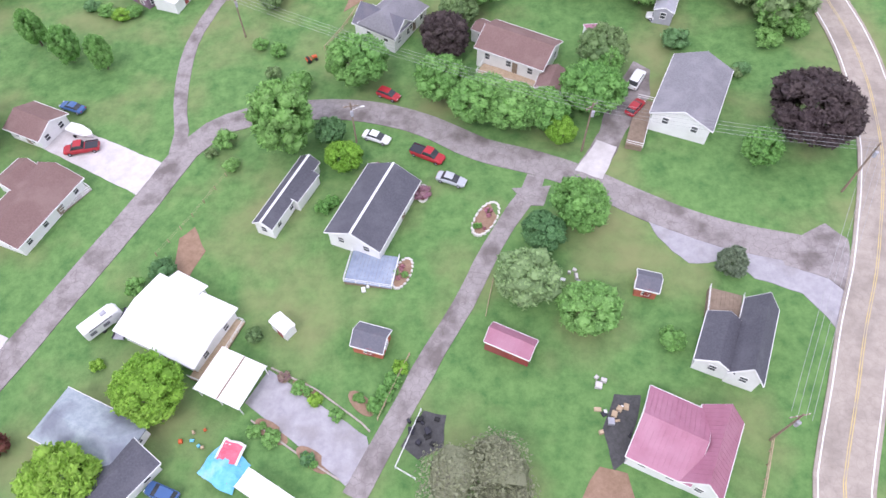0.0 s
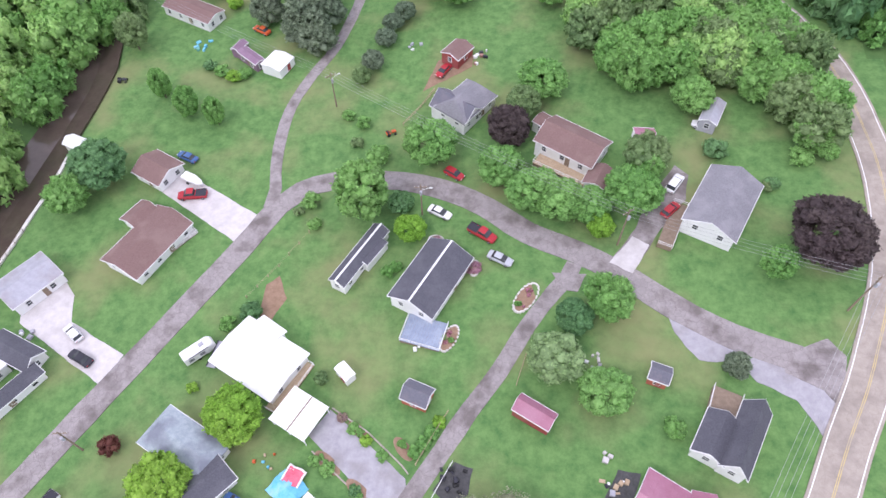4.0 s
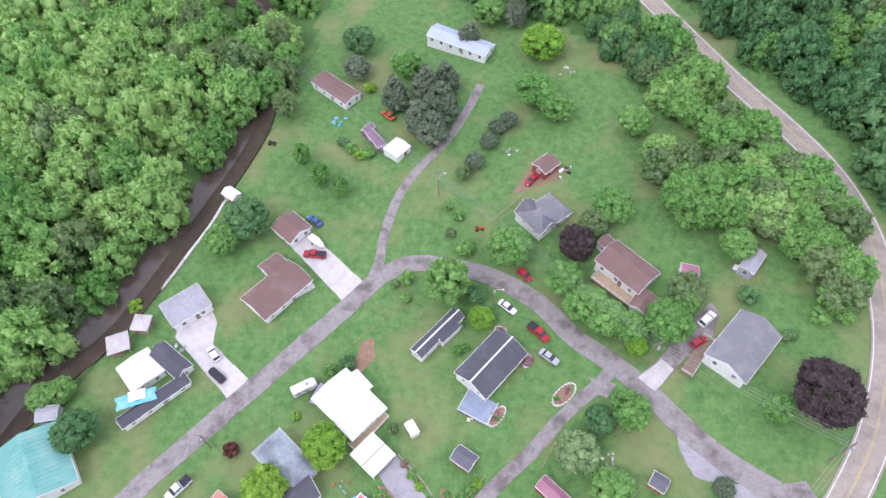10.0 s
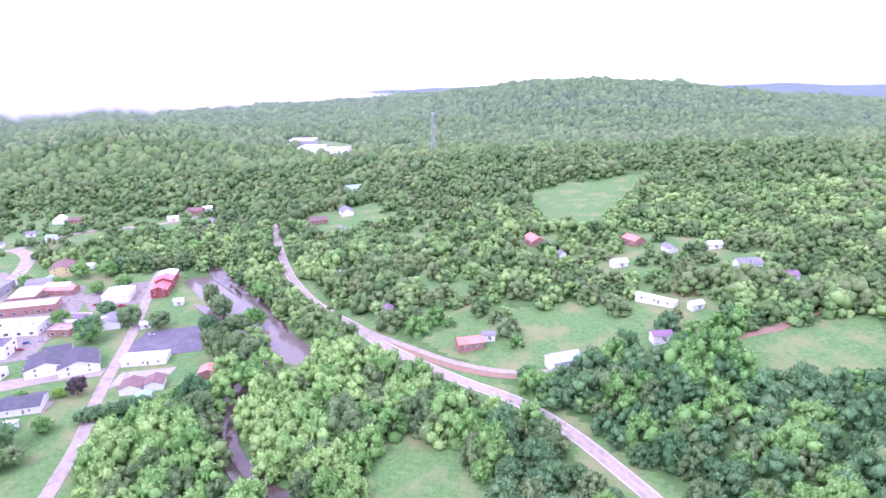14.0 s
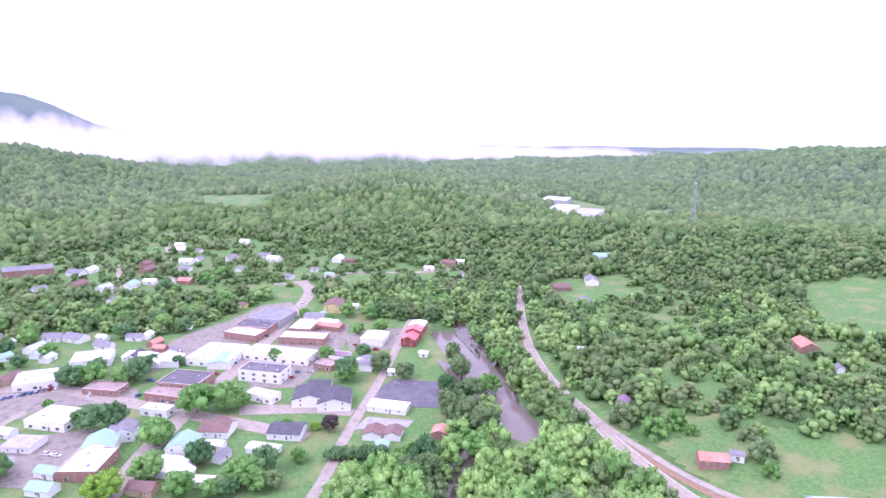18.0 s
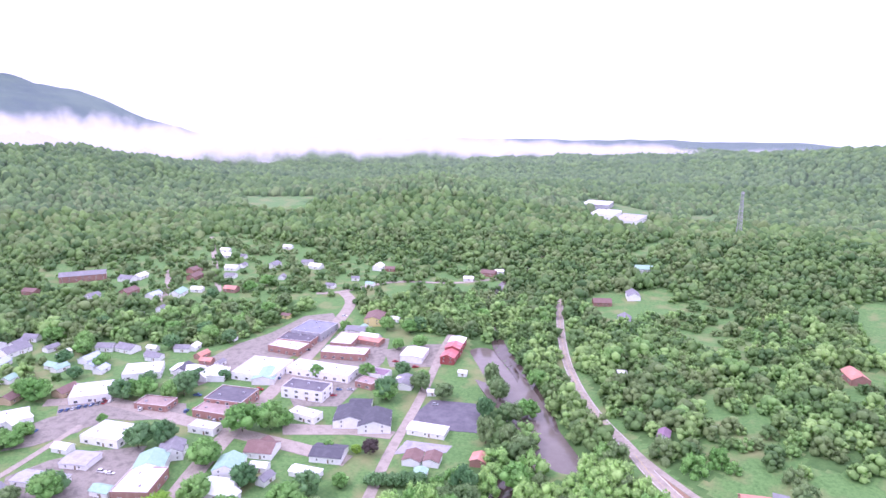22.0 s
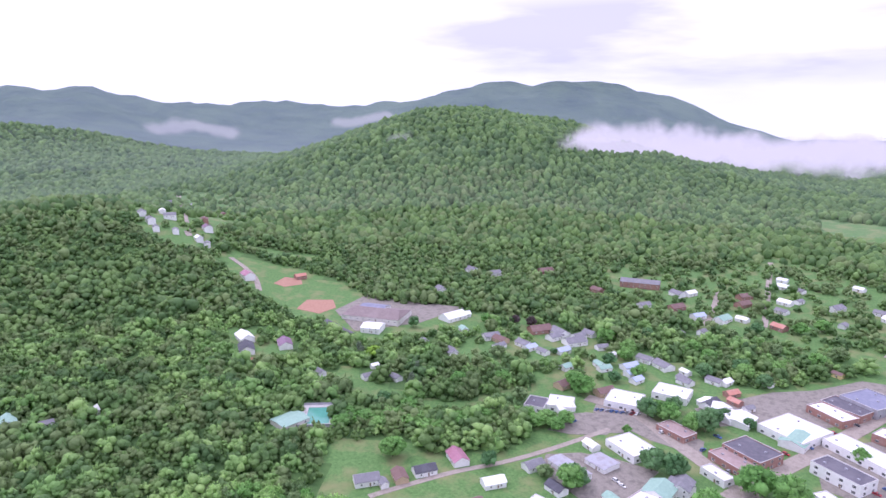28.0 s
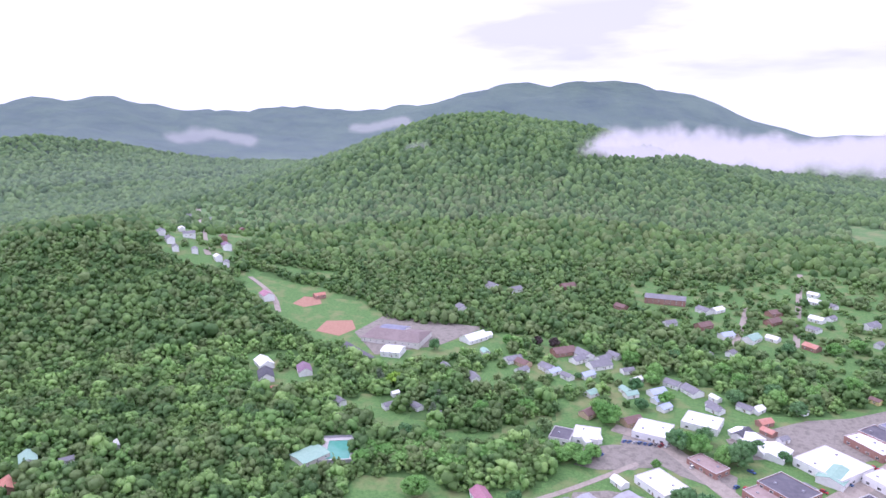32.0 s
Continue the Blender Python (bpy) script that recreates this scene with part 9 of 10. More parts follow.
tree(-536.3, 181.5, 13, 14, "town", "leaf", "green broadleaf tree among small houses", "tree")
tree(-515.0, 200.8, 14, 14, "town", "leaf_dark", "dark green broadleaf tree among small houses", "tree")
tree(-518.4, 235.4, 13, 14, "town", "leaf", "green broadleaf tree among small houses", "tree")
tree(-529.5, 264.8, 13, 14, "town", "leaf", "green broadleaf tree among small houses", "tree")
tree(-540.2, 286.2, 13, 14, "town", "leaf_pale", "pale green broadleaf tree among small houses", "tree")
tree(-514.7, -49.7, 12, 14, "town", "leaf", "green broadleaf tree among small houses", "tree")
tree(-464.6, -22.1, 12, 13, "town", "leaf", "green broadleaf tree among small houses", "tree")
tree(-469.2, 11.8, 13, 14, "town", "leaf", "green broadleaf tree among small houses", "tree")
tree(-444.0, 24.2, 12, 12, "town", "leaf_pale", "pale green broadleaf tree among small houses", "tree")
tree(-433.9, 163.5, 9, 10, "town", "leaf_dark", "dark green broadleaf tree among small houses", "tree")
tree(-539.2, 54.1, 6, 7, "town", "leaf_dark", "dark green broadleaf tree among small houses", "tree")
tree(-423.2, 177.9, 6, 7, "town", "leaf_dark", "dark green broadleaf tree among small houses", "tree")
tree(-463.6, 69.7, 16.2, 17, "town", "leaf", "large green tree beside a street", "tree")
tree(-431.7, 112.1, 15.0, 15, "town", "leaf_dark", "large green tree beside a shop", "tree")
tree(-427.2, 124.6, 15.0, 15, "town", "leaf", "large green tree beside a shop", "tree")
tree(-414.2, 145.4, 16.2, 16, "town", "leaf_dark", "dark green tree behind a shop", "tree")
tree(-413.5, 135.9, 12.5, 11, "town", "leaf", "green tree behind a shop", "tree")
tree(-361.6, 100.3, 16.2, 15, "town", "leaf_dark", "dark green tree beside a warehouse", "tree")
tree(-356.1, 112.1, 16.2, 15, "town", "leaf_dark", "dark green tree beside a warehouse", "tree")
tree(-320.7, 121.5, 16.2, 17, "town", "leaf", "green leafy street tree", "tree")
tree(-343.3, 153.0, 18.8, 22, "town", "leaf", "large green street tree", "tree")
tree(-334.8, 166.7, 18.8, 19, "town", "leaf", "large green street tree", "tree")
tree(-550.2, 118.2, 13.8, 13, "town", "leaf", "green tree beside houses", "tree")
tree(-323.5, 243.1, 17.5, 16, "town", "leaf_dark", "dark green tree beside a chapel", "tree")
tree(-261.4, 272.4, 13.8, 9, "town", "leaf_dark", "dark tree beside a parking lot", "tree")
tree(-274.1, 195.4, 10.0, 10, "town", "leaf_purple", "round purple-leaved tree on a lawn", "tree")
tree(-289.9, 128.6, 13.8, 14, "town", "leaf_dark", "dark green tree beside a house", "tree")
tree(-292.8, 105.4, 13.8, 15, "town", "leaf", "green tree beside a house", "tree")
tree(-337.3, 51.1, 15.0, 16, "town", "leaf", "green tree beside storage units", "tree")
tree(-317.9, 268.8, 13.8, 14, "town", "leaf_pale", "pale green tree on a lawn", "tree")
tree(-360.2, 254.5, 11.2, 12, "town", "leaf", "green tree beside a shop", "tree")
tree(-262.1, 149.5, 15.0, 14, "town", "leaf_dark", "dark tree on a lawn", "tree")
tree(-258.5, 165.1, 8.8, 8, "town", "leaf", "small tree on a lawn", "tree")
tree(-211.7, 207.3, 17.5, 14, "town", "leaf_dark", "dark tree on the river bank", "tree")
tree(-239.3, 251.3, 17.5, 12, "town", "leaf_pale", "pale willow on the river bank", "tree")
tree(-291.8, 310.2, 17.5, 12, "town", "leaf_pale", "pale willow on the river bank", "tree")
tree(-269.6, 295.1, 17.5, 12, "town", "leaf_pale", "pale willow on the river bank", "tree")
tree(-226.5, 256.3, 16.2, 11, "town", "leaf_pale", "pale willow on the river bank", "tree")
tree(-332.7, 175.3, 11.2, 11, "town", "leaf", "green leafy street tree", "tree")
tree(-406.8, 93.5, 6.2, 6, "town", "leaf", "small green tree beside a lot", "tree")
tree(-385.3, 228.2, 10.0, 10, "town", "leaf", "green tree between shops", "tree")
tree(-249.4, 177.8, 7, 7, "town", "leaf_dark", "dense dark hedge tree in a row", "tree", group="hedge row")
tree(-249.5, 180.8, 7, 7, "town", "leaf_dark", "dense dark hedge tree in a row", "tree", group="hedge row")
tree(-246.3, 181.4, 7, 7, "town", "leaf_dark", "dense dark hedge tree in a row", "tree", group="hedge row")
tree(-246.4, 184.3, 7, 7, "town", "leaf_dark", "dense dark hedge tree in a row", "tree", group="hedge row")
tree(-243.2, 184.9, 7, 7, "town", "leaf_dark", "dense dark hedge tree in a row", "tree", group="hedge row")
tree(-243.3, 187.9, 7, 7, "town", "leaf_dark", "dense dark hedge tree in a row", "tree", group="hedge row")
tree(-240.1, 188.5, 7, 7, "town", "leaf_dark", "dense dark hedge tree in a row", "tree", group="hedge row")
tree(-240.2, 191.5, 7, 7, "town", "leaf_dark", "dense dark hedge tree in a row", "tree", group="hedge row")
tree(-237.0, 192.0, 7, 7, "town", "leaf_dark", "dense dark hedge tree in a row", "tree", group="hedge row")
tree(-237.0, 195.0, 7, 7, "town", "leaf_dark", "dense dark hedge tree in a row", "tree", group="hedge row")
tree(-233.9, 195.5, 7, 7, "town", "leaf_dark", "dense dark hedge tree in a row", "tree", group="hedge row")
tree(-233.8, 198.5, 7, 7, "town", "leaf_dark", "dense dark hedge tree in a row", "tree", group="hedge row")
tree(-356.5, -53.5, 13, 16, "round", "leaf", "round green tree standing alone on a lawn", "tree")
tree(-416.0, 5.6, 12, 9, "conifer", "needle", "dark conifer beside a lawn", "tree")
tree(-508.0, -109.1, 14, 9, "conifer", "needle", "dark conifer beside a lawn", "tree")
tree(-471.8, -54.8, 15, 8, "conifer", "needle", "dark conifer beside a lawn", "tree")
tree(-452.1, -56.4, 14, 8, "conifer", "needle", "dark conifer beside a lawn", "tree")
tree(-399.2, -16.4, 10, 13, "town", "leaf", "leafy tree of a dense row", "tree", group="dense row")
tree(-397.4, -10.1, 10, 13, "town", "leaf", "leafy tree of a dense row", "tree", group="dense row")
tree(-413.5, -4.3, 10, 13, "town", "leaf", "leafy tree of a dense row", "tree", group="dense row")
tree(-409.6, 2.2, 10, 13, "town", "leaf", "leafy tree of a dense row", "tree", group="dense row")
tree(-414.3, 8.7, 10, 13, "town", "leaf", "leafy tree of a dense row", "tree", group="dense row")
tree(-412.2, 15.2, 10, 13, "town", "leaf", "leafy tree of a dense row", "tree", group="dense row")
tree(-416.2, 21.8, 10, 13, "town", "leaf", "leafy tree of a dense row", "tree", group="dense row")
tree(-416.3, 28.4, 10, 13, "town", "leaf", "leafy tree of a dense row", "tree", group="dense row")
tree(-406.6, 34.5, 10, 13, "town", "leaf", "leafy tree of a dense row", "tree", group="dense row")
tree(-413.5, 41.4, 10, 13, "town", "leaf", "leafy tree of a dense row", "tree", group="dense row")
tree(-404.6, 47.3, 10, 13, "town", "leaf", "leafy tree of a dense row", "tree", group="dense row")
tree(-414.1, 54.7, 10, 13, "town", "leaf", "leafy tree of a dense row", "tree", group="dense row")
tree(-387.5, -93.7, 10, 13, "town", "leaf", "leafy tree of a dense row", "tree", group="dense row")
tree(-402.2, -90.7, 10, 13, "town", "leaf", "leafy tree of a dense row", "tree", group="dense row")
tree(-394.0, -82.4, 10, 13, "town", "leaf", "leafy tree of a dense row", "tree", group="dense row")
tree(-398.6, -76.9, 10, 13, "town", "leaf", "leafy tree of a dense row", "tree", group="dense row")
tree(-388.8, -68.6, 10, 13, "town", "leaf", "leafy tree of a dense row", "tree", group="dense row")
tree(-397.4, -63.7, 10, 13, "town", "leaf", "leafy tree of a dense row", "tree", group="dense row")
tree(-401.4, -57.8, 10, 13, "town", "leaf", "leafy tree of a dense row", "tree", group="dense row")
tree(-394.8, -50.3, 10, 13, "town", "leaf", "leafy tree of a dense row", "tree", group="dense row")
tree(-398.5, -44.3, 10, 13, "town", "leaf", "leafy tree of a dense row", "tree", group="dense row")
tree(-389.0, -36.7, 10, 13, "town", "leaf", "leafy tree of a dense row", "tree", group="dense row")
tree(-389.0, -30.2, 10, 13, "town", "leaf", "leafy tree of a dense row", "tree", group="dense row")
tree(-402.9, -24.8, 10, 13, "town", "leaf", "leafy tree of a dense row", "tree", group="dense row")
tree(-402.9, -18.2, 10, 13, "town", "leaf", "leafy tree of a dense row", "tree", group="dense row")
# town cars
car(-437.8, 78.2, 137, "sedan", "car_blue", "blue car parked in the town")
car(-437.4, 81.5, 142, "sedan", "car_blue", "blue car parked in the town")
car(-436.9, 84.9, 137, "sedan", "car_silver", "silver car parked in the town")
car(-436.5, 88.3, 143, "suv", "car_blue", "blue car parked in the town")
car(-436.0, 91.7, 147, "hatch", "car_blue", "blue car parked in the town")
car(-435.6, 95.2, 133, "sedan", "car_blue", "blue car parked in the town")
car(-435.1, 98.7, 149, "pickup", "car_silver", "silver car parked in the town")
car(-434.6, 102.2, 143, "pickup", "car_red", "red car parked in the town")
car(-434.1, 105.7, 132, "sedan", "car_white", "white car parked in the town")
car(-362.8, 179.4, 45, "pickup", "car_blue", "blue car parked in the town")
car(-378.5, 173.5, 45, "pickup", "car_silver", "silver car parked in the town")
car(-389.9, 187.1, 45, "suv", "car_red", "red car parked in the town")
car(-409.4, 216.7, 45, "pickup", "car_silver", "silver car parked in the town")
car(-419.6, 229.2, 45, "suv", "car_red", "red car parked in the town")
car(-432.4, 248.8, 45, "suv", "car_black", "black car parked in the town")
car(-448.9, 266.3, 45, "pickup", "car_red", "red car parked in the town")
car(-472.1, 288.8, 45, "hatch", "car_white", "white car parked in the town")
car(-350.2, 220.0, 45, "sedan", "car_red", "red car parked in the town")
car(-355.3, 227.6, 45, "hatch", "car_blue", "blue car parked in the town")
car(-389.5, 137.4, 130, "suv", "car_blue", "blue car parked in the town")
car(-388.5, 142.4, 130, "suv", "car_red", "red car parked in the town")
car(-409.6, 116.8, 130, "suv", "car_white", "white car parked in the town")
car(-365.9, 145.6, 130, "suv", "car_silver", "silver car parked in the town")
car(-389.9, 270.3, 130, "sedan", "car_blue", "blue car parked in the town")
car(-368.1, 285.9, 40, "sedan", "car_red", "red car parked in the town")
car(-350.0, 290.2, 60, "suv", "car_red", "red car parked in the town")
car(-307.7, 225.9, 60, "suv", "car_black", "black car parked in the town")
car(-295.4, 261.9, 40, "hatch", "car_silver", "silver car parked in the town")
car(-350.2, 233.4, 40, "sedan", "car_silver", "silver car parked in the town")
car(-419.3, 52.0, 130, "suv", "car_blue", "blue car parked in the town")
car(-417.3, 60.0, 130, "pickup", "car_blue", "blue car parked in the town")
car(-381.1, 94.0, 40, "suv", "car_red", "red car parked in the town")
car(-347.5, 77.8, 40, "suv", "car_white", "white car parked in the town")
car(-343.1, 80.7, 40, "sedan", "car_white", "white car parked in the town")
car(-391.3, 171.7, 45, "pickup", "car_red", "red car parked in the town")
car(-477.9, 313.0, 50, "suv", "car_white", "white car parked in the town")
car(-399.7, 204.8, 45, "pickup", "car_blue", "blue car parked in the town")
car(-356.4, 212.9, 45, "pickup", "car_blue", "blue car parked in the town")
car(-407.9, 151.8, 40, "pickup", "car_blue", "blue car parked in the town")
# woods: where they stand and where they are cleared
CLEARINGS = (
    ((-94.2, 113.3), (-93.9, 124.6), (-94.2, 149.9), (-111.2, 189.0), (-111.0, 215.6), (-84.2, 214.3), (-59.2, 184.9), (-35.6, 177.2), (-9.5, 170.7), (17.2, 139.5), (42.4, 154.0), (69.5, 99.3), (68.3, 81.6), (66.2, 70.9), (62.5, 59.4), (53.0, 36.0), (44.5, 16.9), (34.0, -20.0), (20.0, -60.0), (-30.0, -60.0), (-110.0, -60.0), (-96.0, 15.0), (-93.0, 70.0)),
    ((-352.5, 21.1), (-462.9, 32.9), (-460.8, 67.8), (-508.8, 123.7), (-472.5, 168.7), (-494.0, 233.6), (-523.1, 311.1), (-538.0, 346.0), (-465.0, 328.7), (-394.8, 342.3), (-362.8, 357.4), (-324.7, 332.4), (-261.1, 283.9), (-225.9, 251.4), (-233.3, 219.7), (-237.3, 164.1), (-256.4, 80.0)),
    ((-310.0, -83.9), (-372.0, -97.0), (-373.6, -42.8), (-362.5, -14.4), (-379.6, 27.2), (-394.7, 42.8), (-377.9, 113.9), (-275.2, 88.4), (-271.7, -19.5)),
    ((-490.0, 34.2), (-489.8, 95.7), (-538.4, 154.0), (-485.6, 196.4), (-375.9, 161.2), (-377.9, 113.9), (-423.8, 68.9), (-447.6, 30.2)),
    ((-380.6, -138.6), (-402.4, -130.1), (-424.4, -131.4), (-423.6, -102.7), (-375.5, -97.9)),
    ((-469.0, -128.2), (-490.2, -118.7), (-438.5, -50.9), (-438.1, -10.8), (-467.9, 13.7), (-468.0, 31.0), (-433.3, 25.5), (-415.7, -17.5), (-430.4, -96.6)),
    ((-708.3, -331.2), (-759.9, -323.3), (-741.0, -238.0), (-716.0, -182.0), (-664.0, -136.0), (-652.0, -40.0), (-606.8, -17.8), (-559.8, -66.1), (-532.2, -110.0), (-564.9, -156.4), (-588.5, -188.3), (-616.3, -223.3), (-640.1, -253.2)),
    ((-75.9, 338.9), (-47.7, 338.5), (-25.3, 324.1), (-17.6, 303.0), (-39.8, 292.6), (-62.6, 273.8), (-73.9, 300.8)),
    ((-131.7, 284.7), (-102.4, 318.1), (-92.1, 296.3), (-104.0, 270.6)),
    ((-305.3, 188.3), (-263.1, 192.4), (-225.0, 151.2), (-212.0, 138.0), (-198.8, 126.5), (-198.0, 104.0), (-213.1, 104.0), (-235.0, 112.0)),
    ((-790.0, -326.0), (-808.0, -232.0), (-775.0, -222.0), (-766.0, -283.0)),
    ((-160.1, 628.1), (-52.5, 706.3), (-72.3, 526.8), (-121.7, 499.0)),
    ((14.2, 310.2), (35.9, 321.3), (82.6, 349.6), (80.1, 283.7), (41.2, 277.5), (22.9, 286.4)),
    ((-124.1, 293.8), (-101.4, 300.4), (-83.8, 283.2), (-65.8, 268.4), (-84.6, 268.0), (-116.7, 276.1)),
    ((-743.8, 1026.3), (-586.7, 1019.2), (-525.9, 883.0), (-589.0, 853.7)),
    ((-421.6, 674.4), (-438.8, 812.5), (-412.6, 780.1), (-396.4, 659.0)),
    ((-537.8, 1047.7), (-507.9, 1101.8), (-464.6, 991.4), (-484.8, 956.2)),
    ((-166.0, 610.2), (-125.7, 668.0), (-71.0, 484.5), (-121.0, 507.1)),
    ((-1131.3, 522.4), (-988.7, 591.6), (-890.7, 512.4), (-989.2, 465.6)),
    ((-360.3, 497.3), (-368.0, 545.0), (-319.8, 591.3), (-271.6, 515.9), (-306.9, 457.7)),
    ((-327.0, 322.8), (-326.7, 352.8), (-293.9, 342.1), (-263.0, 315.6), (-234.1, 298.0), (-199.1, 272.2), (-182.9, 255.9), (-186.1, 241.9), (-212.9, 262.5), (-237.6, 271.2), (-263.6, 281.3), (-297.8, 305.5)),
    ((-353.3, 202.2), (-261.1, 234.7), (-228.3, 183.0), (-224.9, 162.0), (-192.8, 121.3), (-210.2, 111.4), (-237.6, 100.7)),
)
THIN = (
    ((-62.9, 477.4), (6.7, 466.8), (20.1, 402.8), (8.8, 349.4), (-29.6, 360.9), (-45.5, 409.2)),
    ((-728.1, -446.7), (-1367.6, -746.7), (-1171.8, -469.2), (-896.8, -361.8), (-718.7, -344.7), (-711.2, -378.5)),
    ((-816.3, 264.6), (-873.6, 368.3), (-665.5, 445.1), (-554.1, 514.3), (-472.5, 524.3), (-432.9, 472.8), (-473.2, 367.2), (-516.3, 306.9), (-544.8, 242.0), (-625.1, 189.5)),
    ((-846.4, 137.8), (-816.3, 264.6), (-644.9, 217.5), (-617.4, 187.0), (-746.6, 119.7)),
    ((-651.1, -77.5), (-632.9, 38.1), (-538.4, 154.0), (-478.5, 93.9), (-490.0, 32.0), (-525.7, -42.9)),
    ((-565.9, -258.7), (-550.0, -176.3), (-490.2, -157.6), (-488.9, -212.6)),
    ((-343.4, 593.8), (-209.9, 565.7), (-151.5, 409.4), (-236.8, 463.6)),
    ((-177.4, 371.6), (-164.2, 409.1), (-99.5, 334.3), (-99.5, 295.1), (-132.4, 297.8)),
    ((-128.0, 471.2), (-60.1, 502.3), (18.7, 451.5), (58.4, 428.5), (57.0, 389.4), (17.5, 376.9), (-41.6, 365.5), (-111.9, 413.8)),
    ((-109.6, 324.4), (-68.8, 340.5), (-31.9, 362.4), (17.2, 352.1), (4.5, 311.7), (-43.3, 284.6), (-62.8, 266.8), (-103.3, 280.2)),
)


def inside(px, py, outline):
    hit = np.zeros(px.shape, bool)
    n = len(outline)
    for i in range(n):
        (ax, ay), (bx, by) = outline[i], outline[(i + 1) % n]
        if ay != by:
            hit ^= ((ay > py) != (by > py)) & (px < (bx - ax) * (py - ay) / (by - ay) + ax)
    return hit




def scatter(x0, x1, y0, y1, step, near, far, seed, keep_off=True):
    """Spots on a shaken grid, between two distances from the village, off the clearings, roads and water."""
    r = np.random.RandomState(seed)
    gx, gy = np.meshgrid(np.arange(x0, x1, step), np.arange(y0, y1, step), indexing="ij")
    px, py = (gx + r.rand(*gx.shape) * step * 0.9).ravel(), (gy + r.rand(*gx.shape) * step * 0.9).ravel()
    d = np.hypot(px, py)
    turn = np.degrees(np.arctan2(-px, py))
    ok = (d >= near) & (d < far) & (turn > (-14 if near > 0 else -32)) & (turn < 140)
    px, py = px[ok], py[ok]
    ok = np.ones(px.shape, bool)
    for c in CLEARINGS:
        ok &= ~inside(px, py, c)
    thin = np.zeros(px.shape, bool)
    for c in THIN:
        thin |= inside(px, py, c)
    ok &= ~(thin & (r.rand(len(px)) < 0.58))
    if keep_off:
        ok &= polyline_distance(px, py, MAIN_ROAD) > (9.2 if near == 0 else 8.0)
        ok &= polyline_distance(px, py, POND) > 14.0
        ok &= polyline_distance(px, py, SIDE_LANE) > 6.5
        # the crowns close over the creek above the weir
        ok &= polyline_distance(px, py, CREEK) > np.where((py > 112) & (py < 158) | (px < -345), 1.5, np.where((py > 160) & (py < 245), 7.5, 5.2))
    for hx, hy, hr in BUILT:
        # keep the houses free, and open towards the valley
        away = math.hypot(hx, hy)
        for step in (0.0, 6.0):
            ok &= np.hypot(px - hx * (1 - step / away), py - hy * (1 - step / away)) > hr + 3.0
    if near > 1200:
        # slopes that lie hidden from everywhere above the village stay bare
        shown = np.zeros(px.shape, bool)
        top = land(px, py) + 22
        for hx, hy, hz in ((0, 0, 150), (-10, 10, 230)):
            free = np.ones(px.shape, bool)
            for q in np.linspace(0.3, 0.97, 30):
                free &= land(hx + (px - hx) * q, hy + (py - hy) * q) < hz + (top - hz) * q
            shown |= free
        ok &= shown
    patch = np.sin(px / 37 + 2 * np.sin(py / 53)) * np.cos(py / 31)
    return px[ok], py[ok], r, (np.where(thin, 0.8, 1.0) * (1 + 0.18 * patch))[ok]


def crowns_at(spots, keep, low, high, tall, sink=0.3):
    r, out = spots[2], []
    for x, y, s in zip(spots[0][keep], spots[1][keep], spots[3][keep]):
        a = (low + (high - low) * r.rand() ** 1.6) * s
        out.append((x, y, ground_z(x, y) + a * tall * sink, a, a * tall * (0.8 + 0.5 * r.rand())))
    return out


def dome(shape):
    """The shape without the underside that nobody sees."""
    v, f = shape
    keep = v[f][:, :, 2].mean(1) > -0.3
    used = np.unique(f[keep])
    back = np.full(len(v), -1)
    back[used] = np.arange(len(used))
    return v[used], back[f[keep]]


WOOD_CROWNS = [dome(crown_shape(40 + s, 16, 620, tall=1.2, spread=0.33, size=1.45)) for s in range(6)]
CREEK_CROWNS = [dome(crown_shape(50 + s, 46, 2500, tall=1.25, spread=0.23, size=1.3)) for s in range(5)]
MID_CROWNS = [dome(crown_shape(60 + s, 15, 110, tall=1.15, spread=0.4, size=1.9)) for s in range(8)]
LOW_CROWNS = [dome(crown_shape(80 + s, 7, 24, tall=1.1, spread=0.55, size=2.4)) for s in range(8)]
FAR_CROWNS = [dome(puff_shape(90 + s, 1, 1.1)) for s in range(10)]
TINY_CROWNS = [dome(puff_shape(110 + s, 0, 1.05)) for s in range(10)]


def plant(spots, kinds, shapes, low, high, tall, label, category, seed, sink=0.3):
    # each kind of tree grows in patches
    px, py = spots[0], spots[1]
    cut = 0.72 * spots[2].rand(len(px)) + 0.28 * (0.5 + 0.5 * np.sin(px / 61 + 1.3 * np.sin(py / 47)) * np.cos(py / 71 + px / 140))
    at = 0.0
    for share, key in kinds:
        top = np.quantile(cut, min(1.0, at + share)) if at + share < 0.999 else 9.0
        bottom = np.quantile(cut, at) if at > 0 else -9.0
        keep = (cut >= bottom) & (cut < top)
        merged("woodland" if category == "woodland" else "hill_forest", crowns_at(spots, keep, low, high, tall, sink), shapes, M[key], label, category, seed=seed)
        at += share


near = scatter(-420, 260, -160, 520, 8.6, 0, 330, 11)
east = (near[0] > -70) & (near[1] > 150) | (near[0] > 60)
close = np.hypot(near[0] + 25, near[1] - 90) < 135
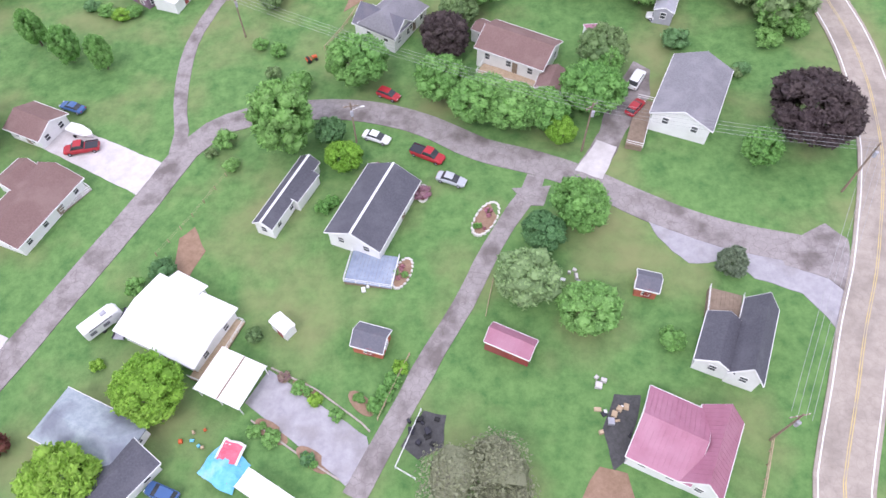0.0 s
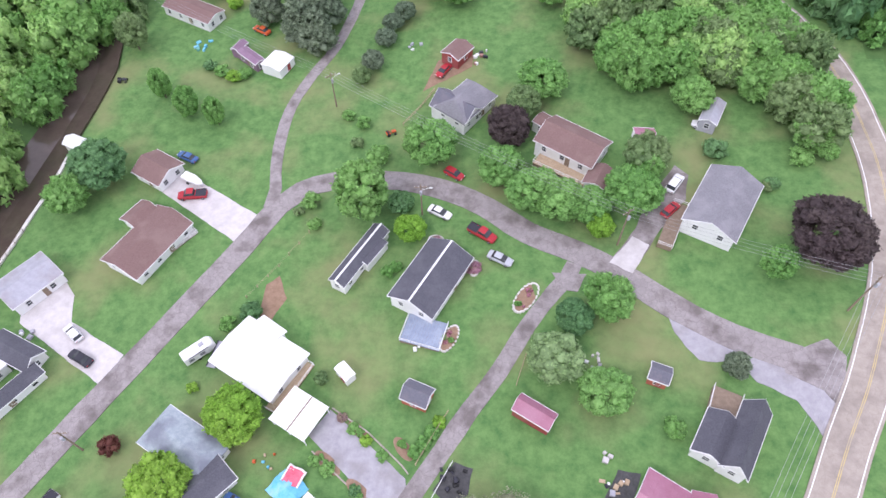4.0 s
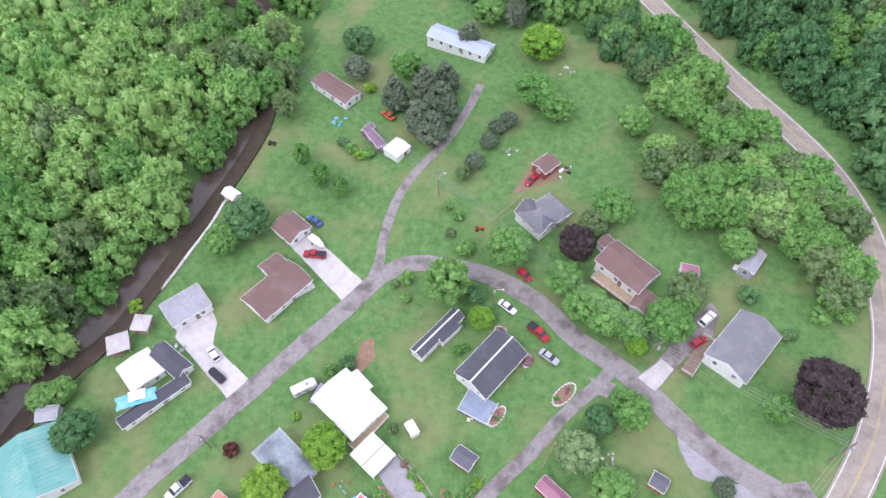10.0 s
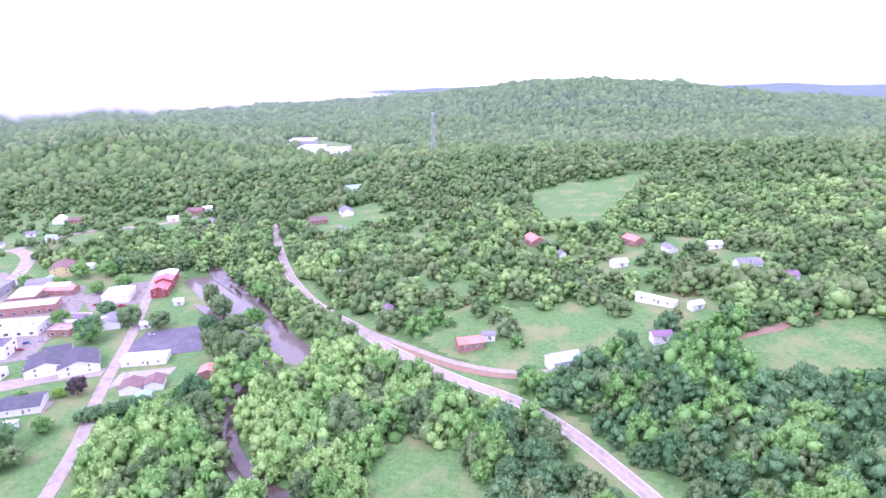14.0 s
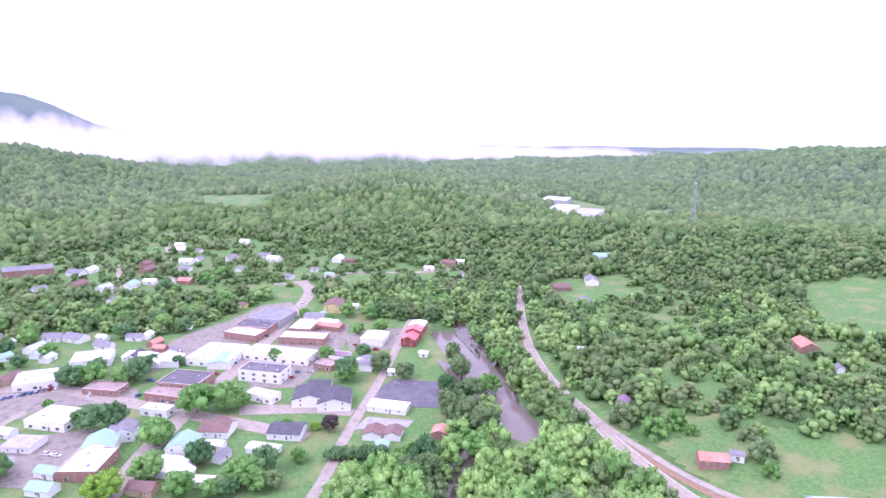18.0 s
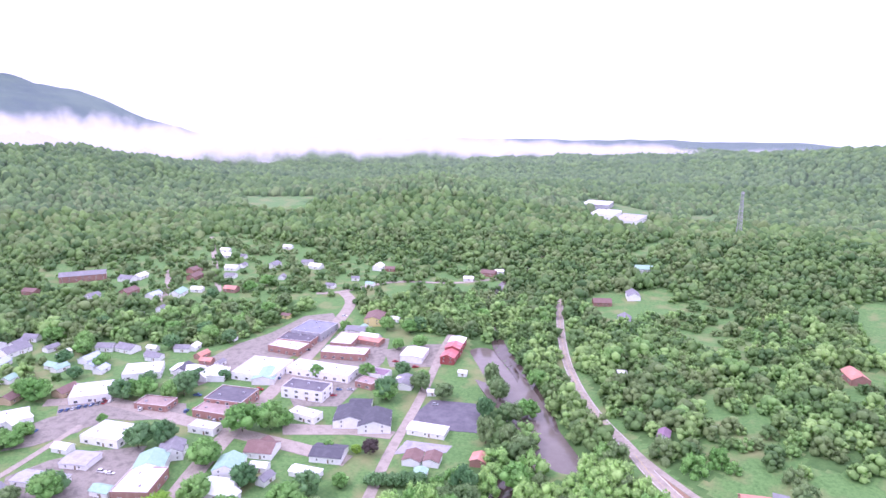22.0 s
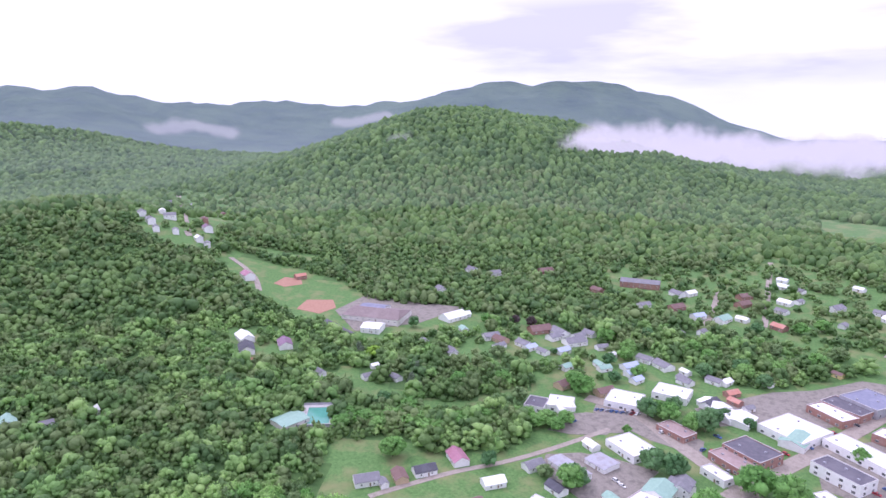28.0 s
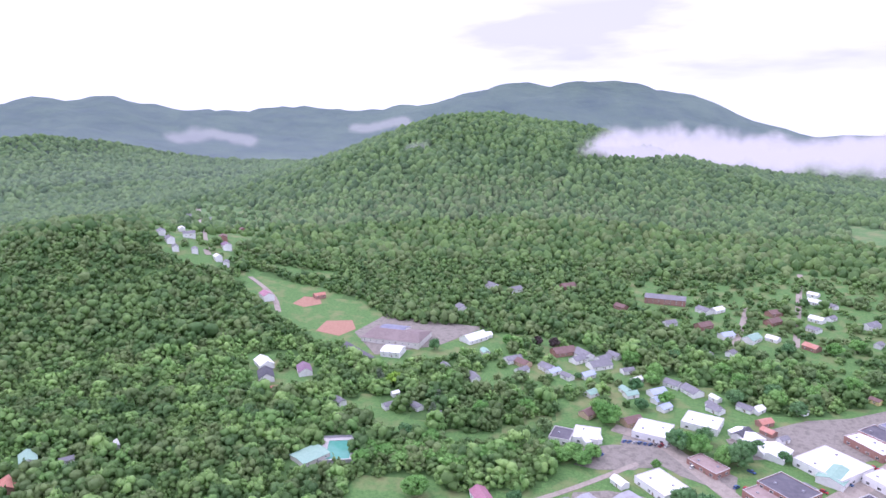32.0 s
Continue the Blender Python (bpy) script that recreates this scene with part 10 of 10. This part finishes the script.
for side, kinds in ((~east, ((0.62, "leaf_wood"), (0.2, "leaf"), (0.18, "leaf_pale"))), (east, ((0.6, "leaf_dark"), (0.3, "leaf"), (0.1, "leaf_pale")))):
    for part_of, shapes in ((side & close, CREEK_CROWNS), (side & ~close, WOOD_CROWNS)):
        plant((near[0][part_of], near[1][part_of], near[2], near[3][part_of]), kinds, shapes, 9.0, 16.5, 1.25, "dense broadleaf woodland along the creek and the highway", "woodland", 5, 0.16)
hills = ((0.5, "leaf_hill"), (0.24, "leaf_hill_dark"), (0.26, "leaf_hill_pale"))
valley = ((0.36, "leaf_mid"), (0.28, "leaf_hill"), (0.18, "leaf_hill_dark"), (0.18, "leaf_hill_pale"))
plant(scatter(-700, 300, -560, 800, 8.8, 330, 620, 12), valley, MID_CROWNS, 8.0, 15.5, 1.2, "dense green forest round the town", "forest", 6, 0.2)
plant(scatter(-1000, 450, -800, 1000, 9.6, 620, 900, 14), hills, LOW_CROWNS, 9.0, 16.0, 1.15, "dense green forest over the hillsides", "forest", 8, 0.15)
plant(scatter(-1500, 600, -1100, 1500, 10.8, 900, 1300, 16), hills, FAR_CROWNS, 9.5, 16.5, 1.1, "dense green forest over the hillsides", "forest", 10, 0.15)
far_kinds = ((0.6, "leaf_far"), (0.4, "leaf_far_dark"))
plant(scatter(-2300, 900, -1700, 1900, 14.0, 1300, 1900, 13, False), far_kinds, TINY_CROWNS, 14.0, 22.0, 1.0, "dense green forest over the far hills", "forest", 7, 0.12)
plant(scatter(-2900, 1200, -2700, 2700, 19.0, 1900, 2850, 15, False), far_kinds, TINY_CROWNS, 19.0, 29.0, 0.85, "dense green forest over the far hills", "forest", 9, 0.1)


# ---- distance: glowing sheets for painted haze and low cloud ----
def curtain(name, points, mat, label):
    """A glowing strip of thin cloud or painted haze through points of (bearing, distance, height, half its depth)."""
    v, uv = [], []
    for i in range(len(points) - 1):
        for j in range(8 + (i == len(points) - 2)):
            s = j / 8
            b, d, z, h = (p + (q - p) * s for p, q in zip(points[i], points[i + 1]))
            a = radians(b)
            v += [(-d * math.sin(a), d * math.cos(a), z - h), (-d * math.sin(a), d * math.cos(a), z + h)]
            uv += [(i + s) / (len(points) - 1)]
    n = len(uv) - 1
    me = mesh_of(name, v, [(2 * i, 2 * i + 2, 2 * i + 3, 2 * i + 1) for i in range(n)], mat)
    layer = me.uv_layers.new(name="UVMap")
    for i in range(n):
        for k, (x, y) in enumerate(((uv[i], 0), (uv[i + 1], 0), (uv[i + 1], 1), (uv[i], 1))):
            layer.data[4 * i + k].uv = (x, y)
    ob = new(name, me)
    ob.visible_shadow = False
    return tagged(ob, label, "backdrop", kind="structure")


# emissive sheets paint the paling of distance over hills and mountains
curtain("backdrop_haze_glow", ((-60, 2900, 150, 520), (50, 2900, 150, 520), (170, 2900, 150, 520)), M["far_haze_glow"], "glowing pale blue sheet painting haze before the far mountains")
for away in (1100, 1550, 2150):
    curtain("backdrop_haze_glow", ((-80, away, -20, 320), (50, away, -20, 320), (180, away, -20, 320)), M["thin_haze_glow"], "faintly glowing sheet painting haze into the valley")
# the fog bank and wisps glow by themselves to read as daylit white
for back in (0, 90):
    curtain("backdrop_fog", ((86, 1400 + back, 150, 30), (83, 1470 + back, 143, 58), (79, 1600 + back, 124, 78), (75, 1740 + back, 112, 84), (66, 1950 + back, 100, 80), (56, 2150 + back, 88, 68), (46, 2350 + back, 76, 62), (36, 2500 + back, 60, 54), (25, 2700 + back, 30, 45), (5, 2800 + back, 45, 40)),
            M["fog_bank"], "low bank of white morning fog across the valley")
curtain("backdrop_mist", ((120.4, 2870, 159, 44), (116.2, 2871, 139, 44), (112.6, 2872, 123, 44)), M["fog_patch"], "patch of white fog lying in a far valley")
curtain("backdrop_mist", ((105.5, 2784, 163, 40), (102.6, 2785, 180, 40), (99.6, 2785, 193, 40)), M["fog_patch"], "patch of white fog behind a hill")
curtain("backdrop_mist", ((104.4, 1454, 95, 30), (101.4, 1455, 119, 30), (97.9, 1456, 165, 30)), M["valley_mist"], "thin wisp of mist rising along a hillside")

g_me = bpy.data.objects["ground"].data
g_me.materials.append(M["forest_floor"])
g_me.materials.append(M["far_woods"])
g_count = len(g_me.polygons)
g_mid = np.empty(g_count * 3)
g_me.polygons.foreach_get("center", g_mid)
g_mid = g_mid.reshape(-1, 3)
g_open = np.zeros(g_count, bool)
for outline in CLEARINGS + THIN:
    g_open |= inside(g_mid[:, 0], g_mid[:, 1], outline)
g_open |= polyline_distance(g_mid[:, 0], g_mid[:, 1], MAIN_ROAD) < 9
g_far = np.hypot(g_mid[:, 0], g_mid[:, 1])
g_me.polygons.foreach_set("material_index", np.where(g_far > 2400, 2, np.where(g_open, 0, 1)).astype(np.int32))
